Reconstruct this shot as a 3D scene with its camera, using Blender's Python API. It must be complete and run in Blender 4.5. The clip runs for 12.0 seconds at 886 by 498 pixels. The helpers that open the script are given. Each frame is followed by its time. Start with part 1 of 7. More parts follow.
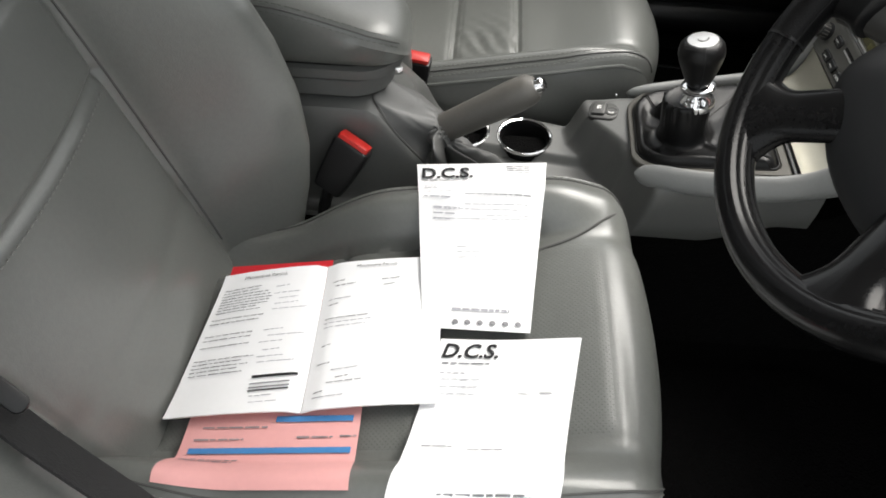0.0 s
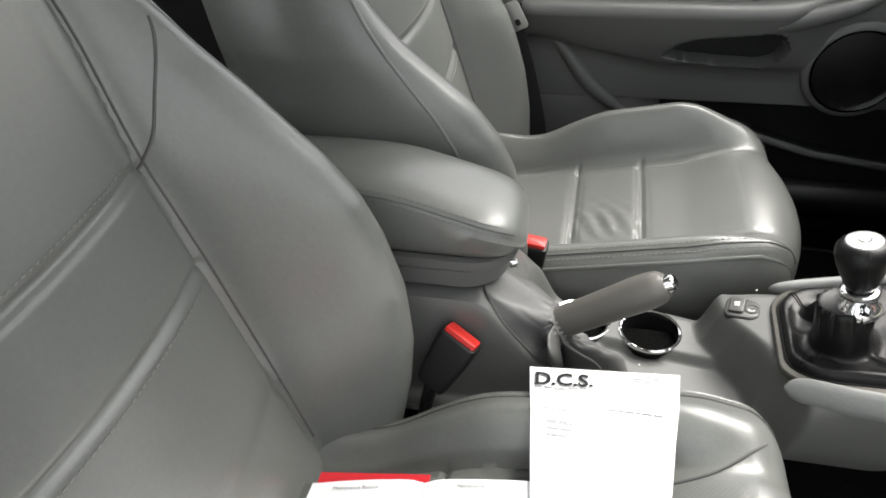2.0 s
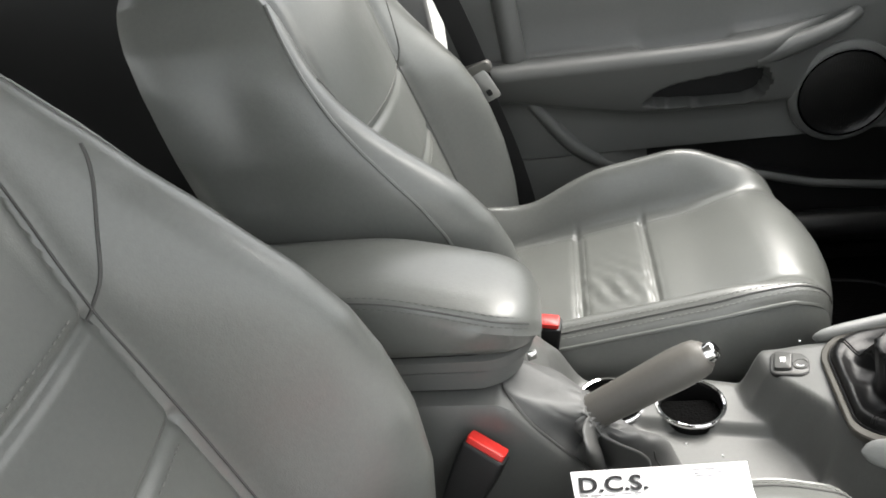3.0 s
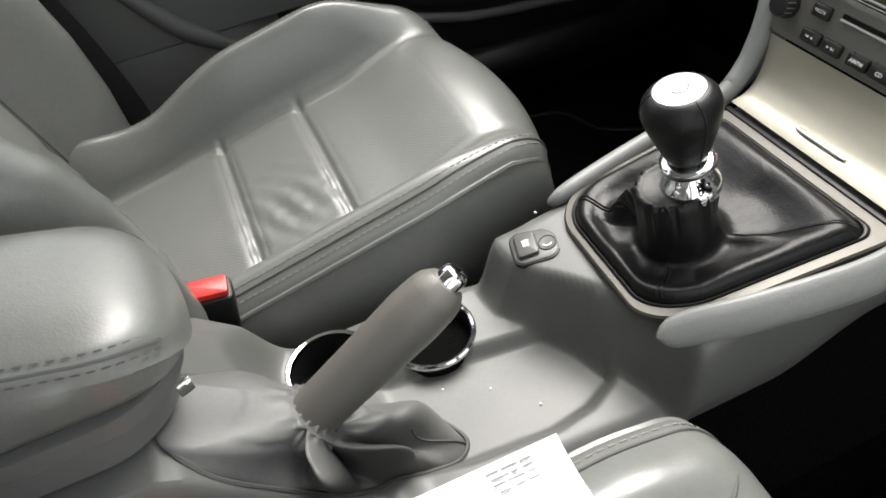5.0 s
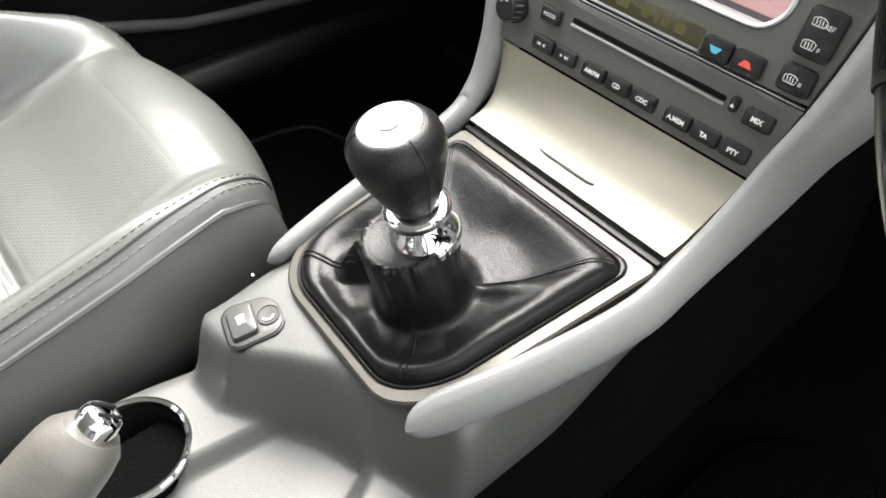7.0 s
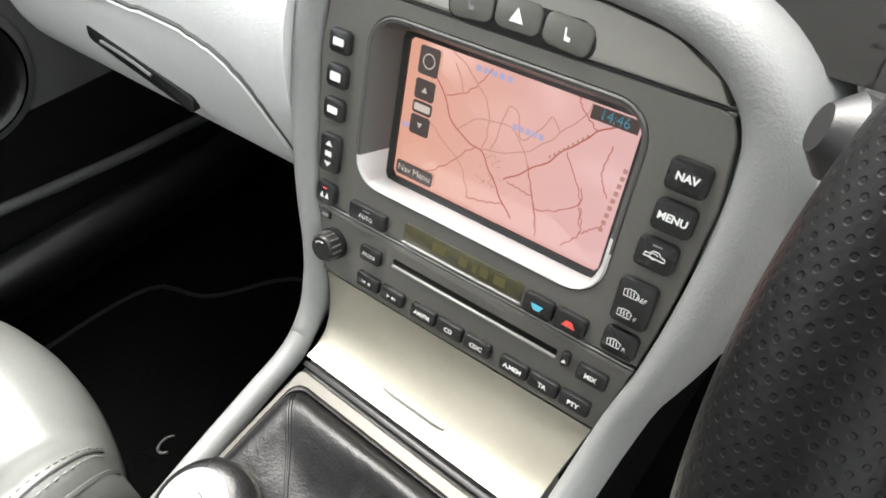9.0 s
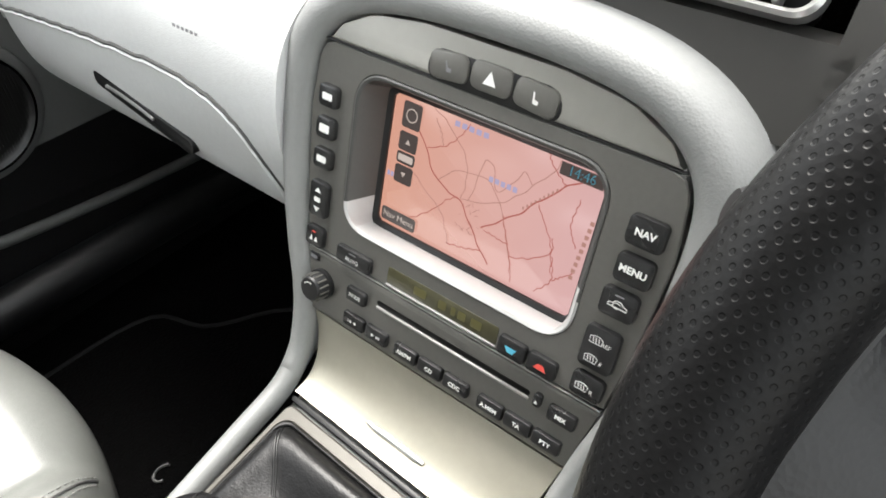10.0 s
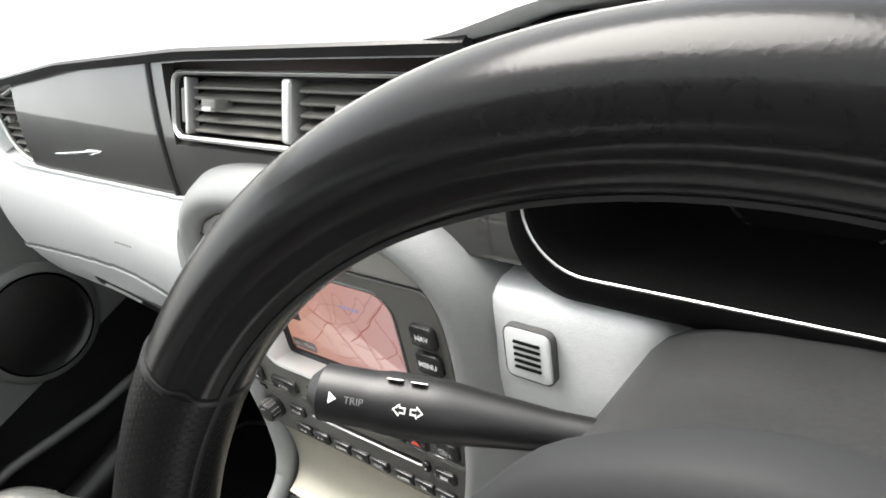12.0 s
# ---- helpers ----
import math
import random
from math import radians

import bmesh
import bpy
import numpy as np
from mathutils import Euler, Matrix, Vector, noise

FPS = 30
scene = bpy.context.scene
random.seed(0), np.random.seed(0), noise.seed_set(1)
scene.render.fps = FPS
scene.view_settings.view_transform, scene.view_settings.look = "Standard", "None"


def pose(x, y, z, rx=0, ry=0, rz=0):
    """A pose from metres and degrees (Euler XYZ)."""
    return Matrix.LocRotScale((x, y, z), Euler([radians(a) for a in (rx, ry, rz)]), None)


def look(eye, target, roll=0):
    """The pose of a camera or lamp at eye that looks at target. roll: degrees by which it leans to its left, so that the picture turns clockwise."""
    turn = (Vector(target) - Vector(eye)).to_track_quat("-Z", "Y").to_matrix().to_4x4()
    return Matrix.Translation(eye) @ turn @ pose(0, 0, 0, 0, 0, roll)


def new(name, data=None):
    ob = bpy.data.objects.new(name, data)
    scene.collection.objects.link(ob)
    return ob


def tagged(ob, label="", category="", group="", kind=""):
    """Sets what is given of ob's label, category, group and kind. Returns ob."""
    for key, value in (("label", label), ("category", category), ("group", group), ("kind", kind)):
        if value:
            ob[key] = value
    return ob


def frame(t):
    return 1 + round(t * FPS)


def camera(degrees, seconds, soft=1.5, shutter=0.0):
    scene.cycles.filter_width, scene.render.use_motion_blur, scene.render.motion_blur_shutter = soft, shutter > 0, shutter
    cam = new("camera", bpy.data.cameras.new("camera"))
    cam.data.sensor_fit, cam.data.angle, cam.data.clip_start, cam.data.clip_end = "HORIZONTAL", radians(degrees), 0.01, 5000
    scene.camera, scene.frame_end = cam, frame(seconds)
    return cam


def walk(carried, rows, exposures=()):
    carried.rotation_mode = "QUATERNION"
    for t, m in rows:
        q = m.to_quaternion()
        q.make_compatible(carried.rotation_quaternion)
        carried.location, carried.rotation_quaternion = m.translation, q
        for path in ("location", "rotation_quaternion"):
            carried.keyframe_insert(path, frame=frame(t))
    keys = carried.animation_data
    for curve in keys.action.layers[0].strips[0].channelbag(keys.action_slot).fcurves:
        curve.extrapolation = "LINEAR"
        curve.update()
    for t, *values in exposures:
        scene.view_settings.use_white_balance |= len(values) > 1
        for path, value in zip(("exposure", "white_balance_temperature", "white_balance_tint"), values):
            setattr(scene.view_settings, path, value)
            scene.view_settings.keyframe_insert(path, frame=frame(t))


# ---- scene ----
cam = camera(63.38, 12.0, 1.75)
PATH = [
    (0, (0.1717, -0.7249, 0.8729), (0.1480, -0.0746, 0.1136), 2.47),
    (0.5, (0.1716, -0.7190, 0.8728), (0.1375, -0.0604, 0.1211), 2.01),
    (1, (0.1699, -0.6883, 0.8402), (0.0873, -0.0392, 0.0840), 0.59),
    (1.5, (0.1661, -0.6542, 0.8503), (0.0575, 0.0530, 0.1517), 0.09),
    (2, (0.1591, -0.6359, 0.8590), (-0.0326, 0.1362, 0.2531), -3.16),
    (2.5, (0.1404, -0.6039, 0.8497), (-0.1131, 0.2052, 0.3196), -7.55),
    (2.7, (0.1354, -0.5879, 0.8457), (-0.0959, 0.2353, 0.3273), -8.91),
    (4.3, (0.1498, -0.3882, 0.7158), (0.2418, 0.3683, 0.0683), -11.53),
    (4.5, (0.1548, -0.3652, 0.7068), (0.2780, 0.3611, 0.0305), -13.12),
    (5, (0.1633, -0.3156, 0.6868), (0.3639, 0.3701, -0.0129), -10.12),
    (5.5, (0.1866, -0.2909, 0.6481), (0.4606, 0.3334, -0.0834), -5.87),
    (6, (0.2186, -0.2799, 0.6286), (0.5521, 0.3121, -0.1051), -4.09),
    (6.5, (0.2435, -0.2575, 0.6317), (0.6320, 0.2969, -0.1042), -2.02),
    (7, (0.2659, -0.2409, 0.6332), (0.7018, 0.2964, -0.0889), -0.63),
    (7.5, (0.3107, -0.2115, 0.6587), (0.7946, 0.2910, -0.0578), -2.16),
    (7.7, (0.3377, -0.2115, 0.6707), (0.8188, 0.2951, -0.0447), -4.76),
    (9.3, (0.3865, -0.1779, 0.7253), (0.9449, 0.2713, 0.0279), -1.59),
    (9.5, (0.3865, -0.1839, 0.7323), (0.9441, 0.2798, 0.0438), -2.15),
    (10, (0.3895, -0.1983, 0.7392), (0.9572, 0.2746, 0.0654), -1.73),
    (10.5, (0.3918, -0.2345, 0.7539), (0.9496, 0.2667, 0.0923), -3.21),
    (11, (0.4042, -0.2968, 0.7971), (0.9053, 0.2809, 0.1528), -12.45),
    (11.5, (0.4427, -0.3525, 0.8182), (0.9181, 0.2620, 0.1886), -21.05),
    (12, (0.4894, -0.3810, 0.8230), (0.9580, 0.2327, 0.1876), -28.13),
]
EXPO = [(0.0, 0.35), (1.0, 0.33), (1.5, 0.5), (2.0, 0.92), (2.7, 1.15), (4.3, 0.92), (5.5, 0.98), (7.0, 1.7), (7.7, 1.9), (9.3, 1.85), (10.5, 1.65), (11.5, 1.55), (12.0, 1.4)]
walk(cam, [(t, look(eye, target, roll)) for t, eye, target, roll in PATH], EXPO)

# ---- daylight: an overcast sky and a wide soft sun ----
world = bpy.data.worlds.new("overcast_sky")
scene.world = world
world.use_nodes = True
wn = world.node_tree
sky = wn.nodes.new("ShaderNodeTexSky")
sky.sky_type = "NISHITA"
sky.sun_disc = False
sky.sun_elevation, sky.sun_rotation = radians(59), radians(43)
sky.dust_density, sky.ozone_density = 4.0, 1.0
flat = wn.nodes.new("ShaderNodeMixRGB")
flat.inputs["Fac"].default_value = 0.75
flat.inputs["Color2"].default_value = (6.2, 6.25, 6.0, 1)
wn.links.new(sky.outputs["Color"], flat.inputs["Color1"])
wn.links.new(flat.outputs["Color"], wn.nodes["Background"].inputs["Color"])
wn.nodes["Background"].inputs["Strength"].default_value = 0.205
sun = new("sun", bpy.data.lights.new("sun", "SUN"))
sun.data.energy, sun.data.angle, sun.data.color = 4.5, radians(44), (1.0, 0.97, 0.92)
sun.matrix_world = look((1.75, 1.55, 3.7), (0.3, 0.0, 0.2))


# ---- materials ----
def material(name, colour, rough=0.5, metal=0.0, vary=0.08, grain=0.0, grain_size=0.002, stain=0.0, coat=0.0, specular=0.5, per_object=0.0, crease=0.0, coat_rough=0.04):
    """A surface with colour variation at two scales and a fine relief; sizes in metres."""
    m = bpy.data.materials.new(name)
    m.use_nodes = True
    nt = m.node_tree
    b = nt.nodes["Principled BSDF"]
    b.inputs["Metallic"].default_value = metal
    b.inputs["Coat Weight"].default_value = coat
    b.inputs["Coat Roughness"].default_value = coat_rough
    b.inputs["Specular IOR Level"].default_value = specular
    co = nt.nodes.new("ShaderNodeTexCoord")
    big = nt.nodes.new("ShaderNodeTexNoise")
    big.inputs["Scale"].default_value, big.inputs["Detail"].default_value = 14.0, 5.0
    fine = nt.nodes.new("ShaderNodeTexNoise")
    fine.inputs["Scale"].default_value, fine.inputs["Detail"].default_value = 1.0 / max(grain_size, 0.0004) / 3, 3.0
    for n in (big, fine):
        nt.links.new(co.outputs["Object"], n.inputs["Vector"])
    total = nt.nodes.new("ShaderNodeMath")
    total.operation = "ADD"
    nt.links.new(big.outputs["Fac"], total.inputs[0])
    nt.links.new(fine.outputs["Fac"], total.inputs[1])
    ramp = nt.nodes.new("ShaderNodeMapRange")
    ramp.inputs["From Min"].default_value, ramp.inputs["From Max"].default_value = 0.6, 1.4
    ramp.inputs["To Min"].default_value, ramp.inputs["To Max"].default_value = 1 - vary, 1 + vary
    nt.links.new(total.outputs[0], ramp.inputs["Value"])
    mul = nt.nodes.new("ShaderNodeVectorMath")
    mul.operation = "SCALE"
    mul.inputs[0].default_value = colour
    nt.links.new(ramp.outputs["Result"], mul.inputs["Scale"])
    out = mul.outputs["Vector"]
    if per_object:
        info = nt.nodes.new("ShaderNodeObjectInfo")
        r2 = nt.nodes.new("ShaderNodeMapRange")
        r2.inputs["To Min"].default_value, r2.inputs["To Max"].default_value = 1 - per_object, 1 + per_object
        nt.links.new(info.outputs["Random"], r2.inputs["Value"])
        m2 = nt.nodes.new("ShaderNodeVectorMath")
        m2.operation = "SCALE"
        nt.links.new(out, m2.inputs[0])
        nt.links.new(r2.outputs["Result"], m2.inputs["Scale"])
        out = m2.outputs["Vector"]
    nt.links.new(out, b.inputs["Base Color"])
    rr = nt.nodes.new("ShaderNodeMapRange")
    rr.inputs["From Min"].default_value, rr.inputs["From Max"].default_value = 0.1, 0.9
    rr.inputs["To Min"].default_value, rr.inputs["To Max"].default_value = max(0.02, rough - 0.06 - stain), min(1.0, rough + 0.06 + stain)
    nt.links.new(big.outputs["Fac"], rr.inputs["Value"])
    nt.links.new(rr.outputs["Result"], b.inputs["Roughness"])
    if grain:
        vor = nt.nodes.new("ShaderNodeTexVoronoi")
        vor.inputs["Scale"].default_value = 1.0 / grain_size
        nt.links.new(co.outputs["Object"], vor.inputs["Vector"])
        mix = nt.nodes.new("ShaderNodeMath")
        mix.operation = "ADD"
        nt.links.new(vor.outputs["Distance"], mix.inputs[0])
        nt.links.new(fine.outputs["Fac"], mix.inputs[1])
        bump = nt.nodes.new("ShaderNodeBump")
        bump.inputs["Strength"].default_value, bump.inputs["Distance"].default_value = grain, grain_size * 0.4
        nt.links.new(mix.outputs[0], bump.inputs["Height"])
        nt.links.new(bump.outputs["Normal"], b.inputs["Normal"])
        if crease:
            soft = nt.nodes.new("ShaderNodeTexNoise")
            soft.inputs["Scale"].default_value, soft.inputs["Detail"].default_value, soft.inputs["Distortion"].default_value = 26.0, 3.0, 1.2
            nt.links.new(co.outputs["Object"], soft.inputs["Vector"])
            wide = nt.nodes.new("ShaderNodeBump")
            wide.inputs["Strength"].default_value, wide.inputs["Distance"].default_value = crease, 0.006
            nt.links.new(soft.outputs["Fac"], wide.inputs["Height"])
            nt.links.new(wide.outputs["Normal"], bump.inputs["Normal"])
    return m


def perforated(name, colour, rough, pitch, hole=0.22, depth=0.6, along="Object", specular=0.5):
    """Leather with rows of small holes."""
    m = material(name, colour, rough, grain=0.12, grain_size=0.0016, specular=specular)
    nt = m.node_tree
    b = nt.nodes["Principled BSDF"]
    co = nt.nodes.new("ShaderNodeTexCoord")
    vor = nt.nodes.new("ShaderNodeTexVoronoi")
    vor.voronoi_dimensions = "2D"
    vor.inputs["Scale"].default_value, vor.inputs["Randomness"].default_value = 1.0 / pitch, 0.0
    turn = nt.nodes.new("ShaderNodeMapping")
    turn.inputs["Rotation"].default_value = (0, 0, radians(45))
    nt.links.new(co.outputs[along], turn.inputs["Vector"])
    nt.links.new(turn.outputs["Vector"], vor.inputs["Vector"])
    cut = nt.nodes.new("ShaderNodeMapRange")
    cut.inputs["From Min"].default_value, cut.inputs["From Max"].default_value = hole * 0.8, hole * 1.25
    nt.links.new(vor.outputs["Distance"], cut.inputs["Value"])
    old = b.inputs["Base Color"].links[0].from_socket
    dark = nt.nodes.new("ShaderNodeMixRGB")
    dark.blend_type = "MIX"
    dark.inputs["Color1"].default_value = (*[c * 0.78 for c in colour], 1)
    nt.links.new(cut.outputs["Result"], dark.inputs["Fac"])
    nt.links.new(old, dark.inputs["Color2"])
    nt.links.new(dark.outputs["Color"], b.inputs["Base Color"])
    bump = nt.nodes.new("ShaderNodeBump")
    bump.inputs["Strength"].default_value, bump.inputs["Distance"].default_value = depth, 0.001
    nt.links.new(cut.outputs["Result"], bump.inputs["Height"])
    nt.links.new(b.inputs["Normal"].links[0].from_socket, bump.inputs["Normal"])
    nt.links.new(bump.outputs["Normal"], b.inputs["Normal"])
    return m


def brushed(name, colour, rough=0.38, metal=0.75):
    """Metal-look lacquer with a fine grain across the car."""
    m = material(name, colour, rough, metal=metal, vary=0.04)
    nt = m.node_tree
    b = nt.nodes["Principled BSDF"]
    co = nt.nodes.new("ShaderNodeTexCoord")
    mp = nt.nodes.new("ShaderNodeMapping")
    mp.inputs["Scale"].default_value = (1500, 60, 1500)
    ns = nt.nodes.new("ShaderNodeTexNoise")
    ns.inputs["Scale"].default_value = 1.0
    nt.links.new(co.outputs["Object"], mp.inputs["Vector"])
    nt.links.new(mp.outputs["Vector"], ns.inputs["Vector"])
    bump = nt.nodes.new("ShaderNodeBump")
    bump.inputs["Strength"].default_value, bump.inputs["Distance"].default_value = 0.12, 0.0003
    nt.links.new(ns.outputs["Fac"], bump.inputs["Height"])
    nt.links.new(bump.outputs["Normal"], b.inputs["Normal"])
    return m


def glowing(name, colour, strength, base=(0.02, 0.02, 0.02), rough=0.15):
    m = material(name, base, rough, vary=0.02)
    b = m.node_tree.nodes["Principled BSDF"]
    b.inputs["Emission Color"].default_value = (*colour, 1)
    b.inputs["Emission Strength"].default_value = strength
    return m


SEAT = (0.124, 0.1285, 0.1205)
LEATHER = material("grey_leather", SEAT, 0.36, vary=0.07, grain=0.15, grain_size=0.0016, stain=0.04, crease=0.04, coat=0.5, coat_rough=0.26)
PERFOR = perforated("grey_perforated_leather", SEAT, 0.31, 0.0034, hole=0.2, depth=0.3)
STITCH = material("grey_stitching", (0.21, 0.21, 0.2), 0.7)
DARKSTITCH = material("dark_grey_stitching", (0.085, 0.086, 0.082), 0.7)
SEAM = material("dark_seam", (0.07, 0.07, 0.068), 0.8)
PLASTIC = material("grey_moulded_plastic", (0.104, 0.106, 0.102), 0.42, vary=0.06, grain=0.11, grain_size=0.0014, stain=0.04)
PALE = material("pale_grey_moulded_plastic", (0.58, 0.59, 0.59), 0.42, vary=0.05, grain=0.22, grain_size=0.0014, stain=0.03)
RAILGREY = material("grey_surround_plastic", (0.215, 0.219, 0.216), 0.42, vary=0.05, grain=0.22, grain_size=0.0014, stain=0.03)
GREYVINYL = material("grey_vinyl", (0.108, 0.109, 0.107), 0.5, vary=0.08, grain=0.12, grain_size=0.0014, stain=0.05)
GRIPGREY = material("grey_brown_grip_leather", (0.125, 0.119, 0.108), 0.42, vary=0.06, grain=0.15, grain_size=0.0012, stain=0.05)
DOORGREY = material("dark_grey_door_lining", (0.092, 0.094, 0.091), 0.45, vary=0.06, grain=0.12, grain_size=0.0014, stain=0.04)
BLACKLEATHER = material("black_leather", (0.006, 0.006, 0.0063), 0.38, vary=0.15, grain=0.2, grain_size=0.0014, stain=0.06, specular=0.3, crease=0.15)
RIMLEATHER = material("smooth_black_leather", (0.0055, 0.0055, 0.0058), 0.21, vary=0.3, grain=0.05, grain_size=0.0009, stain=0.06, specular=0.19)
BLACKPERF = perforated("black_perforated_leather", (0.0045, 0.0045, 0.0047), 0.36, 0.0024, hole=0.22, depth=0.3, along="UV", specular=0.12)
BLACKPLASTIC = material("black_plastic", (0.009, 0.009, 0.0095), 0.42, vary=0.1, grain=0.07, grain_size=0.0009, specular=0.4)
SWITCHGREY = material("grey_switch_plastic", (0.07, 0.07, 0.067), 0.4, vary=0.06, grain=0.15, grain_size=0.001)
DARKPANEL = material("dark_grey_satin_panel", (0.135, 0.132, 0.121), 0.36, vary=0.06, grain=0.06, grain_size=0.001, metal=0.35)
BUTTON = material("black_rubber_button", (0.013, 0.013, 0.0135), 0.27, vary=0.1, per_object=0.12)
TITAN = brushed("champagne_metal_lacquer", (0.38, 0.362, 0.298), 0.36, 0.45)
GREYTITAN = brushed("grey_metal_lacquer", (0.29, 0.283, 0.26), 0.4, 0.5)
SURROUND = brushed("dark_champagne_lacquer", (0.075, 0.071, 0.062), 0.36, 0.45)
SILVER = brushed("silver_lacquer", (0.5, 0.5, 0.49), 0.32, 0.85)
CHROME = material("chrome", (0.85, 0.85, 0.86), 0.06, metal=1.0, vary=0.02)
GLOSSTRIM = brushed("gloss_dark_veneer", (0.030, 0.029, 0.027), 0.42, 0.0)
GLOSSTRIM.node_tree.nodes["Principled BSDF"].inputs["Coat Weight"].default_value = 0.9
GLOSSTRIM.node_tree.nodes["Principled BSDF"].inputs["Coat Roughness"].default_value = 0.03
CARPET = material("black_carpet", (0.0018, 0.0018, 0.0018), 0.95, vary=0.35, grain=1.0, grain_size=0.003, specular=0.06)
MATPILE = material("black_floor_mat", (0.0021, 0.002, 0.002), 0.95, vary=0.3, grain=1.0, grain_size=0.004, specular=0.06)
RED = material("red_plastic", (0.5, 0.022, 0.017), 0.35, vary=0.05)
WEB = material("black_webbing", (0.009, 0.009, 0.0095), 0.75, vary=0.15, grain=0.8, grain_size=0.0012)
PAPER = material("white_paper", (0.87, 0.87, 0.88), 0.75, vary=0.015)
PINK = material("pink_paper", (0.72, 0.36, 0.35), 0.75, vary=0.03)
BLUE = material("blue_print", (0.05, 0.2, 0.45), 0.7, vary=0.1)
INK = material("black_ink", (0.012, 0.012, 0.014), 0.7)
FAINTINK = material("grey_print", (0.2, 0.2, 0.21), 0.75, vary=0.3)
PALEINK = material("pale_print", (0.36, 0.36, 0.39), 0.75, vary=0.3)
REDCARD = material("red_card", (0.6, 0.025, 0.035), 0.4, vary=0.05)
WHITEPRINT = material("white_print", (0.78, 0.78, 0.76), 0.5)
BLUEPRINT = material("blue_symbol", (0.1, 0.45, 0.62), 0.5)
REDPRINT = material("red_symbol", (0.75, 0.09, 0.07), 0.5)
SCREEN = glowing("lit_map_screen", (1.0, 0.63, 0.56), 0.205)


def tint_screen(m):
    """The lit panel is warmer at one end than at the other."""
    nt = m.node_tree
    co = nt.nodes.new("ShaderNodeTexCoord")
    cut = nt.nodes.new("ShaderNodeSeparateXYZ")
    span = nt.nodes.new("ShaderNodeMapRange")
    span.inputs["From Min"].default_value, span.inputs["From Max"].default_value = -0.075, 0.075
    mix = nt.nodes.new("ShaderNodeMixRGB")
    mix.inputs["Color1"].default_value, mix.inputs["Color2"].default_value = (1.0, 0.60, 0.59, 1), (1.0, 0.50, 0.36, 1)
    nt.links.new(co.outputs["Object"], cut.inputs["Vector"])
    nt.links.new(cut.outputs["Y"], span.inputs["Value"])
    nt.links.new(span.outputs["Result"], mix.inputs["Fac"])
    nt.links.new(mix.outputs["Color"], nt.nodes["Principled BSDF"].inputs["Emission Color"])


tint_screen(SCREEN)
MAPRED = glowing("map_main_road", (0.62, 0.15, 0.12), 0.2)
MAPGREY = glowing("map_side_road", (0.66, 0.33, 0.27), 0.2)
MAPBLUE = glowing("map_name_print", (0.48, 0.42, 0.62), 0.25)
MAPDARK = glowing("map_button", (0.13, 0.09, 0.08), 0.12)
MAPWHITE = glowing("map_button_symbol", (0.85, 0.72, 0.64), 0.2)
LCD = material("green_grey_display", (0.055, 0.052, 0.028), 0.2, vary=0.2)
LCDINK = material("display_segments", (0.085, 0.078, 0.025), 0.4)
GAUGE = material("black_gauge_face", (0.004, 0.004, 0.004), 0.35, specular=0.12)
GAUGEPRINT = material("gauge_print", (0.16, 0.165, 0.17), 0.5)
HOOD = material("black_hood_vinyl", (0.003, 0.003, 0.003), 0.6, vary=0.15, grain=0.2, grain_size=0.0014, specular=0.07)
CLOTH = material("grey_roof_cloth", (0.42, 0.42, 0.4), 0.9, grain=0.5, grain_size=0.003)
# unseen ground, its pale tone assumed so that it bounces skylight onto the seats
BOUNCEGROUND = material("pale_bounce_ground", (0.24, 0.235, 0.225), 0.85, vary=0.3, grain=0.6, grain_size=0.01)
BODY = material("silver_car_paint", (0.3, 0.31, 0.32), 0.3, metal=0.4, coat=0.6)


# ---- building helpers ----
def finish(ob, material_, parent=None, sharp=40):
    me = ob.data
    if material_ is not None:
        me.materials.append(material_)
    me.polygons.foreach_set("use_smooth", [True] * len(me.polygons))
    me.set_sharp_from_angle(angle=radians(sharp))
    if parent is not None:
        ob.parent = parent
        world_inverse = parent.matrix_basis.inverted()
        if parent.parent is not None:
            world_inverse = world_inverse @ parent.matrix_parent_inverse.inverted() @ parent.parent.matrix_basis.inverted()
        ob.matrix_parent_inverse = world_inverse
    return ob


def part(name, bm, material_, parent=None, label="", sharp=40):
    """One mesh object from a bmesh in world coordinates, under a thing or a part."""
    bmesh.ops.recalc_face_normals(bm, faces=bm.faces)
    me = bpy.data.meshes.new(name)
    bm.to_mesh(me)
    bm.free()
    ob = finish(new(name, me), material_, parent, sharp)
    return tagged(ob, label) if label else ob


def thing(name, at, label, category, group="", kind=""):
    ob = new(name)
    ob.empty_display_size = 0.03
    ob.matrix_basis = Matrix.Translation(at)
    return tagged(ob, label, category, group, kind)


def rings(sections, cap=(True, True), closed=True, bm=None):
    """A skin over rows of points of equal number."""
    bm = bm or bmesh.new()
    rows = [[bm.verts.new(tuple(float(c) for c in p)) for p in s] for s in sections]
    bm.verts.index_update()
    for a, b in zip(rows, rows[1:]):
        n = len(a)
        for i in range(n if closed else n - 1):
            j = (i + 1) % n
            bm.faces.new((a[i], a[j], b[j], b[i]))
    for on, row in zip(cap, (rows[0], rows[-1])):
        if on and closed:
            bm.faces.new(row)
    return bm


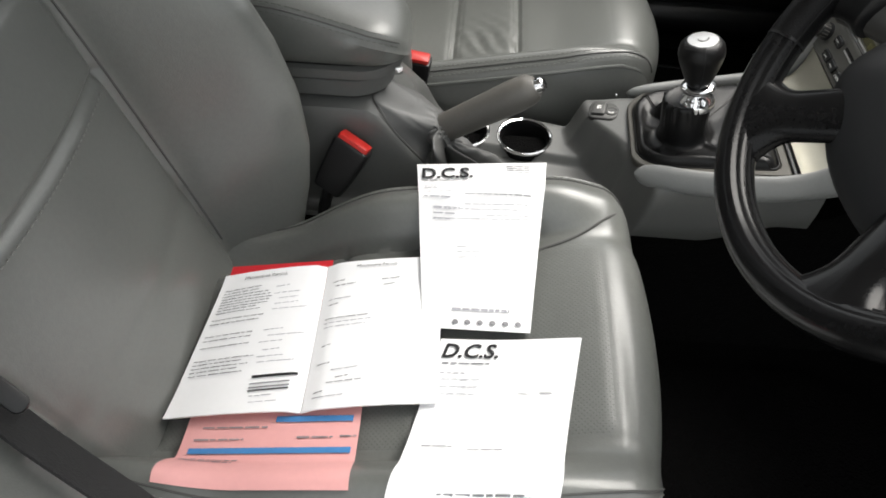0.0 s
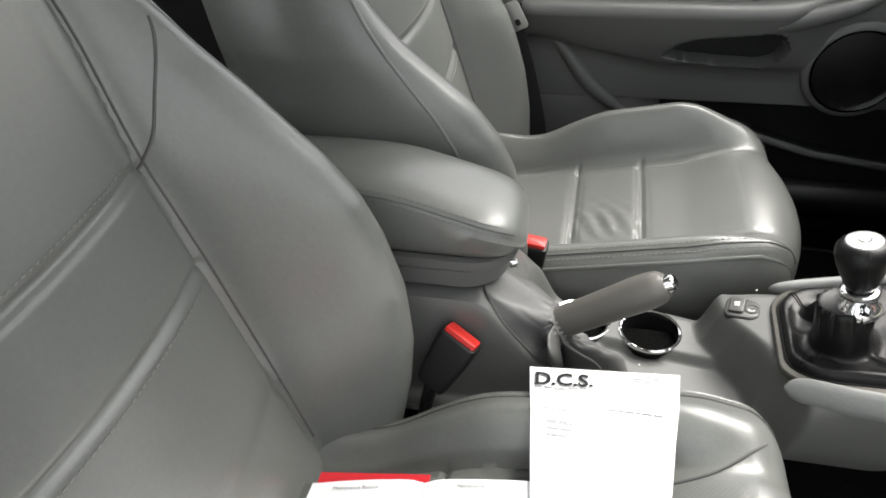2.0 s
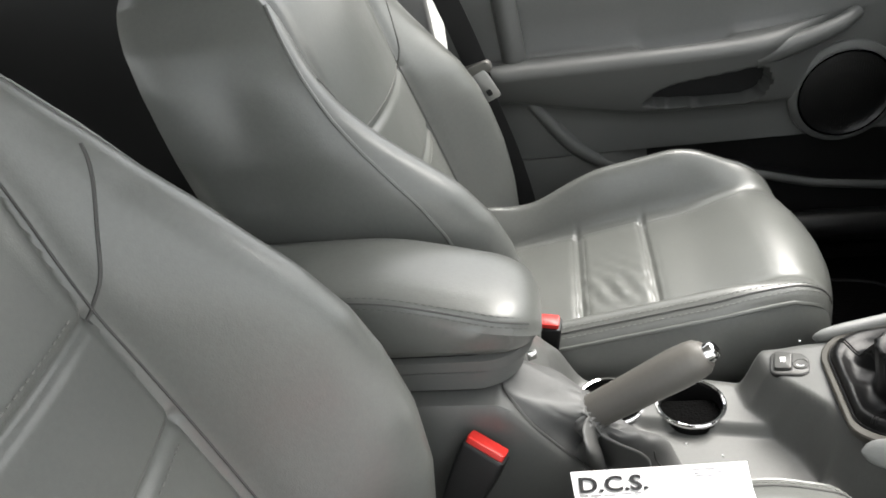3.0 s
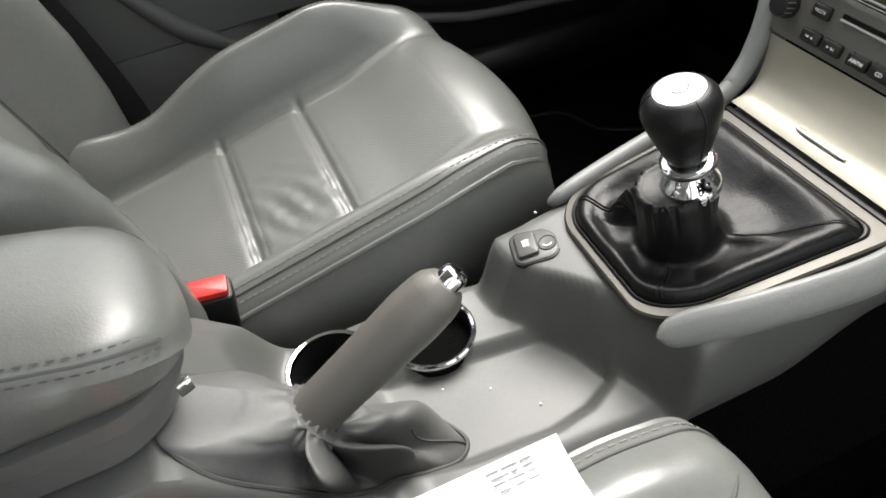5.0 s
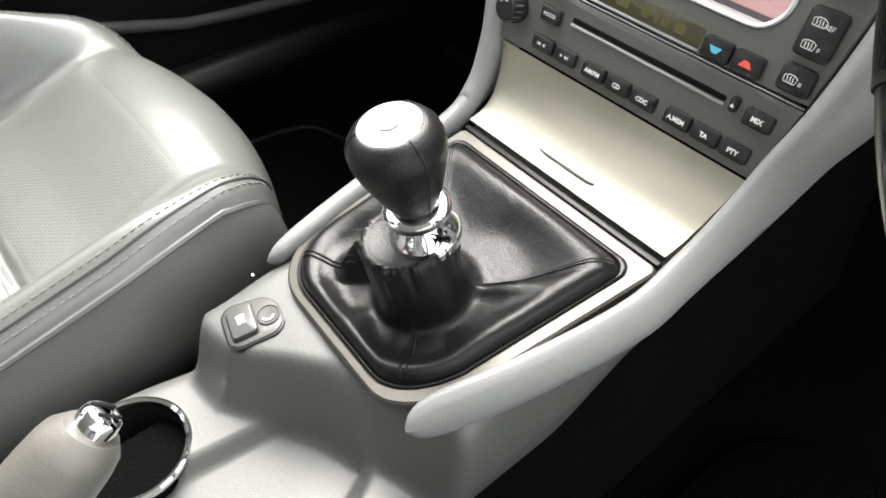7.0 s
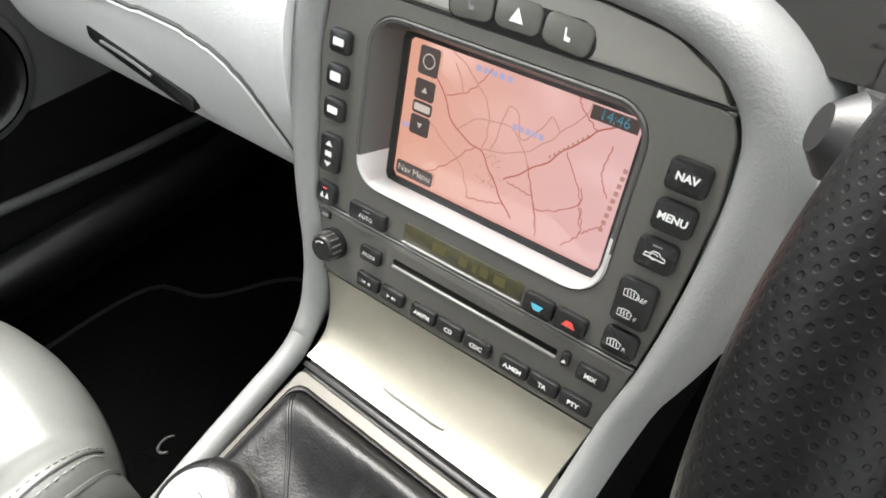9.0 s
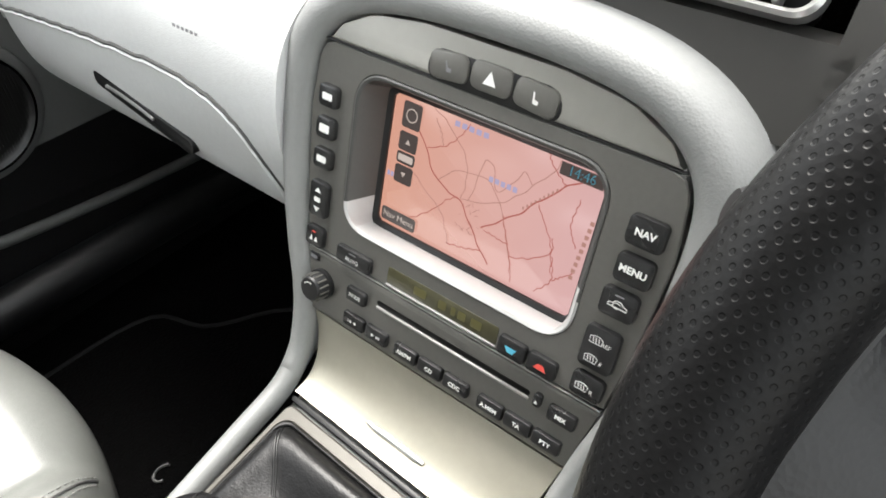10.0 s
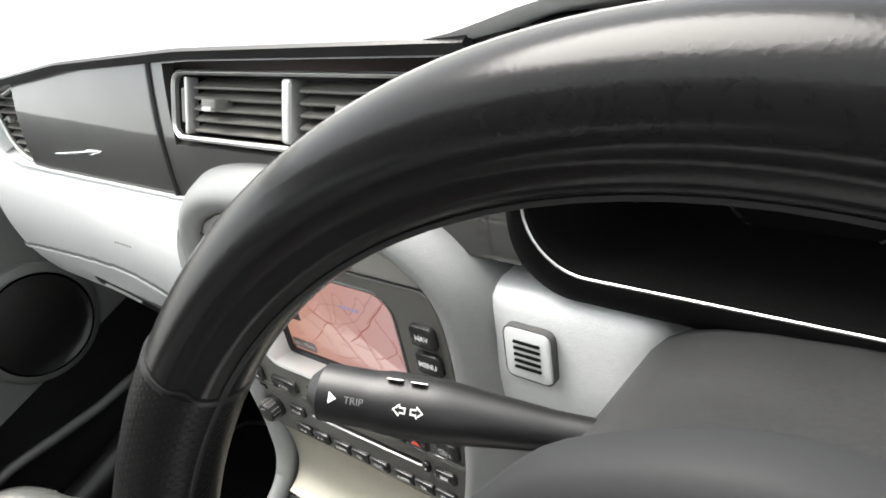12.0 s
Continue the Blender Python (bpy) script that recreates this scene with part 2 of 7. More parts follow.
def spline(points, n, closed=False):
    """n points on a smooth curve through the given points (centripetal feel by chord length)."""
    p = np.array([tuple(q) for q in points], float)
    if closed:
        p = np.vstack([p, p[:1]])
    d = np.r_[0, np.cumsum(np.linalg.norm(np.diff(p, axis=0), axis=1) ** 0.5)]
    m = np.zeros_like(p)
    for i in range(len(p)):
        if closed:
            i0, i1 = (i - 1) % (len(p) - 1), (i + 1) % (len(p) - 1)
            h0 = d[i] - d[i - 1] if i else d[-1] - d[-2]
            h1 = d[i + 1] - d[i] if i + 1 < len(p) else d[1]
            m[i] = (p[i1] - p[i0]) / (h0 + h1)
        else:
            i0, i1 = max(i - 1, 0), min(i + 1, len(p) - 1)
            m[i] = (p[i1] - p[i0]) / (d[i1] - d[i0])
    t = np.linspace(0, d[-1], n + 1 if closed else n)
    if closed:
        t = t[:-1]
    k = np.clip(np.searchsorted(d, t, side="right") - 1, 0, len(p) - 2)
    h = (d[k + 1] - d[k])[:, None]
    s = ((t - d[k])[:, None]) / h
    return (2 * s**3 - 3 * s**2 + 1) * p[k] + (s**3 - 2 * s**2 + s) * h * m[k] + (3 * s**2 - 2 * s**3) * p[k + 1] + (s**3 - s**2) * h * m[k + 1]


def tube(path, radius, n=10, closed=False, flat=1.0, up=None, bm=None, uv=False):
    """A round or flattened rod along points; radius may be one number or one for each point."""
    p = np.array([tuple(q) for q in path], float)
    r = np.full(len(p), radius) if np.isscalar(radius) else np.array(radius, float)
    if closed:
        tg = np.roll(p, -1, 0) - np.roll(p, 1, 0)
    else:
        tg = np.gradient(p, axis=0)
    tg /= np.linalg.norm(tg, axis=1)[:, None]
    ref = np.array(up if up is not None else (0.0, 0.0, 1.0), float)
    if up is None and abs(tg[0] @ ref) > 0.9:
        ref = np.array((1.0, 0.0, 0.0))
    secs = []
    for i in range(len(p)):
        a = np.cross(tg[i], ref)
        if np.linalg.norm(a) < 1e-3:
            a = np.cross(tg[i], (0.3, 1.0, 0.1))
        a /= np.linalg.norm(a)
        b = np.cross(a, tg[i])
        if up is None:
            ref = b
        w = np.linspace(0, 2 * math.pi, n, endpoint=False)
        secs.append([p[i] + r[i] * (math.cos(x) * a + flat * math.sin(x) * b) for x in w])
    if uv:
        bm = rings(secs, (True, True), True, bm)
        lay = bm.loops.layers.uv.new("UVMap")
        run = np.r_[0, np.cumsum(np.linalg.norm(np.diff(p, axis=0), axis=1))]
        bm.verts.ensure_lookup_table()
        for face in bm.faces:
            for loop in face.loops:
                i = loop.vert.index if loop.vert.index >= 0 else 0
                k, j = divmod(i, n)
                if any((o.vert.index % n) == n - 1 for o in face.loops) and j == 0 and len(face.verts) == 4:
                    j = n
                loop[lay].uv = (run[min(k, len(run) - 1)], 2 * math.pi * r[0] * j / n)
        return bm
    if closed:
        secs.append(secs[0])
        bm = rings(secs, (False, False), True, bm)
        bmesh.ops.remove_doubles(bm, verts=bm.verts, dist=1e-6)
        return bm
    return rings(secs, (True, True), True, bm)


def lathe(profile, m, n=32, cap=(True, True)):
    """A turned body: (radius, height) pairs round the z axis of the pose m."""
    secs = []
    for r, h in profile:
        secs.append([m @ Vector((r * math.cos(a), r * math.sin(a), h)) for a in np.linspace(0, 2 * math.pi, n, endpoint=False)])
    return rings(secs, cap)


def rounded(w, h, r, n=5, skew=0.0):
    """Outline of a rounded rectangle, counter-clockwise, centred."""
    r = min(r, w / 2 - 1e-5, h / 2 - 1e-5)
    out = []
    for cx, cy, a0 in ((w / 2 - r, h / 2 - r, 0), (-w / 2 + r, h / 2 - r, 90), (-w / 2 + r, -h / 2 + r, 180), (w / 2 - r, -h / 2 + r, 270)):
        for k in range(n):
            a = radians(a0 + 90 * k / (n - 1))
            y = cy + r * math.sin(a)
            out.append((cx + r * math.cos(a) + skew * y, y))
    return out


def inset(outline, d):
    p = np.array(outline, float)
    tg = np.roll(p, -1, 0) - np.roll(p, 1, 0)
    tg /= np.maximum(np.linalg.norm(tg, axis=1)[:, None], 1e-9)
    nn = np.stack([-tg[:, 1], tg[:, 0]], 1)
    return [tuple(q) for q in p + nn * d]


def plate(outline, m, low, high, bevel=0.001, bm=None):
    """A flat piece with a rounded upper rim, from an outline in the plane of the pose m."""
    lay = [(0, low), (0, high - bevel), (bevel * 0.3, high - bevel * 0.3), (bevel, high)]
    return rings([[m @ Vector((x, y, h)) for x, y in inset(outline, d)] for d, h in lay], (True, True), True, bm)


def frame_ring(outer, inner, m, low, high, bevel=0.0008):
    """A flat ring between two outlines of equal count."""
    lay = [(outer, 0, low), (outer, 0, high - bevel), (outer, bevel, high), (inner, -bevel, high), (inner, 0, high - bevel), (inner, 0, low)]
    return rings([[m @ Vector((x, y, h)) for x, y in inset(o, d)] for o, d, h in lay], (False, False))


def letters(text, size, m, material_, parent, name="lettering", bold=0.0, spacing=1.0, align="CENTER", lean=0.0, raise_by=0.0):
    cu = bpy.data.curves.new(name, "FONT")
    cu.body, cu.size, cu.align_x, cu.align_y = text, size, align, "CENTER"
    cu.offset, cu.space_character, cu.shear = bold, spacing, lean
    cu.resolution_u = 3
    tmp = bpy.data.objects.new(name, cu)
    me = bpy.data.meshes.new_from_object(tmp)
    bpy.data.objects.remove(tmp)
    bpy.data.curves.remove(cu)
    me.name = name
    me.materials.clear()
    me.transform(m @ Matrix.Translation((0, 0, raise_by)))
    return finish(new(name, me), material_, parent)


def stroke(points, width, m, material_, parent, name, height=0.0004, closed=False):
    """A flat painted line along points in the plane of the pose m, of a little thickness."""
    p = np.array(points, float)
    tg = np.roll(p, -1, 0) - np.roll(p, 1, 0) if closed else np.gradient(p, axis=0)
    tg /= np.maximum(np.linalg.norm(tg, axis=1)[:, None], 1e-9)
    nn = np.stack([-tg[:, 1], tg[:, 0]], 1) * width / 2
    bm = bmesh.new()
    rows = []
    for a, b in zip(p - nn, p + nn):
        rows.append((bm.verts.new(m @ Vector((*a, height))), bm.verts.new(m @ Vector((*b, height)))))
    pairs = list(zip(rows, rows[1:])) + ([(rows[-1], rows[0])] if closed else [])
    for (a, b), (c, d) in pairs:
        bm.faces.new((a, b, d, c))
    return part(name, bm, material_, parent)


def shape(outline, m, material_, parent, name, height=0.0005):
    bm = bmesh.new()
    bm.faces.new([bm.verts.new(m @ Vector((x, y, height))) for x, y in outline])
    return part(name, bm, material_, parent)


def axes(origin, right, up):
    """A pose whose x runs right, y up and z out of the surface."""
    r = Vector(right).normalized()
    u = Vector(up)
    u = (u - r * u.dot(r)).normalized()
    n = r.cross(u)
    return Matrix(((r.x, u.x, n.x, origin[0]), (r.y, u.y, n.y, origin[1]), (r.z, u.z, n.z, origin[2]), (0, 0, 0, 1)))


def step(a, b, x):
    t = min(max((x - a) / (b - a), 0.0), 1.0)
    return t * t * (3 - 2 * t)


def bump1(x, c, w):
    return math.exp(-(((x - c) / w) ** 2))


def dashes(path, length, gap, r, material_, parent, name="stitching"):
    """A row of stitches along a path, as one part."""
    p = np.array([tuple(q) for q in path], float)
    d = np.r_[0, np.cumsum(np.linalg.norm(np.diff(p, axis=0), axis=1))]
    bm = bmesh.new()
    s = 0.0
    while s + length < d[-1]:
        q = [[np.interp(s + f * length, d, p[:, k]) for k in range(3)] for f in (0, 0.5, 1)]
        tube(q, [r * 0.6, r, r * 0.6], 5, bm=bm)
        s += length + gap
    return part(name, bm, material_, parent)


# ---- shell of the car: floor, tunnel, sills, roof ----
def slab(name, lo, hi, material_, label, bevel=0.0, category="structure", parent=None, cuts=()):
    bm = bmesh.new()
    bmesh.ops.create_cube(bm, size=1)
    for v in bm.verts:
        v.co = Vector([(lo[k] + hi[k]) / 2 + v.co[k] * (hi[k] - lo[k]) for k in range(3)])
    if bevel:
        bmesh.ops.bevel(bm, geom=bm.edges, offset=bevel, segments=3, affect="EDGES", profile=0.5)
    ob = part(name, bm, material_, parent)
    return ob if parent else tagged(ob, label, category, kind="structure")


tagged(slab("ground", (-60, -60, -0.36), (60, 60, -0.30), BOUNCEGROUND, "unseen pale grey ground, toned to bounce light into the car"), category="ground")
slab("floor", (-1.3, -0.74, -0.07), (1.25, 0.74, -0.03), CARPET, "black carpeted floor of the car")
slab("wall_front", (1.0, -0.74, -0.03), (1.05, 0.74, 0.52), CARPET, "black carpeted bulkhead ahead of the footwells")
slab("wall_rear", (-1.3, -0.74, -0.03), (-1.22, 0.74, 0.62), GREYVINYL, "grey bulkhead behind the rear seat")
slab("sill_driver", (-1.3, -0.76, -0.30), (1.05, -0.68, 0.03), PLASTIC, "grey door sill at the open door", 0.012)
slab("sill_passenger", (-1.3, 0.68, -0.30), (1.05, 0.76, 0.06), BLACKPLASTIC, "black door sill beside the passenger footwell", 0.012)


def roof():
    secs = []
    for x, z, w in ((-1.5, 0.88, 0.5), (-1.2, 1.04, 0.53), (-0.7, 1.12, 0.56), (-0.1, 1.14, 0.57), (0.2, 1.11, 0.56), (0.36, 1.07, 0.55)):
        secs.append([(x, y * w, z - 0.05 * abs(y) ** 3 + t) for y, t in [(k / 6, 0) for k in range(-6, 7)] + [(k / 6, 0.03) for k in range(6, -7, -1)]])
    tagged(part("ceiling", rings(secs), CLOTH), "pale grey cloth roof lining", "ceiling", kind="structure")


roof()


def pillar(name, pts, r, label, material_=CLOTH):
    tagged(part(name, tube(spline(pts, 14), r, 10, flat=0.7), material_), label, "pillar", kind="structure")


for side, sname in ((1, "passenger"), (-1, "driver")):
    pillar("pillar_front_" + sname, [(0.4, 0.55 * side, 1.06), (0.75, 0.61 * side, 0.86), (1.1, 0.68 * side, 0.62)], 0.035, "pale grey front roof pillar")
    pillar("pillar_middle_" + sname, [(-0.17, 0.59 * side, 1.12), (-0.14, 0.66 * side, 0.75), (-0.12, 0.71 * side, 0.3), (-0.12, 0.72 * side, -0.03)], 0.06, "grey door pillar with the belt", GREYVINYL)
    pillar("pillar_rear_" + sname, [(-1.25, 0.53 * side, 1.0), (-1.5, 0.66 * side, 0.62)], 0.07, "pale grey rear roof pillar")
tagged(slab("bonnet", (1.06, -0.74, 0.40), (2.2, 0.74, 0.56), BODY, "silver painted bonnet beyond the windscreen", 0.06), category="bonnet")
slab("wall_rear_quarter", (-1.3, 0.70, 0.06), (-0.14, 0.76, 1.06), BLACKPLASTIC, "black rear door lining and dark glass", 0.01)
slab("wall_rear_quarter_driver", (-1.3, -0.76, 0.03), (-0.14, -0.70, 0.56), BLACKPLASTIC, "black rear door lining", 0.01)


# ---- seats ----
def seat(name, yc, dx, dz, label):
    root = thing(name, (0.15 + dx, yc, -0.03), label, "car seat", "front seats")
    W = 0.186
    n0, nr, nd = (0.395, 0.058, 0.085) if yc > 0 else (0.415, 0.038, 0.070)  # where the front rounds over, its reach and drop

    def ctop(x, y):
        a = abs(y)
        z = 0.16 + 0.2 * x + (0.046 * step(0.108, 0.158, a) - 0.011 * step(0.158, 0.186, a)) * (1 - 0.4 * step(0.32, 0.45, x)) + 0.006 * (1 - (a / 0.12) ** 2) * (a < 0.12)
        z += 0.014 * step(0.3, 0.4, x) * (1 - step(0.1, 0.16, a)) + 0.03 * step(0.1, -0.02, x) * step(0.1, 0.16, a)
        z -= 0.007 * bump1(a, 0.122, 0.005) * (1 - step(0.33, 0.4, x))
        if yc < 0:
            z += (0.004 * step(0.25, 0.37, x) - 0.016 * step(0.37, 0.45, x) - 0.040 * step(0.2, 0.0, x) - 0.035 * step(0.19, 0.0, x)) * step(0.09, 0.15, y)
        else:
            z += 0.044 * step(0.02, 0.2, x) * (1 - step(0.29, 0.43, x)) * step(0.105, 0.155, y)
        if a < 0.122:
            z -= 0.005 * (bump1(x, 0.25, 0.004) + bump1(x, 0.147, 0.004))
            w = bump1(x, 0.195, 0.045) * bump1(y, -0.055 if yc > 0 else 0.055, 0.05)
            z += 0.0026 * w * (math.sin(x * 235 + y * 150 + 1.2 * math.sin(y * 60)) + 0.35 * math.sin(x * 110 - y * 260))
        return z

    def wide(x, nose, k):
        """Half width of the cushion; the driver's bolster beside the console is the broader one."""
        if yc < 0 < k:
            return 0.194 - 0.010 * nose**3 - 0.01 * step(0.1, -0.05, x)
        return W - 0.03 * nose**3 - 0.01 * step(0.1, -0.05, x) - 0.014 * step(0.3, 0.45, x)

    # cushion
    xs = list(np.linspace(-0.06, 0.13, 26)) + list(np.linspace(0.137, 0.157, 11)) + list(np.linspace(0.165, 0.232, 22)) + list(np.linspace(0.24, 0.26, 11)) + list(np.linspace(0.27, n0, 16))
    stations = [(x, 0.0, 0.0) for x in xs] + [(n0 + nr * math.sin(t), nd * (1 - math.cos(t)), math.sin(t)) for t in np.linspace(0.12, math.pi / 2, 10)]
    ys = np.linspace(-1, 1, 101)
    secs = []
    for x, drop, nose in stations:
        top = []
        for k in ys:
            y = k * wide(x, nose, k)
            edge = max(0.0, (abs(k) - 0.9) / 0.1)
            z = ctop(min(x, 0.44), y) - 0.012 * (1 - math.sqrt(max(0.0, 1 - edge * edge))) - drop
            top.append((x + dx + (0.032 if yc > 0 else 0.016) * nose * (1 - k * k), yc + y, z + dz))
        flanks = []
        for k in (1, -1):
            w = wide(x, nose, k)
            zl = ctop(min(x, 0.44), k * w) - 0.012 - drop + dz
            base = min(zl - 0.03, 0.03 + 0.2 * x + dz + 0.02)
            flanks.append([(x + dx, yc + k * (w + o), zl + (base - zl) * f) for o, f in ((0.004, 0.07), (0.009, 0.2), (0.012, 0.38), (0.012, 0.6), (0.004, 0.85), (-0.01, 1.0))])
        secs.append(top + flanks[0] + flanks[1][::-1])
    cushion = part("seat_cushion", rings(secs), LEATHER, root, sharp=60)

    # perforated panels let into the cushion
    def panel(pname, x0, x1, half, parent, material_, lift=0.0018, sink=0.0030):
        gx, gy = 24, 30
        bm = bmesh.new()
        vs = {}
        for i in range(gx + 1):
            for j in range(gy + 1):
                x, y = x0 + (x1 - x0) * i / gx, -half + 2 * half * j / gy
                e = min(i, gx - i) / gx * (x1 - x0), min(j, gy - j) / gy * 2 * half
                d = min(e)
                z = ctop(x, y) + lift - sink * (1 - step(0.0, 0.008, d))
                vs[i, j] = bm.verts.new((x + dx, yc + y, z + dz))
        for i in range(gx):
            for j in range(gy):
                bm.faces.new((vs[i, j], vs[i + 1, j], vs[i + 1, j + 1], vs[i, j + 1]))
        part(pname, bm, material_, parent, sharp=60)

    panel("front_panel", 0.257, n0 - 0.001, 0.108, cushion, PERFOR, 0.0008, 0.0012)
    panel("ribbed_panel", 0.153, 0.244, 0.114, cushion, PERFOR)
    panel("rear_panel", 0.0, 0.141, 0.114, cushion, PERFOR)
    for s in (-1, 1):
        line = [(x + dx, yc + s * (wide(x, 0, s) - 0.001), ctop(x, s * wide(x, 0, s)) + dz - 0.010) for x in np.linspace(-0.03, n0, 40)]
        line += [(n0 + nr * math.sin(t) + dx, yc + s * (wide(n0 + nr * math.sin(t), math.sin(t), s) - 0.001), ctop(min(0.43, n0 + nr * math.sin(t)), s * W) + dz - 0.010 - nd * (1 - math.cos(t))) for t in np.linspace(0.15, 1.25, 8)]
        part("piping", tube(line, 0.0028, 6), LEATHER, cushion)

        def edge_at(x, k):
            w = wide(x, 0, s)
            e = max(0.0, (k - 0.9) / 0.1)
            return (x + dx, yc + s * k * w, ctop(x, s * k * w) - 0.012 * (1 - math.sqrt(max(0.0, 1 - e * e))) + dz + 0.0004)

        def nose_at(t, k):
            x, sn = n0 + nr * math.sin(t), math.sin(t)
            w = wide(x, sn, s)
            e = max(0.0, (k - 0.9) / 0.1)
            z = ctop(min(x, 0.44), s * k * w) - 0.012 * (1 - math.sqrt(max(0.0, 1 - e * e))) - nd * (1 - math.cos(t))
            return (x + dx + (0.032 if yc > 0 else 0.016) * sn * (1 - k * k) + 0.0004, yc + s * k * w, z + dz + 0.0004)

        run = lambda k: [edge_at(x, k) for x in np.linspace(-0.02, n0 - 0.001, 80)] + [nose_at(t, k) for t in np.linspace(0.13, 1.1, 14)]
        part("seam", tube(run(0.925), 0.0011, 5), SEAM, cushion)
        for k in (0.895, 0.955) if yc > 0 else (0.955,):
            dashes(run(k), 0.0042, 0.0028, 0.0007, STITCH, cushion)

    if yc < 0:
        dart = []
        for x, y in spline([(0.345, 0.100), (0.385, 0.112), (0.42, 0.135), (0.443, 0.158)], 20):
            drop = nd * (1 - math.sqrt(max(0.0, 1 - (max(0.0, x - n0) / nr) ** 2)))
            dart.append((x + dx, yc + y, ctop(min(x, 0.44), y) - drop + dz + 0.0006))
        part("seam", tube(dart, 0.0015, 6), SEAM, cushion)

    # backrest
    def fwd(z):
        return np.interp(z, (0.07, 0.14, 0.20, 0.26, 0.33, 0.39, 0.43, 0.47, 0.5, 0.535, 0.57, 0.62, 0.7), (0.04, 0.07, 0.1, 0.124, 0.14, 0.142, 0.136, 0.118, 0.098, 0.076, 0.054, 0.03, 0.0))

    def half(z):
        return np.interp(z, (0.07, 0.16, 0.3, 0.48, 0.535, 0.57, 0.61, 0.65, 0.69, 0.725, 0.75, 0.765), (0.235, 0.25, 0.258, 0.256, 0.249, 0.24, 0.228, 0.21, 0.182, 0.145, 0.1, 0.05))

    def front(a, z, outer=False):
        """How far the face of the backrest stands ahead of its plane."""
        w, p = half(z), fwd(z) * (0.62 if outer else 1.0) * (1 - 0.45 * step(0.46, 0.62, z) if yc > 0 else 1.0)
        inner = 0.146 + 0.014 * step(0.48, 0.62, z)
        peak = inner + (w - inner) * (0.62 + (0.14 * step(0.46, 0.62, z) if yc > 0 else 0.0))
        if a <= peak:
            f = p * (0.4 * step(inner - 0.004, peak, a) + 0.6 * math.sin(math.pi / 2 * min(1.0, max(0.0, (a - inner + 0.004) / (peak - inner + 0.004)))))
        else:
            f = p * max(0.0, 1 - ((a - peak) / (w - peak)) ** 2.6) ** 0.5
        f += 0.012 * (1 - min(1.0, a / 0.13) ** 2)
        f -= 0.008 * bump1(a, inner, 0.006)
        if a < inner:
            f -= 0.005 * (bump1(z, 0.4, 0.005) + bump1(z, 0.497, 0.005)) + 0.003 * bump1(z, 0.25, 0.012)
        return f

    zs = list(np.linspace(0.07, 0.375, 40)) + list(np.linspace(0.384, 0.416, 16)) + list(np.linspace(0.424, 0.475, 10)) + list(np.linspace(0.481, 0.513, 16)) + list(np.linspace(0.52, 0.70, 30)) + [0.712, 0.723, 0.733, 0.742, 0.75, 0.757, 0.762, 0.765]
    secs = []
    for z in zs:
        w = half(z)
        px = 0.0 - 0.29 * (z - 0.16)
        round_top = 0.05 * step(0.64, 0.765, z) ** 2
        face = []
        for k in np.linspace(-1, 1, 121):
            y = k * w * (0.96 if k > 0 and yc > 0 else 1.0)
            face.append((px + front(abs(y), z, y * yc > 0) - round_top + dx, yc + y, z + dz))
        bx = px - (0.145 if yc < 0 else 0.175) + round_top
        side = [(px - 0.03 + dx, yc + w + 0.004, z + dz), (px - (0.10 if yc < 0 else 0.13) + dx, yc + w, z + dz), (bx + dx, yc + w * 0.9, z + dz), (bx - 0.006 + dx, yc + w * 0.4, z + dz)]
        other = [(p[0], 2 * yc - p[1], p[2]) for p in reversed(side)]
        if yc > 0:
            side = [(p[0], yc + (p[1] - yc) * 0.96, p[2]) for p in side]
        secs.append(face + side + other)
    back = part("backrest", rings(secs), LEATHER, root, sharp=60)

    def on_back(a, z, lift=0.0012):
        return (-0.29 * (z - 0.16) + front(abs(a), z, a * yc > 0) + lift + dx, yc + a, z + dz)

    for s in (-1, 1):
        path = [on_back(s * a, z, -0.0006) for a, z in spline([(0.143, 0.489), (0.154, 0.513), (0.170, 0.549), (0.184, 0.575), (0.199, 0.602)], 24)]
        part("seam", tube(path, 0.0016, 6), SEAM, back)
        side = [on_back(s * (0.147 + 0.014 * step(0.48, 0.62, z)), z, 0.0005) for z in np.linspace(0.17, 0.63, 60)]
        part("seam", tube(side, 0.0012, 5), SEAM, back)
        if s > 0 and yc > 0:
            continue
        piping = [on_back(s * (0.152 + (half(z) - 0.152) * 0.93), z, 0.0) for z in np.linspace(0.12, 0.68, 50)]
        part("piping", tube(piping, 0.0022, 6), LEATHER, back)
    for z in (0.389, 0.508):
        dashes([on_back(a, z) for a in np.linspace(-0.13, 0.13, 40)], 0.004, 0.003, 0.0008, STITCH, back)
    bm = bmesh.new()
    bmesh.ops.create_cube(bm, size=1)
    for v in bm.verts:
        v.co = Vector((0.14 + dx + v.co.x * 0.40, yc + v.co.y * 0.36, (-0.03 + 0.04 + dz) / 2 + 0.025 + v.co.z * (0.09 + dz)))
    part("seat_base", bm, BLACKPLASTIC, root)
    for s in (-1, 1):
        bm = bmesh.new()
        bmesh.ops.create_cube(bm, size=1)
        for v in bm.verts:
            v.co = Vector((0.14 + v.co.x * 0.5, yc + s * 0.16 + v.co.y * 0.03, -0.0125 + v.co.z * 0.035))
        part("seat_rail", bm, BLACKPLASTIC, root)
    return root, ctop


DX, DZ, DY = -0.10, 0.072, -0.34
seat("passenger_seat", 0.345, -0.009, 0.006, "grey leather front seat with perforated centre panels")
driver_root, cushion_top = seat("driver_seat", DY, DX, DZ, "grey leather front seat with papers lying on it")


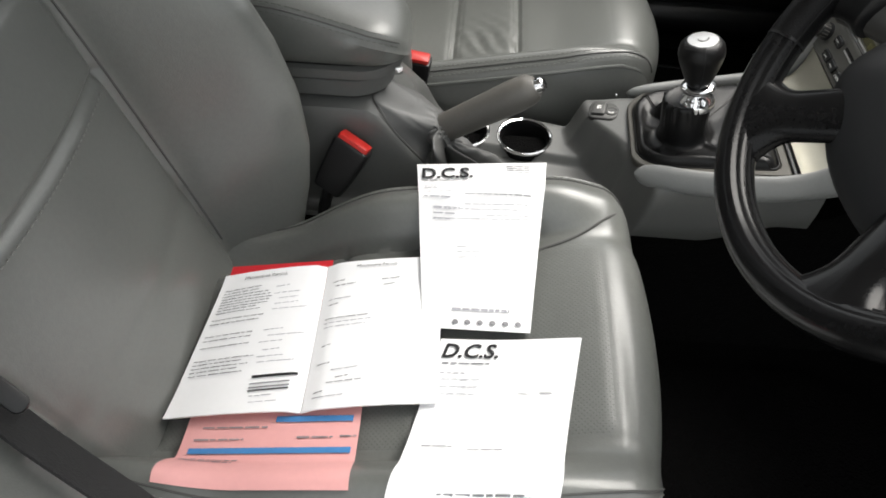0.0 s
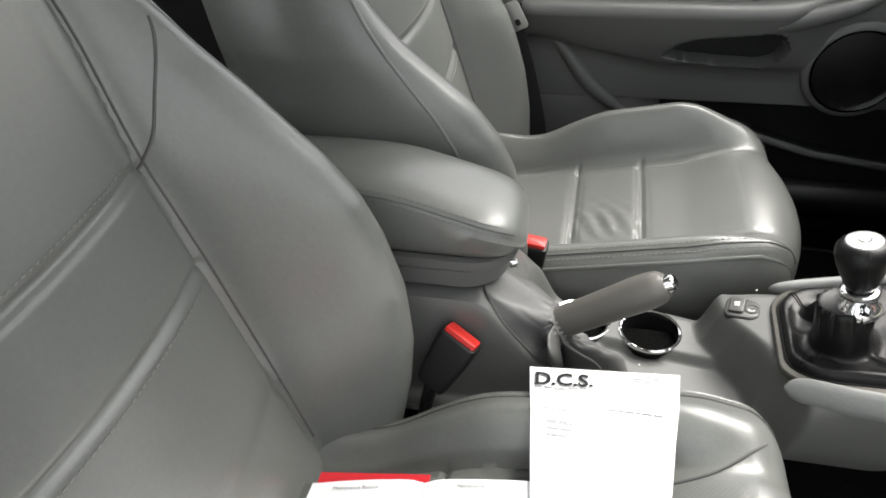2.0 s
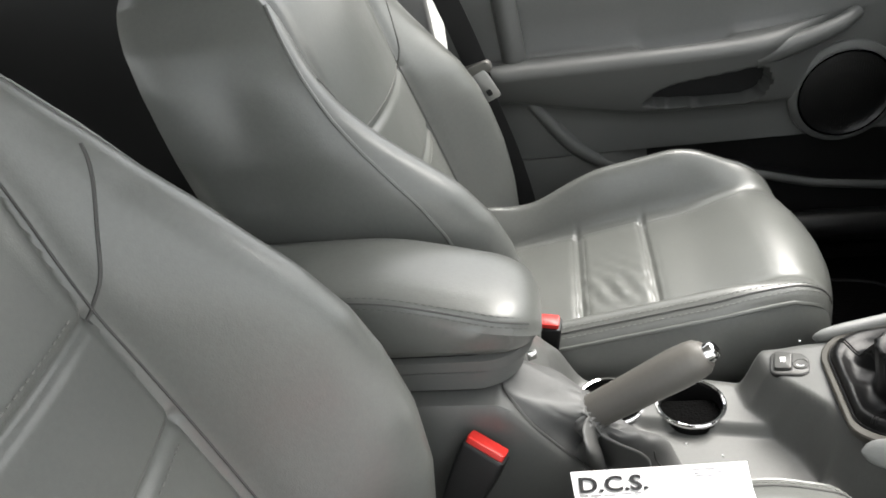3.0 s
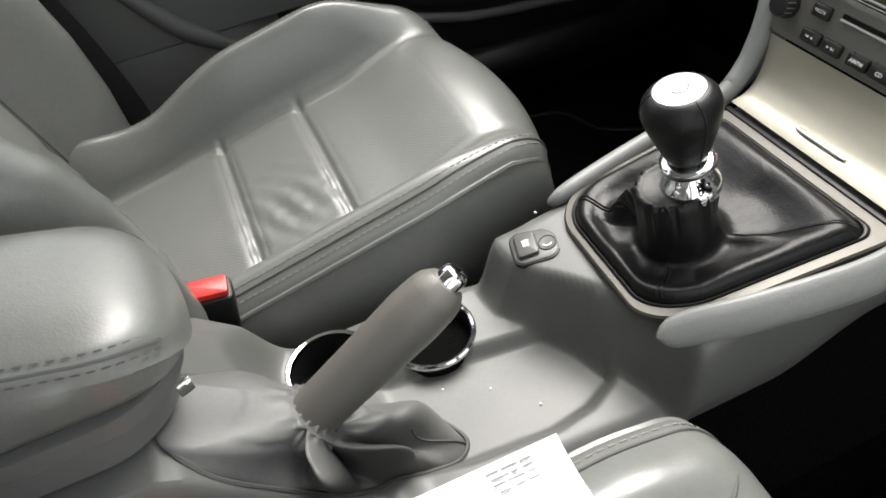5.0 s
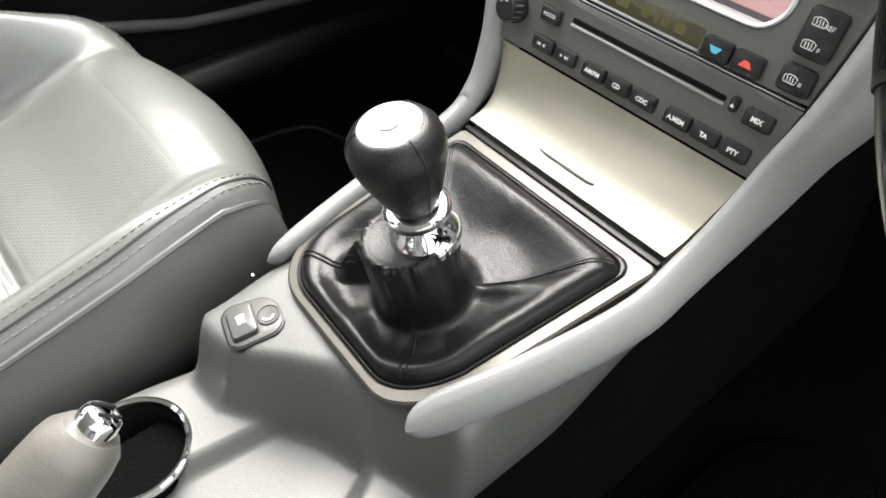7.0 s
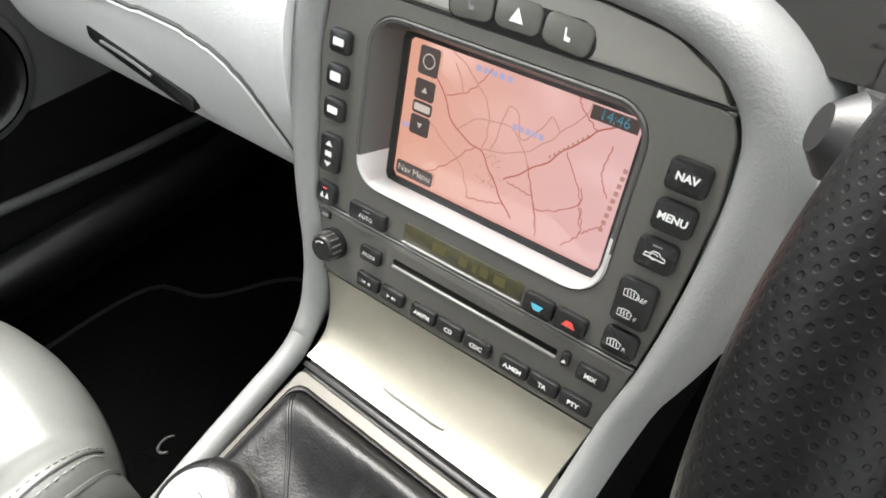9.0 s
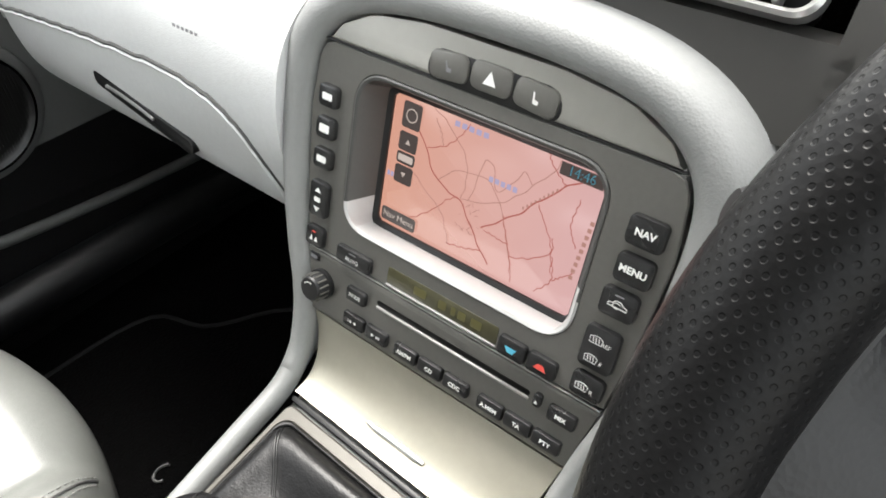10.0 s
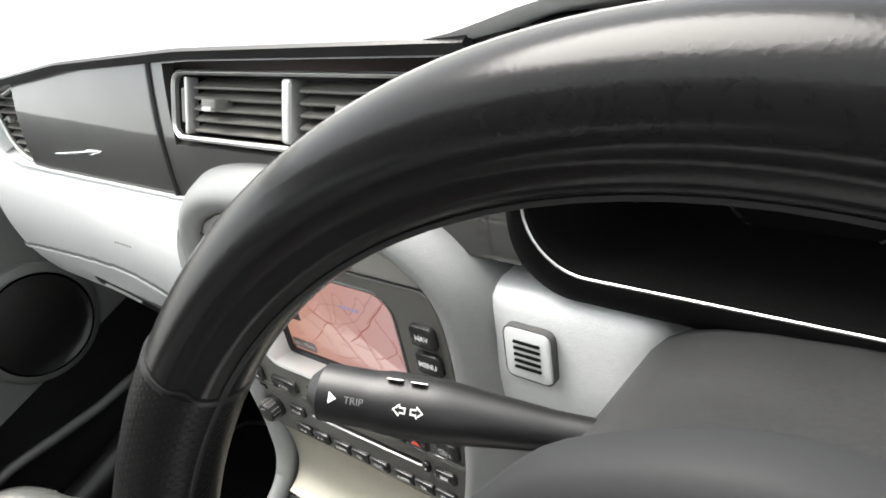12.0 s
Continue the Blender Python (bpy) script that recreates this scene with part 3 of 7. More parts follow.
# rear bench, in the dark behind the front seats
def rear_bench():
    root = thing("rear_seat", (-0.9, 0, -0.03), "grey leather rear bench seat in the dark", "car seat")
    secs = []
    for y in np.linspace(-0.66, 0.66, 27):
        e = 0.03 * step(0.55, 0.66, abs(y))
        secs.append([(-1.1, y, 0.0), (-1.1, y, 0.2 - e), (-0.85, y, 0.22 - e), (-0.68, y, 0.24 - e), (-0.62, y, 0.2 - e), (-0.62, y, 0.05), (-0.66, y, 0.0)])
    part("seat_cushion", rings(secs), LEATHER, root)
    secs = []
    for y in np.linspace(-0.66, 0.66, 27):
        e = 0.05 * step(0.5, 0.66, abs(y))
        secs.append([(-1.2, y, 0.1), (-1.21, y, 0.66 - e), (-1.14, y, 0.7 - e), (-1.08, y, 0.66 - e), (-1.0, y, 0.4), (-0.96, y, 0.22), (-1.0, y, 0.1)])
    part("backrest", rings(secs), LEATHER, root)
    part("seat_base", tube([(-0.9, -0.6, 0.0), (-0.9, 0.6, 0.0)], 0.06, 12), BLACKPLASTIC, root)


rear_bench()


def belt(name, pts, width, label, up, stop=None, tongue=None):
    root = thing(name, pts[-1], label, "seat belt")
    p = spline(pts, 40)
    tg = np.gradient(p, axis=0)
    secs = []
    for q, t in zip(p, tg):
        side = np.cross(t, up)
        side /= np.linalg.norm(side)
        n = np.cross(side, t)
        n /= np.linalg.norm(n)
        secs.append([q + side * width / 2 * a + n * 0.0012 * b for a, b in ((-1, -0.6), (-0.97, 1), (0, 1), (0.97, 1), (1, -0.6), (0, -1))])
    part("webbing", rings(secs), WEB, root)
    if stop is not None:
        part("belt_guide", plate(rounded(0.066, 0.02, 0.008), stop, -0.004, 0.007, 0.003), DARKPANEL if pts[0][1] > 0 else BLACKPLASTIC, root)
    if tongue is not None:
        body = part("tongue", plate(rounded(0.03, 0.052, 0.005), tongue, 0.0, 0.0035, 0.001), SILVER, root, "bright steel belt tongue")
        part("tongue_slot", plate(rounded(0.009, 0.011, 0.002), tongue @ Matrix.Translation((0, -0.012, 0)), 0.0034, 0.0042, 0.0003), BLACKPLASTIC, body)


m = axes((-0.012, 0.592, 0.450), (0.50, -0.05, 0.13), (-0.30, 0.0, 0.92))
belt("seat_belt", [(-0.075, 0.612, 0.66), (-0.035, 0.60, 0.552), (-0.008, 0.60, 0.46), (0.004, 0.60, 0.39), (0.028, 0.60, 0.30), (0.048, 0.597, 0.20), (0.055, 0.59, 0.10)], 0.042, "black seat belt with a steel tongue hanging by the door pillar", (0.25, 1, 0), m, m @ Matrix.Translation((0.012, -0.030, 0.004)) @ Matrix.Rotation(radians(12), 4, "Z"))
m = axes((-0.085, -0.537, 0.505), (0.77, -0.32, -0.55), (0.45, 0.89, 0.10)) @ Matrix.Scale(0.6, 4)
belt("seat_belt", [(-0.138, -0.524, 0.533), (-0.118, -0.530, 0.515), (-0.097, -0.539, 0.497), (-0.070, -0.551, 0.477), (-0.045, -0.561, 0.461), (-0.015, -0.573, 0.445), (0.027, -0.592, 0.427)], 0.047, "black seat belt with a grey guide over the seat's side", (-0.59, -0.67, -0.44), m)


def buckle(name, at, right, up, parent_label):
    m = axes(at, right, up)
    root = thing(name, at, parent_label, "belt buckle", "belt buckles")
    turn = m @ Matrix(((1, 0, 0, 0), (0, 0, 1, 0), (0, -1, 0, 0), (0, 0, 0, 1)))
    out = rounded(0.046, 0.026, 0.005)
    secs = []
    for h, k in ((-0.068, 0.72), (-0.065, 0.8), (-0.045, 0.9), (-0.02, 0.98), (-0.004, 1.0), (-0.001, 0.97), (0.0, 0.9)):
        secs.append([turn @ Vector((x * k, y * (0.4 + 0.6 * k), h)) for x, y in out])
    part("housing", rings(secs), BLACKPLASTIC, root, "black plastic housing")
    part("release_button", plate(rounded(0.040, 0.020, 0.003), turn, -0.002, 0.006, 0.0015), RED, root, "red release button")
    base = m @ Vector((0, -0.066, 0))
    part("stalk", tube(spline([base, base + Vector((-0.01, -0.003, -0.04)), base + Vector((-0.02, -0.004, -0.12))], 8), 0.0075, 8), BLACKPLASTIC, root)


buckle("belt_buckle", (0.037, -0.082, 0.303), (0.86, -0.36, -0.36), (0.5, 0.28, 0.80), "black belt buckle with a red button beside the console")
buckle("belt_buckle", (0.088, 0.158, 0.262), (0.04, -0.004, -0.004), (0.1, -0.1, 0.9), "black belt buckle with a red button beside the passenger seat")


# ---- centre console ----
CUPS = ((0.252, 0.070), (0.163, 0.077))
CUP_R = 0.0375


def console_low(x):
    return 0.183 + 0.035 * step(0.47, 0.57, x)


def console_ramp(x, y):
    """Rise of the console towards the armrest, dished round the rear cup holder."""
    up = np.interp(x, (0.03, 0.05, 0.064, 0.08, 0.11, 0.145, 0.165, 0.185), (0.131, 0.130, 0.121, 0.100, 0.062, 0.017, 0.004, 0.0))
    r = math.hypot(x - CUPS[1][0], y - CUPS[1][1])
    return up * step(CUP_R + 0.003, CUP_R + 0.034, r) * step(-0.078, -0.056, y) * (1 - 0.2 * step(0.06, 0.11, y))


def console_top(x, y):
    # tray beside the cup holders, its kerb curving round to the gear housing
    kerb = np.interp(x, (0.1, 0.17, 0.23, 0.30, 0.335, 0.36, 0.372, 0.39), (-0.034, -0.041, -0.055, -0.061, -0.056, -0.044, -0.030, 0.0))
    z = console_ramp(x, y) + 0.203 - 0.013 * step(0.046, 0.034, y - 0.08 * max(0.0, 0.19 - x) + 0.13 * (x - 0.25)) * step(0.17, 0.2, x)
    z += 0.015 * step(kerb + 0.010, kerb - 0.007, y) * step(0.1, 0.2, x)
    xh = np.interp(y, (-0.09, -0.06, -0.035, 0.0, 0.024, 0.06, 0.09, 0.12), (0.392, 0.384, 0.373, 0.362, 0.347, 0.322, 0.318, 0.33))
    gear = 0.256 + 0.2 * (x - 0.33) - 0.05 * y * step(0.36, 0.44, x) - 0.010 * step(0.02, -0.075, y) * step(0.42, 0.36, x)
    t = step(xh - 0.013, xh + 0.013, x)
    return z * (1 - t) + gear * t


def centre_console():
    root = thing("centre_console", (0.2, 0, -0.03), "grey moulded centre console between the front seats", "console")
    xs = np.linspace(-0.3, 0.60, 271)
    bm = bmesh.new()
    rows = []
    for x in xs:
        yl = -0.088 - 0.004 * step(0.3, 0.4, x)
        yr = 0.120 - 0.018 * step(0.25, 0.36, x)
        row = []
        lo = console_low(x)
        n = 84
        pts = []
        for j in range(n + 1):
            y = yl + (yr - yl) * j / n
            e = min(y - yl, yr - y)
            z = console_top(x, y) - 0.016 * (1 - math.sqrt(max(0.0, 1 - (1 - min(1.0, e / 0.018)) ** 2)))
            pts.append((x, y, z))
        left = [(x, yl - 0.004, pts[0][2] - 0.25 * (pts[0][2] - lo)), (x, yl - 0.005, pts[0][2] - 0.6 * (pts[0][2] - lo)), (x, yl - 0.002, lo + 0.006), (x, yl + 0.006, lo)]
        right = [(x, yr + 0.004, pts[-1][2] - 0.25 * (pts[-1][2] - lo)), (x, yr + 0.005, pts[-1][2] - 0.6 * (pts[-1][2] - lo)), (x, yr + 0.002, lo + 0.006), (x, yr - 0.006, lo)]
        row = list(reversed(left)) + pts + right
        rows.append([bm.verts.new(p) for p in row])
    gone = lambda c: any((c.x - cx) ** 2 + (c.y - cy) ** 2 < CUP_R**2 and c.z > 0.18 for cx, cy in CUPS)
    for a, b in zip(rows, rows[1:]):
        for i in range(len(a) - 1):
            c = (a[i].co + a[i + 1].co + b[i].co + b[i + 1].co) / 4
            if not gone(c):
                bm.faces.new((a[i], a[i + 1], b[i + 1], b[i]))
    for v in bm.verts:
        for cx, cy in CUPS:
            r = math.hypot(v.co.x - cx, v.co.y - cy)
            if v.is_boundary and 0 < r < CUP_R + 0.006 and v.co.z > 0.18:
                v.co.x, v.co.y = cx + (v.co.x - cx) / r * CUP_R, cy + (v.co.y - cy) / r * CUP_R
    loose = [v for v in bm.verts if not v.link_faces]
    bmesh.ops.delete(bm, geom=loose, context="VERTS")
    part("console_body", bm, PLASTIC, root, sharp=50)
    for cx, cy in CUPS:
        m = Matrix.Translation((cx, cy, 0.203))
        well = part("cup_holder", lathe([(CUP_R - 0.001, 0.001), (CUP_R - 0.003, -0.02), (CUP_R - 0.006, -0.06), (0.012, -0.063), (0.0006, -0.063)], m, 36, (False, True)), BLACKPLASTIC, root, "deep black cup holder")
        part("cup_ring", lathe([(CUP_R + 0.0025, -0.001), (CUP_R + 0.0022, 0.0015), (CUP_R + 0.0005, 0.0026), (CUP_R - 0.0018, 0.0016), (CUP_R - 0.0022, -0.003)], m, 48, (False, False)), CHROME, well, "thin chrome ring")
    # carpeted tunnel under it
    secs = []
    for x in np.linspace(-0.35, 1.0, 12):
        lo = console_low(x) + 0.004
        lo = lo + 0.12 * step(0.6, 0.8, x)
        secs.append([(x, -0.1, -0.03), (x, -0.088, 0.05), (x, -0.08, lo), (x, 0.09, lo), (x, 0.105, 0.05), (x, 0.12, -0.03)])
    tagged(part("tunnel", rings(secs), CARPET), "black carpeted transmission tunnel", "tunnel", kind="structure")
    return root


centre_console()


# ---- armrest box ----
def armrest():
    root = thing("armrest_box", (-0.1, 0.01, 0.2), "grey leather-topped armrest box on the console", "armrest")
    ya, yb = -0.05, 0.082
    yc, hw = (ya + yb) / 2, (yb - ya) / 2

    def block(name, z0, z1, x0, x1, grow, r, material_, crown=0.0, lean=0.0, n=40):
        out = []
        secs = []
        levels = [(0.0, 0.0), (0.0, 0.15), (0.0, 0.4), (0.0, 0.62), (0.12, 0.8), (0.35, 0.92), (0.7, 0.985), (1.0, 1.0)] if crown else [(0.3, 0.0), (0, 0.04), (0.0, 0.3), (0, 0.7), (0.0, 0.96), (0.3, 1.0)]
        ol = rounded(x1 - x0, 2 * (hw + grow), 0.05, 12)
        for ins, f in levels:
            ins *= 0.028 if crown else 0.003
            pts = []
            for x, y in inset(ol, ins):
                xx = (x0 + x1) / 2 + x + lean * (f - 1) * step(x1 - 0.12, x1, (x0 + x1) / 2 + x)
                pts.append((xx, yc + y, z0 + (z1 - z0) * f + (crown * (1 - (y / hw) ** 2) * f * 0.5 - 0.06 * x * f if crown else 0)))
            secs.append(pts)
        return part(name, rings(secs), material_, root)

    block("box_body", 0.19, 0.334, -0.30, 0.066, -0.015, 0.05, PLASTIC, lean=-0.006)
    block("gap_core", 0.325, 0.384, -0.30, 0.070, -0.019, 0.05, BLACKPLASTIC)
    block("box_rim", 0.337, 0.359, -0.30, 0.076, -0.0125, 0.05, PLASTIC)
    block("box_collar", 0.3625, 0.3755, -0.30, 0.087, -0.010, 0.05, PLASTIC)

    def seam_height(x, drop=0.0):
        return 0.455 - 0.15 * (math.hypot(x + 0.05, 0.03) + x + 0.05) - drop

    half_section = [(-0.056, 0.0, 0), (-0.064, 0.003, 0), (-0.0695, 0.012, 0), (-0.0725, 0.026, 0), (-0.0735, 0.040, 0), (-0.0728, -0.012, 1), (-0.0712, -0.005, 1), (-0.0688, 0.0, 1), (-0.0655, 0.003, 1), (-0.061, 0.005, 1), (-0.052, 0.0072, 1), (-0.038, 0.009, 1), (-0.02, 0.0098, 1), (0.0, 0.010, 1)]
    stations = [(x, 0.0585, 0.0) for x in np.linspace(-0.30, 0.048, 30)] + [(0.046 + 0.050 * math.sin(t), 0.0585 * max(0.02, math.cos(t)) ** 0.55, 0.026 * (1 - math.cos(t)) ** 1.6) for t in np.linspace(0.1, math.pi / 2 - 0.003, 22)]
    secs = []
    for x, w, drop in stations:
        ring = []
        for y, h, top in half_section:
            zs = seam_height(x, drop)
            z = zs + h if top else min(0.379 + h + 0.3 * drop, zs - 0.012)
            ring.append((x, yc + y / 0.071 * w, z))
        ring += [(p[0], 2 * yc - p[1], p[2]) for p in reversed(ring[:-1])]
        secs.append(ring)
    lid = part("lid", rings(secs), LEATHER, root, sharp=70)
    for side in (-1, 1):
        run = [(x, yc + side * w * 0.969, seam_height(x, drop) + 0.0002) for x, w, drop in stations[4:-9]]
        part("seam", tube(run, 0.0011, 5), SEAM, lid)
        if side > 0:
            continue
        tg = np.gradient(np.array(run)[:, :2], axis=0)
        tg /= np.linalg.norm(tg, axis=1)[:, None]
        dashes([(p[0] + 0.0021 * t[1], p[1] - 0.0021 * t[0], p[2] - 0.0045) for p, t in zip(run, tg)], 0.0042, 0.0028, 0.0006, DARKSTITCH, lid)
        dashes([(p[0] - 0.0032 * t[1], p[1] + 0.0032 * t[0], p[2] + 0.0042) for p, t in zip(run, tg)], 0.0042, 0.0028, 0.0006, DARKSTITCH, lid)
    part("catch", plate(rounded(0.004, 0.010, 0.0015), axes((0.0855, -0.041, 0.381), (0.4, -1, 0), (0, 0, 1)), -0.006, 0.0025, 0.0012), CHROME, root, "small bright lid catch")


armrest()


# ---- hand brake ----
def hand_brake():
    base, tip = Vector((0.118, -0.019, 0.268)), Vector((0.248, -0.0225, 0.3585))
    axis = (tip - base).normalized()
    root = thing("hand_brake", (0.12, -0.02, 0.2), "grey hand brake lever pulled up in its leather gaiter", "hand brake")
    p = [base + axis * s for s in np.linspace(-0.03, (tip - base).length, 30)]
    L = (tip - base).length
    r = [np.interp(s, (-0.03, 0.0, 0.05, 0.1, L - 0.03, L - 0.01, L - 0.003, L), (0.0165, 0.0165, 0.0172, 0.0182, 0.019, 0.0175, 0.0155, 0.012)) for s in np.linspace(-0.03, L, 30)]
    bm = tube(p, r, 24, flat=1.12, up=(0, 0, 1))
    grip = part("grip", bm, GRIPGREY, root)
    m = axes(tip, (0, -1, 0), Vector((0, 0, 1)) - axis * axis.z)
    m = Matrix.Translation(tip - axis * 0.004) @ axis.to_track_quat("Z", "Y").to_matrix().to_4x4()
    button = part("button", lathe([(0.0095, 0.0), (0.0095, 0.009), (0.0088, 0.0125), (0.0065, 0.0145), (0.0006, 0.015)], m, 24), CHROME, root, "chrome release button")
    for k in (-0.0035, 0.0035):
        part("button_groove", plate(rounded(0.0016, 0.012, 0.0007), m @ Matrix.Translation((k, 0, 0)), 0.0146, 0.0154, 0.0002), BLACKPLASTIC, button)
    # gaiter: a loose leather sleeve, crumpled into deep folds under a gathered collar
    n, secs = 320, []
    top_c = base + axis * 0.030
    side_, back_ = Vector((0, 1, 0)), Vector((0, 1, 0)).cross(axis)
    foot = spline([(0.236, -0.028), (0.226, -0.043), (0.19, -0.048), (0.15, -0.053), (0.108, -0.053), (0.076, -0.050), (0.058, -0.03), (0.058, 0.008), (0.074, 0.028), (0.115, 0.03), (0.17, 0.022), (0.215, 0.004)], n, True)
    mid = Vector((0.14, -0.012, 0.0))
    # angle at the foot, angle at the collar, height and breadth of each fold and hollow
    FOLDS = ((-2.80, -2.90, 0.016, 0.30), (-2.05, -2.45, -0.024, 0.17), (-1.50, -2.10, 0.020, 0.16), (-1.05, -1.55, -0.019, 0.15), (-0.68, -1.10, 0.016, 0.17), (-0.32, -0.6, -0.013, 0.13), (0.0, -0.15, 0.007, 0.18), (0.7, 0.8, -0.010, 0.2), (1.2, 1.2, 0.010, 0.3), (2.0, 2.0, -0.010, 0.2), (2.5, 2.4, 0.012, 0.3))
    for k in range(30):
        f = k / 29
        ring = []
        for i in range(n):
            fp = Vector((foot[i][0], foot[i][1], console_top(*foot[i]) + 0.0005))
            a = math.atan2(fp.y - mid.y, fp.x - mid.x)
            collar = top_c + (side_ * math.sin(a) + back_ * math.cos(a)) * 0.0235
            q = fp.lerp(collar, f**1.12)
            q.z = fp.z + (collar.z - fp.z) * (1 - (1 - f) ** 1.15)
            out = Vector((0.8 * math.cos(a), 0.6 * math.sin(a), 0.5))
            swell = math.sin(math.pi * min(1.0, f * 1.04)) ** 1.1
            fold = 0.003
            for a0, a1, hgt, wid in FOLDS:
                d = (a - (a0 + (a1 - a0) * f) - 0.12 * math.sin(5 * f + a0) + math.pi) % (2 * math.pi) - math.pi
                fold += hgt * math.exp(-(d / wid) ** 2)
            q += out * (1.75 * fold * swell)
            q += out * (0.0035 * bump1(f, 0.80, 0.06) - 0.0025 * bump1(f, 0.68, 0.05)) * (0.6 + 0.4 * math.sin(2 * a + 1))
            q += out * (0.0020 * bump1(f, 0.94, 0.05) * math.sin(17 * a + 1.5 * math.sin(3 * a)))
            q.z = max(q.z, console_top(q.x, max(q.y, -0.0535)) + 0.0005 + 0.003 * min(1.0, f * 12))
            ring.append(q)
        secs.append(ring)
    boot = part("gaiter", rings(secs, (False, True)), GREYVINYL, root, "crumpled grey leather gaiter", sharp=80)
    band = []
    for f in np.linspace(0, 1, 12):
        c = base + axis * (0.010 + 0.022 * f)
        swell = math.sin(math.pi * min(1.0, 0.12 + 0.95 * f)) ** 0.7
        band.append([c + (side_ * math.sin(t) + back_ * math.cos(t)) * (0.0172 + (0.0080 + 0.0016 * math.sin(16 * t + 1.3 * math.sin(3 * t)) * (0.25 + 0.75 * f)) * swell + 0.002 * (1 - f)) + axis * (0.0022 * f * math.sin(16 * t + 0.8)) for t in np.linspace(0, 2 * math.pi, 120, endpoint=False)])
    part("collar", rings(band, (False, True)), GREYVINYL, boot, "gathered grey leather collar", sharp=80)
    line = [Vector(secs[k][6]) + Vector((0.0006, 0, 0.0006)) for k in range(0, 16)]
    part("seam", tube(line, 0.0009, 5), SEAM, boot)
    rim_ = [(x + 0.02 * (x - 0.14), y * 1.03, console_top(x + 0.02 * (x - 0.14), y * 1.03) + 0.0008) for x, y in foot]
    part("gaiter_joint", tube(rim_, 0.0018, 6, closed=True), SEAM, boot)


hand_brake()


# ---- gear lever, its surround and the switch ahead of the cup holders ----
GEAR = axes((0.467, 0, 0.288), (-0.055, -1, 0.05), (1, 0, 0.2))


def gear_outline(u0, u1, v0, v1, rear, front, n=10, taper=0.0):
    out = []
    for (cu, cv, r, a0) in ((u1, v1, front, 0), (u0, v1, front, 90), (u0, v0, rear, 180), (u1, v0, rear, 270)):
        su, sv = (-1 if cu == u1 else 1), (-1 if cv == v1 else 1)
        for k in range(n):
            a = radians(a0 + 90 * k / (n - 1))
            u, v = cu + su * r + r * math.cos(a), cv + sv * r + r * math.sin(a)
            out.append((u * (1 - taper * (1 - step(-0.1, 0.06, v))) if u > 0 else u, v))
    return out


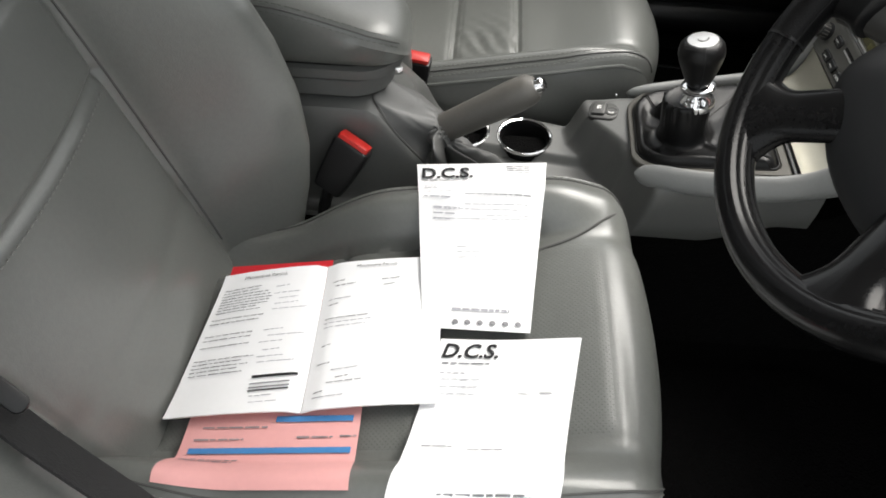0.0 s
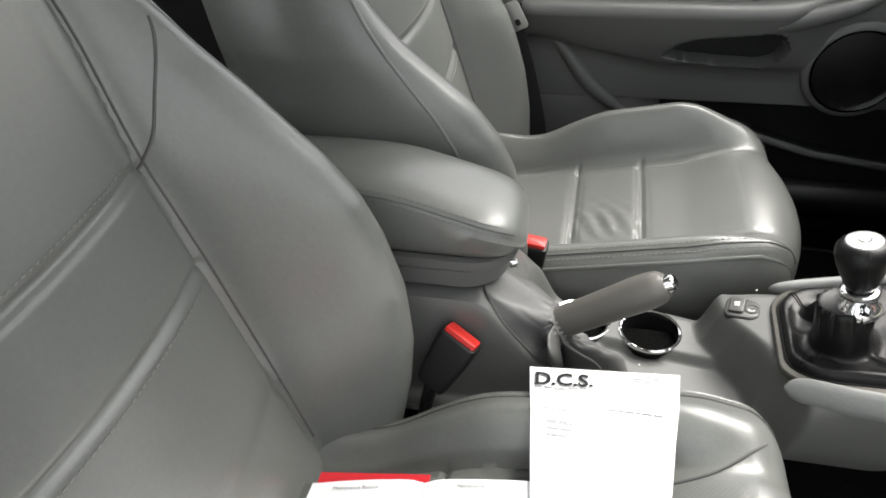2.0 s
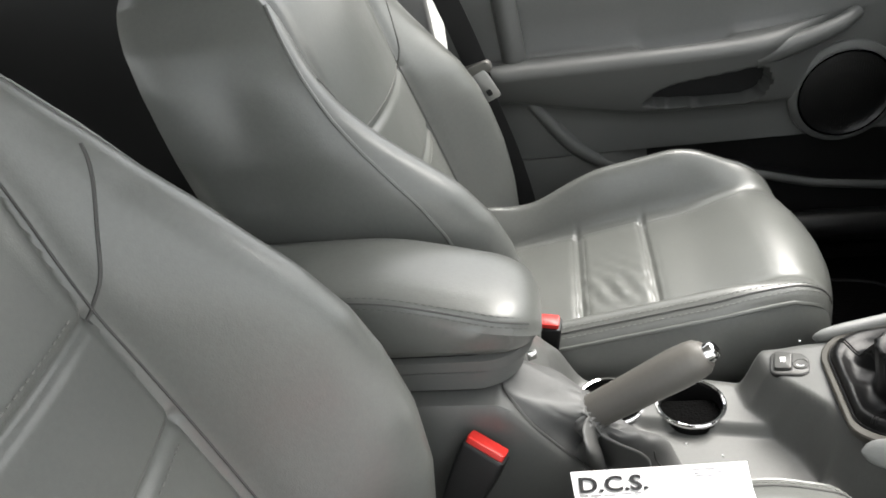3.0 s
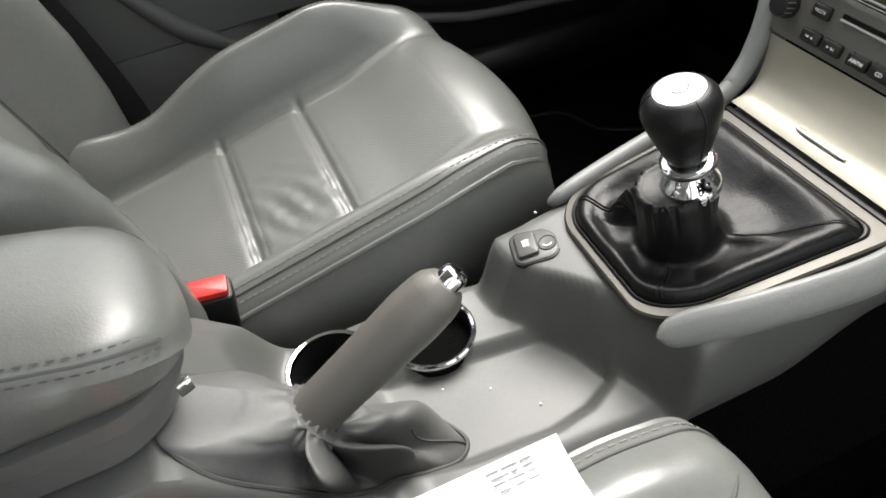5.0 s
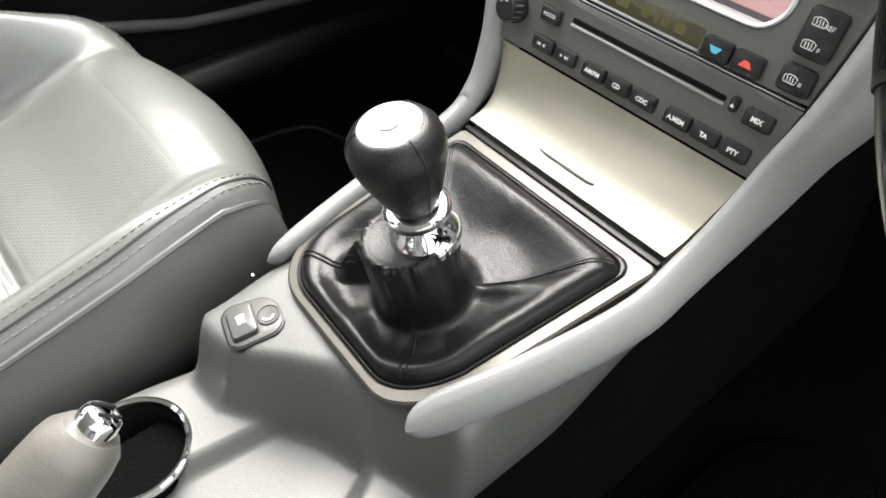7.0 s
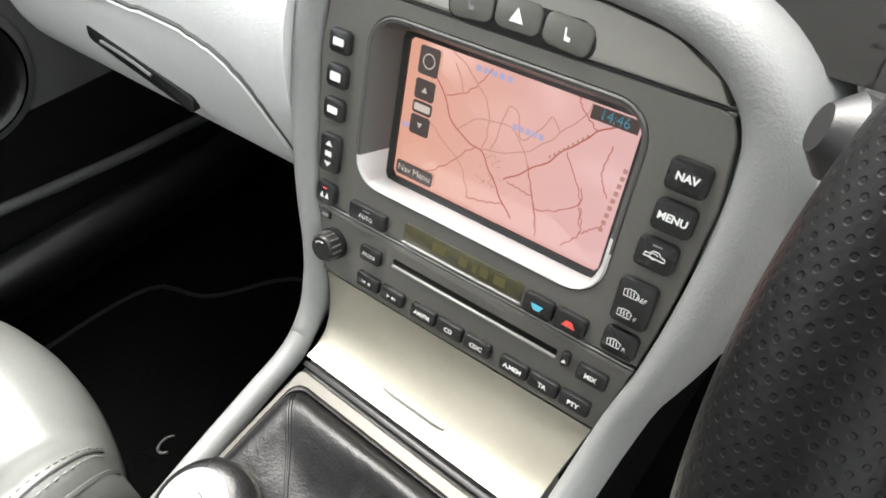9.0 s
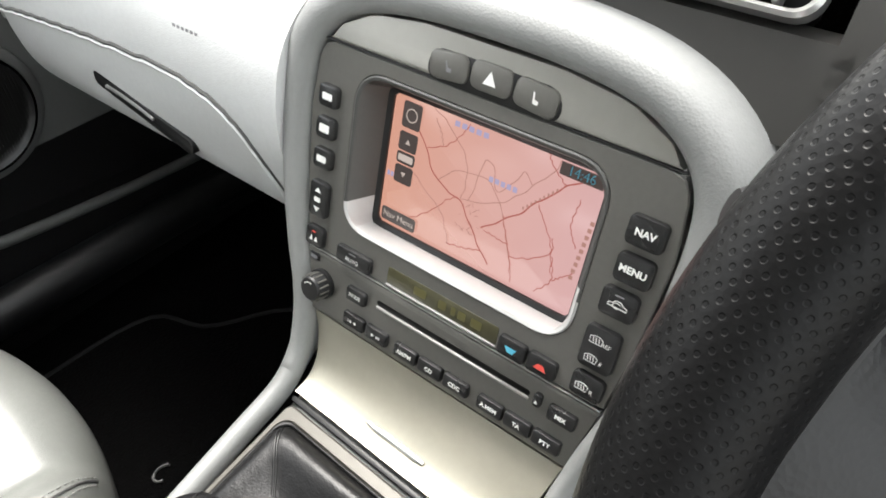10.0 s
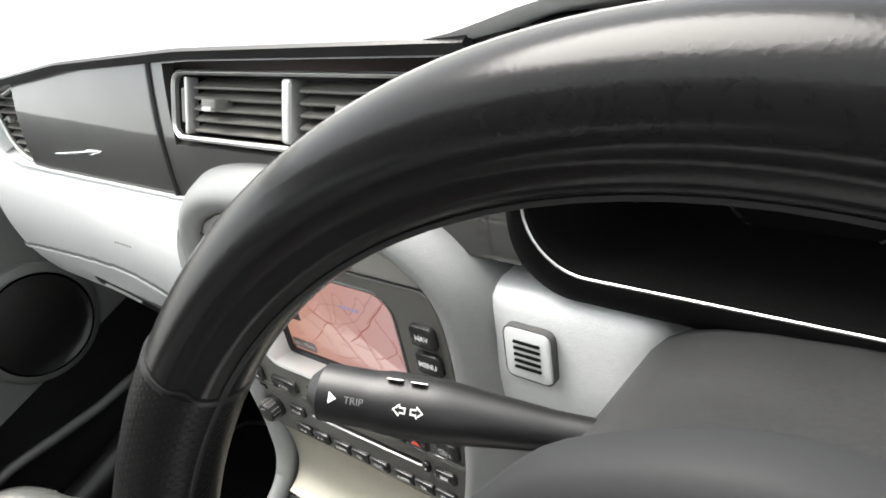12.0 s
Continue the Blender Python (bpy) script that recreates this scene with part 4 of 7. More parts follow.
def gear_lever():
    root = thing("gear_lever", (0.45, 0, 0.28), "black leather gear lever with a bright top in a black gaiter", "gear lever")
    outer = gear_outline(-0.096, 0.096, -0.090, 0.088, 0.045, 0.006, taper=0.25)
    mid = gear_outline(-0.090, 0.084, -0.083, 0.078, 0.042, 0.010, taper=0.25)
    inner = gear_outline(-0.088, 0.082, -0.081, 0.076, 0.040, 0.011, taper=0.25)
    part("surround", frame_ring(outer, mid, GEAR, -0.004, 0.004, 0.0015), SURROUND, root, "champagne metal-look surround")
    part("retaining_ring", frame_ring(mid, inner, GEAR, -0.004, 0.005, 0.0008), BLACKPLASTIC, root, "dark retaining ring")
    lc = (0.004, -0.024)
    rows = [(0.0, 0.002), (0.03, 0.009), (0.08, 0.0135), (0.15, 0.0145), (0.24, 0.012), (0.34, 0.008), (0.45, 0.0045), (0.56, 0.0025), (0.66, 0.002), (0.75, 0.0022), (0.82, 0.0035), (0.87, 0.007), (0.91, 0.014), (0.935, 0.023), (0.955, 0.033), (0.97, 0.042), (0.985, 0.050), (1.0, 0.0555), (1.02, 0.0585), (1.05, 0.0575), (1.08, 0.056)]
    secs = []
    out = spline(inner, 144, True)
    for f, h in rows:
        ring = []
        for u, v in out:
            a = math.atan2(v - lc[1], u - lc[0])
            rr = 0.0288 if f <= 0.93 else 0.0288 - (f - 0.93) * 0.03 if f <= 1.0 else 0.0267 - (f - 1.0) * 0.10
            cu, cv = lc[0] + rr * math.cos(a), lc[1] + rr * math.sin(a)
            g = min(f / 0.93, 1.0) ** 0.92
            loose = bump1(f, 0.5, 0.25)
            fold = loose * (0.0045 * math.sin(3 * a + 0.6) + 0.0022 * math.sin(7 * a + 5 * f))
            # one deep roll of loose leather beside the column, its hollow, and small creases
            curl = a + 2.72 + 0.5 * (f - 0.55)
            fold += 0.030 * bump1(curl, 0.0, 0.24) * bump1(f, 0.66, 0.17) - 0.010 * bump1(curl, 0.55, 0.22) * bump1(f, 0.55, 0.25) - 0.006 * bump1(curl, -0.5, 0.2) * bump1(f, 0.5, 0.2)
            fold += 0.006 * bump1(a, 0.75, 0.10) * bump1(f, 0.62, 0.3) + 0.005 * bump1(a, -0.85, 0.12) * bump1(f, 0.6, 0.25)
            pleat = bump1(f, 1.0, 0.035) * (0.0013 * math.sin(17 * a) + 0.0008 * math.sin(29 * a + 1)) + 0.004 * bump1(f, 0.985, 0.03) * bump1(a, 0.9, 0.35)
            low = -0.0016 * math.sin(5 * a + 40 * f) * bump1(f, 0.93, 0.05)
            q = Vector((u + (cu - u) * g, v + (cv - v) * g, max(h + fold + low, 0.0025)))
            q += Vector((math.cos(a), math.sin(a), 0.3)) * pleat
            ring.append(GEAR @ q)
        secs.append(ring)
    boot = part("gaiter", rings(secs, (False, True)), BLACKLEATHER, root, "black leather gaiter with loose folds", sharp=80)
    for su, sv in ((1, 1), (-1, 1), (-1, -1), (1, -1)):
        i0 = max(range(2, 142), key=lambda i: su * out[i][0] + sv * out[i][1])
        for di in (0, 2):
            path = [Vector(secs[k][i0 + di - 1]) + Vector((0, 0, 0.0002)) for k in range(1, 11)]
            part("seam", tube(path, 0.0009, 6), BLACKLEATHER, boot)
    foot, top = Vector((0.4445, -0.005, 0.338)), Vector((0.4285, 0.0005, 0.4195))
    axis = (top - foot).normalized()
    m = Matrix.Translation(foot) @ axis.to_track_quat("Z", "Y").to_matrix().to_4x4()
    part("collar", lathe([(0.021, -0.004), (0.0215, 0.002), (0.0205, 0.005), (0.0165, 0.009), (0.0125, 0.014), (0.0115, 0.017)], m, 36), CHROME, root, "chrome collar")
    part("lift_ring", lathe([(0.0105, 0.012), (0.0105, 0.0165), (0.0175, 0.018), (0.0195, 0.0205), (0.0195, 0.0245), (0.0175, 0.0265), (0.012, 0.027)], m, 36), CHROME, root, "chrome lift ring")
    L = (top - foot).length
    prof = [(0.0115, 0.026), (0.0145, 0.029), (0.0165, 0.034), (0.0205, 0.046), (0.0245, 0.058), (0.0262, 0.066), (0.0262, 0.071), (0.0248, 0.0765), (0.0225, L - 0.0035), (0.0195, L - 0.0008), (0.0172, L)]
    knob = part("knob", lathe(prof, m, 40), BLACKLEATHER, root, "black leather knob")
    for a in (0.3, 2.4, 4.5):
        part("seam", tube([m @ Vector((r * math.cos(a) * 1.005, r * math.sin(a) * 1.005, h)) for r, h in prof], 0.0006, 5), BLACKPLASTIC, knob)
    cap = part("cap", lathe([(0.0176, L - 0.002), (0.0176, L), (0.0168, L + 0.0009), (0.0095, L + 0.0019), (0.0006, L + 0.0022)], m, 40), SILVER, root, "bright metal cap with the shift pattern")
    k = m @ Matrix.Translation((0, 0, L + 0.0022)) @ Matrix.Rotation(radians(-90), 4, "Z")
    stroke([(0.006 * math.cos(a), 0.006 * math.sin(a)) for a in np.linspace(0.4, 3.6, 14)], 0.0013, k, SWITCHGREY, cap, "shift_mark")


gear_lever()


def console_switch():
    m = axes((0.353, 0.066, 0.2615), (0.016, -0.0045, 0.0032), (0.002, 0.024, 0.0004))
    root = thing("switch_plate", m.translation, "grey switch plate with a square rocker on the console", "switch")
    out = [(x, y * (1 - 0.3 * max(0.0, x / 0.0185) ** 2) - 0.004 * max(0.0, x / 0.0185)) for x, y in rounded(0.037, 0.034, 0.009, 8)]
    part("groove", plate([(x * 1.06, y * 1.07) for x, y in out], m, -0.004, 0.0006, 0.0003), BLACKPLASTIC, root, "dark joint round the plate")
    part("bezel", plate(out, m, -0.003, 0.0016, 0.0008), SWITCHGREY, root)
    part("groove", plate([(x - 0.006, y) for x, y in rounded(0.0195, 0.0265, 0.003)], m, 0.001, 0.0019, 0.0002), BLACKPLASTIC, root)
    rocker = part("rocker", plate([(x - 0.006, y) for x, y in rounded(0.0172, 0.024, 0.0025)], m, 0.001, 0.0052, 0.0014), SWITCHGREY, root)
    for dx_, dy_, w, h in ((-0.006, 0.003, 0.006, 0.0022), (-0.0075, 0.0, 0.0022, 0.006), (-0.0045, -0.001, 0.0022, 0.004)):
        shape([(x + dx_, y + dy_) for x, y in rounded(w, h, 0.0005)], m, WHITEPRINT, rocker, "symbol", 0.0055)
    lamp = part("alarm_lamp", lathe([(0.0078, 0.001), (0.0078, 0.0024), (0.0072, 0.0028), (0.0066, 0.0022), (0.0006, 0.0018)], m @ Matrix.Translation((0.0112, -0.003, 0)), 24), SWITCHGREY, root)
    stroke([(0.0112 + 0.004 * math.cos(a), -0.003 + 0.004 * math.sin(a)) for a in np.linspace(3.4, 5.8, 10)], 0.0013, m, WHITEPRINT, lamp, "symbol", 0.003)


console_switch()
for x, y in ((0.304, -0.03), (0.275, 0.002), (0.372, 0.098), (0.24, 0.02)):
    crumb = part("crumb", lathe([(0.0004, 0), (0.0012, 0.0004), (0.0008, 0.0014), (0.0002, 0.0016)], Matrix.Translation((x, y, console_top(x, y) + 0.0001)), 7), PAPER)
    tagged(crumb, "tiny white crumb lying on the console", "crumb", "crumbs on the console")


# ---- centre stack ----
PANEL = axes((0.610, 0, 0.37), (0, -1, 0), (0.32, 0, 1))


def pv(z):
    """Height on the panel for a height in the car."""
    return (z - 0.37) * math.sqrt(1 + 0.32**2)


def panel_half(z):
    return np.interp(z, (0.352, 0.37, 0.405, 0.45, 0.5, 0.532, 0.551, 0.562, 0.567), (0.1055, 0.109, 0.1165, 0.1225, 0.1255, 0.1215, 0.106, 0.082, 0.04))


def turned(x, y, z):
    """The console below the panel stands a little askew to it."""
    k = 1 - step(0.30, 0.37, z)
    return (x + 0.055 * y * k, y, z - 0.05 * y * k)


def stack_surround():
    """The pale horseshoe that runs from the console rails up round the panel."""
    half = [(0.383, 0.0885, 0.2725), (0.40, 0.0915, 0.277), (0.45, 0.096, 0.2865), (0.52, 0.099, 0.300), (0.56, 0.100, 0.309), (0.582, 0.102, 0.324), (0.60, 0.1055, 0.35), (0.6105, 0.110, 0.375), (0.621, 0.1175, 0.405), (0.636, 0.124, 0.45), (0.652, 0.127, 0.50), (0.662, 0.123, 0.5325), (0.668, 0.1075, 0.5515), (0.6715, 0.083, 0.5625), (0.673, 0.045, 0.568), (0.6735, 0.0, 0.569)]
    loop = [(x, y, z) for x, y, z in half] + [(x, -(y - 0.031 * (1 - step(0.38, 0.52, x))), z) for x, y, z in reversed(half[:-1])]
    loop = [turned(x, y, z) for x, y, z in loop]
    p = spline(loop, 150)
    tg = np.gradient(p, axis=0)
    ARCH = [(-0.001, -0.006), (0.0, 0.0015), (0.0025, 0.0042), (0.008, 0.0065), (0.016, 0.0068), (0.025, 0.003), (0.032, -0.006), (0.037, -0.018), (0.040, -0.032), (0.040, -0.05), (0.02, -0.05)]
    RAIL = [(-0.001, -0.006), (0.0, 0.0015), (0.0025, 0.0042), (0.008, 0.0065), (0.016, 0.0066), (0.026, 0.003), (0.035, -0.007), (0.041, -0.020), (0.042, -0.032), (0.036, -0.044), (0.02, -0.05)]
    secs = []
    nn = len(p)
    for i, (q, t) in enumerate(zip(p, tg)):
        t = t / np.linalg.norm(t)
        w = step(0.30, 0.38, q[2])
        nrm = np.array((-0.2, 0, 0.98)) * (1 - w) + np.array((-0.95, 0, 0.305)) * w
        nrm /= np.linalg.norm(nrm)
        out = np.cross(t, nrm)
        out /= np.linalg.norm(out)
        if out @ np.array((0, q[1], q[2] - 0.45)) < 0 and w > 0.5:
            out = -out
        if w <= 0.5 and out[1] * q[1] < 0:
            out = -out
        prof = [(o0 * w + o1 * (1 - w), h0 * w + h1 * (1 - w)) for (o0, h0), (o1, h1) in zip(ARCH, RAIL)]
        wide = (0.60 if q[1] > 0.02 else 0.46) + (0.34 if q[1] > 0.02 else 0.46) * step(0.33, 0.5, q[2]) - 0.12 * step(0.53, 0.565, q[2])
        tip = min(i, nn - 1 - i) / 6
        close = math.sqrt(max(0.02, 1 - (1 - min(1, tip)) ** 2))
        high = 1.4 - 0.4 * w
        secs.append([q + out * (0.012 * (1 - close) + o * wide * close) + nrm * (h * high * close if h > 0 else h * (0.45 + 0.55 * w) * close) for o, h in prof])
    root = thing("stack_surround", (0.56, 0, 0.3), "pale grey horseshoe surround of the centre stack running into console rails", "trim")
    cut = [i for i, q in enumerate(p) if q[2] < 0.312]
    a = max(i for i in cut if i < nn / 2)
    b = min(i for i in cut if i > nn / 2)
    part("arch", rings(secs[a:b + 1]), RAILGREY, root, sharp=70)
    part("console_rail", rings(secs[:a + 1]), RAILGREY, root, sharp=70)
    part("console_rail", rings(secs[b:]), RAILGREY, root, sharp=70)


stack_surround()


def storage_lid():
    root = thing("storage_lid", (0.585, 0, 0.32), "champagne metal-look lid with a bright handle bar", "lid")
    prof = [(0.5615, 0.3105), (0.57, 0.3115), (0.579, 0.3145), (0.588, 0.321), (0.596, 0.3315), (0.602, 0.343), (0.6055, 0.355)]
    p = spline(prof, 18)
    secs = []
    for x, z in p:
        hw = np.interp(z, (0.31, 0.355), (0.0955, 0.1055))
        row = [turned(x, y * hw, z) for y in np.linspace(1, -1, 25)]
        secs.append(row + [(p[0] + 0.004, p[1], p[2] - 0.004) for p in reversed(row)])
    part("lid", rings(secs), TITAN, root, sharp=60)
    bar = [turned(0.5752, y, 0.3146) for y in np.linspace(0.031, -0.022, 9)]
    part("handle_bar", tube(bar, [0.0012] + [0.0024] * 7 + [0.0012], 10, flat=0.6), SILVER, root, "bright metal handle bar")
    part("gap", plate(rounded(0.192, 0.004, 0.0015), axes((0.5585, 0, 0.3045), (-0.055, -1, 0.05), (1, 0, 0.2)), -0.002, 0.002, 0.0005), BLACKPLASTIC, root)


storage_lid()


def outline_between(z0, z1, shrink=0.0, n=14):
    zs = np.linspace(z0, z1, n)
    right = [(panel_half(z) - shrink, pv(z)) for z in zs]
    return right + [(-u, v) for u, v in reversed(right)]


def icon_car(m, parent):
    stroke([(-0.0055, -0.001), (-0.0048, 0.0006), (-0.0025, 0.0010), (-0.0012, 0.0026), (0.0018, 0.0026), (0.0032, 0.0010), (0.0055, 0.0004), (0.0055, -0.0012)], 0.0006, m, WHITEPRINT, parent, "symbol", 0.0005, True)
    stroke([(0.0022 * math.cos(a) - 0.0002, 0.0016 * math.sin(a) - 0.0002) for a in np.linspace(0.5, 5.2, 12)], 0.0005, m, WHITEPRINT, parent, "symbol")


def icon_screen(m, parent, letter):
    stroke([(-0.005, -0.0018), (-0.0052, 0.0016), (-0.0026, 0.0026), (0.0002, 0.0026), (0.0024, 0.0014), (0.0018, -0.0018)], 0.0005, m, WHITEPRINT, parent, "symbol", 0.0005, True)
    for k in (-0.0032, -0.0015, 0.0002):
        stroke([(k, -0.0012), (k + 0.0003, -0.0002), (k - 0.0003, 0.0006), (k, 0.0017)], 0.0005, m, WHITEPRINT, parent, "symbol")
    letters(letter, 0.0036, m @ Matrix.Translation((0.0046, -0.0008, 0.0005)), WHITEPRINT, parent)


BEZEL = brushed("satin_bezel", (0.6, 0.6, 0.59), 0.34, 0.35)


def centre_stack():
    root = thing("centre_stack", (0.62, 0, 0.36), "dark grey radio, climate and map screen unit of the dashboard", "infotainment unit")
    # face plates: seat-heater strip, screen plate, radio plate
    strip = part("upper_plate", plate(outline_between(0.5415, 0.5665), PANEL, -0.012, 0.0008, 0.0008), GREYTITAN, root, "satin metal upper plate")
    # screen plate as a ring round the recess
    zs = np.linspace(0.405, 0.5400, 24)
    right = [(panel_half(z), pv(z)) for z in zs]
    outer = right + [(-u, v) for u, v in reversed(right)]
    cz = pv(0.4785)
    bez = [(x - 0.002, y + 0.1155) for x, y in rounded(0.174, 0.107, 0.020, 8)]

    def by_angle(o, k=120):
        o = np.array(o + o[:1])
        d = np.r_[0, np.cumsum(np.linalg.norm(np.diff(o, axis=0), axis=1))]
        dense = np.stack([np.interp(np.linspace(0, d[-1], 3000), d, o[:, i]) for i in (0, 1)], 1)
        ang = np.arctan2((dense[:, 1] - cz) * 1.7, dense[:, 0])
        return [tuple(dense[np.argmin(np.abs((ang - a + math.pi) % (2 * math.pi) - math.pi))]) for a in np.linspace(-math.pi, math.pi, k, endpoint=False)]

    o, i1 = by_angle(outer), by_angle(bez)
    sz = 0.1115
    scr = [(x, y + sz) for x, y in rounded(0.155, 0.0955, 0.004, 8)]
    i2 = by_angle(scr)
    part("screen_plate", frame_ring(o, i1, PANEL, -0.012, 0.0008, 0.0008), DARKPANEL, root, "dark satin screen plate")
    secs = [[PANEL @ Vector((x, y, h)) for x, y in ring] for ring, h in ((i1, 0.0006), (inset(i1, 0.001), 0.0014), (inset(i1, 0.003), 0.0005), (i2, -0.0165), (i2, -0.021))]
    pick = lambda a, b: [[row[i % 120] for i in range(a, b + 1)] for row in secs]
    # one bevel in two colours: shaded faces dark grey, lit lower faces silver
    part("bezel_shaded", rings(pick(52, 131), (False, False), False), SWITCHGREY, root, "screen surround bevel, its shaded faces coloured dark", sharp=30)
    part("bezel_lit", rings(pick(11, 52), (False, False), False), BEZEL, root, "same bevel under the screen, its lit faces coloured silver", sharp=30)
    # second silver skin, brightening the lit lower faces by colour
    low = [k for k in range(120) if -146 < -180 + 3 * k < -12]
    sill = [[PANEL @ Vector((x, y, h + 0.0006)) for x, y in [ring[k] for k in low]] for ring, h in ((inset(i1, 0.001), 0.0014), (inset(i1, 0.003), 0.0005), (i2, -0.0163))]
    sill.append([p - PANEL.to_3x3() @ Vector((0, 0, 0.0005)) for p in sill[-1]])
    part("bezel_lit", rings(sill, (False, False), False), BEZEL, root, "silver skin on the lower bevel, coloured bright as lit")
    gasket = by_angle([(x, y + sz) for x, y in rounded(0.149, 0.0895, 0.004, 8)])
    secs = [[PANEL @ Vector((x, y, h)) for x, y in ring] for ring, h in ((i2, -0.0166), (gasket, -0.0185), (gasket, -0.022))]
    part("screen_gasket", rings(secs, (False, False)), BLACKPLASTIC, root)
    # the lit map
    S = PANEL @ Matrix.Translation((0.0, sz, -0.0205))
    screen = part("map_screen", plate(rounded(0.150, 0.0905, 0.003), S, -0.003, 0.0, 0.0005), SCREEN, root, "lit map screen with red roads on pink")
    hw, hh = 0.0740, 0.0445
    rnd = random.Random(5)

    def to(u, v):
        return (-hw + 2 * hw * u, hh - 2 * hh * v)

    roads = [
        [(0.12, 0.18), (0.20, 0.30), (0.23, 0.42), (0.29, 0.49), (0.35, 0.55), (0.41, 0.56), (0.46, 0.67), (0.51, 0.76), (0.55, 0.85), (0.60, 0.92)],
        [(0.20, 0.30), (0.29, 0.23), (0.35, 0.13), (0.39, 0.02)],
        [(0.19, 0.00), (0.26, 0.05), (0.35, 0.17), (0.40, 0.26), (0.42, 0.43), (0.41, 0.55)],
        [(0.53, 0.69), (0.60, 0.59), (0.69, 0.46), (0.75, 0.34), (0.81, 0.24), (0.85, 0.16), (0.92, 0.08), (0.98, 0.02)],
        [(0.17, 0.87), (0.25, 0.77), (0.31, 0.67), (0.35, 0.59), (0.40, 0.55)],
        [(0.28, 0.24), (0.26, 0.16), (0.22, 0.07)],
        [(0.38, 0.92), (0.47, 0.89), (0.55, 0.85)],
        [(0.85, 0.16), (0.78, 0.07), (0.75, 0.00)],
        [(0.11, 0.47), (0.17, 0.54), (0.25, 0.63), (0.32, 0.70), (0.36, 0.81), (0.39, 0.92)],
    ]
    roads += [
        [(0.76, 0.35), (0.79, 0.42), (0.84, 0.54), (0.86, 0.62), (0.88, 0.76)],
        [(0.69, 0.79), (0.78, 0.73), (0.86, 0.62), (0.85, 0.52)],
        [(0.28, 0.50), (0.34, 0.39), (0.41, 0.35), (0.49, 0.33), (0.55, 0.37), (0.61, 0.50), (0.66, 0.68), (0.71, 0.89)],
        [(0.87, 0.65), (0.89, 0.81), (0.83, 0.94)],
        [(0.62, 0.53), (0.66, 0.68), (0.69, 0.79), (0.72, 0.96)],
        [(0.41, 0.55), (0.56, 0.48), (0.66, 0.36), (0.73, 0.22), (0.79, 0.10), (0.81, 0.01)],
        [(0.89, 0.81), (0.97, 0.69)],
        [(0.55, 0.69), (0.67, 0.71)],
        [(0.45, 0.54), (0.47, 0.38), (0.49, 0.21), (0.53, 0.23), (0.57, 0.38), (0.63, 0.29), (0.67, 0.18), (0.71, 0.24)],
        [(0.92, 0.21), (0.91, 0.39), (0.95, 0.52)],
    ]
    for k, pts in enumerate(roads):
        path = spline([to(*q) for q in pts], 40)
        path = [(x + 0.0004 * math.sin(i * 0.9 + k), y + 0.0004 * math.cos(i * 0.7)) for i, (x, y) in enumerate(path)]
        path = [(min(max(x, -hw), hw), min(max(y, -hh), hh)) for x, y in path]
        stroke(path, 0.0009 if k in (3, 0) else 0.00055, S, MAPRED if k % 3 != 2 else MAPGREY, screen, "road", 0.0003 + 0.00002 * k)
    blot = [to(0.47 + rnd.uniform(-0.05, 0.05), 0.66 + rnd.uniform(-0.12, 0.12)) for _ in range(22)]
    for q in blot:
        stroke([q, (q[0] + rnd.uniform(-0.003, 0.003), q[1] + rnd.uniform(-0.003, 0.003))], 0.0004, S, MAPGREY, screen, "street", 0.0007)
    for (u, v, w, h) in ((0.05, 0.03, 0.10, 0.19), (0.05, 0.25, 0.1, 0.14), (0.05, 0.40, 0.1, 0.09), (0.05, 0.50, 0.1, 0.14)):
        c = to(u + w / 2, v + h / 2)
        shape([(c[0] + x, c[1] + y) for x, y in rounded(2 * hw * w, 2 * hh * h, 0.002)], S, MAPDARK, screen, "map_button", 0.0009)
    c = to(0.10, 0.125)
    stroke([(c[0] + 0.0042 * math.cos(a), c[1] + 0.0042 * math.sin(a)) for a in np.linspace(0, 2 * math.pi, 18)], 0.0008, S, MAPWHITE, screen, "symbol", 0.0011)
    for v, s in ((0.32, 1), (0.57, -1)):
        c = to(0.10, v)
        shape([(c[0] - 0.002, c[1] - 0.0016 * s), (c[0] + 0.002, c[1] - 0.0016 * s), (c[0], c[1] + 0.0018 * s)], S, MAPWHITE, screen, "symbol", 0.0011)
    c = to(0.10, 0.445)
    shape([(c[0] + x, c[1] + y) for x, y in rounded(0.012, 0.0045, 0.001)], S, MAPWHITE, screen, "symbol", 0.0011)
    c = to(0.11, 0.92)
    shape([(c[0] + x, c[1] + y) for x, y in rounded(0.029, 0.0095, 0.002)], S, MAPDARK, screen, "map_button", 0.0009)
    letters("Nav Menu", 0.0062, S @ Matrix.Translation((*c, 0.0011)), MAPWHITE, screen)
    c = to(0.90, 0.055)
    shape([(c[0] + x, c[1] + y) for x, y in rounded(0.027, 0.0075, 0.0004)], S, MAPDARK, screen, "clock_field", 0.0009)
    letters("14:46", 0.0078, S @ Matrix.Translation((*c, 0.0011)), BLUEPRINT, screen)
    for u, v, w in ((0.40, 0.05, 0.026), (0.59, 0.32, 0.021), (0.06, 0.60, 0.015)):
        c = to(u, v)
        for j in range(5):
            shape([(c[0] + x + (j - 2) * w / 5, c[1] + y) for x, y in rounded(w / 7, 0.0034, 0.0004)], S, MAPBLUE, screen, "place_name", 0.0008)
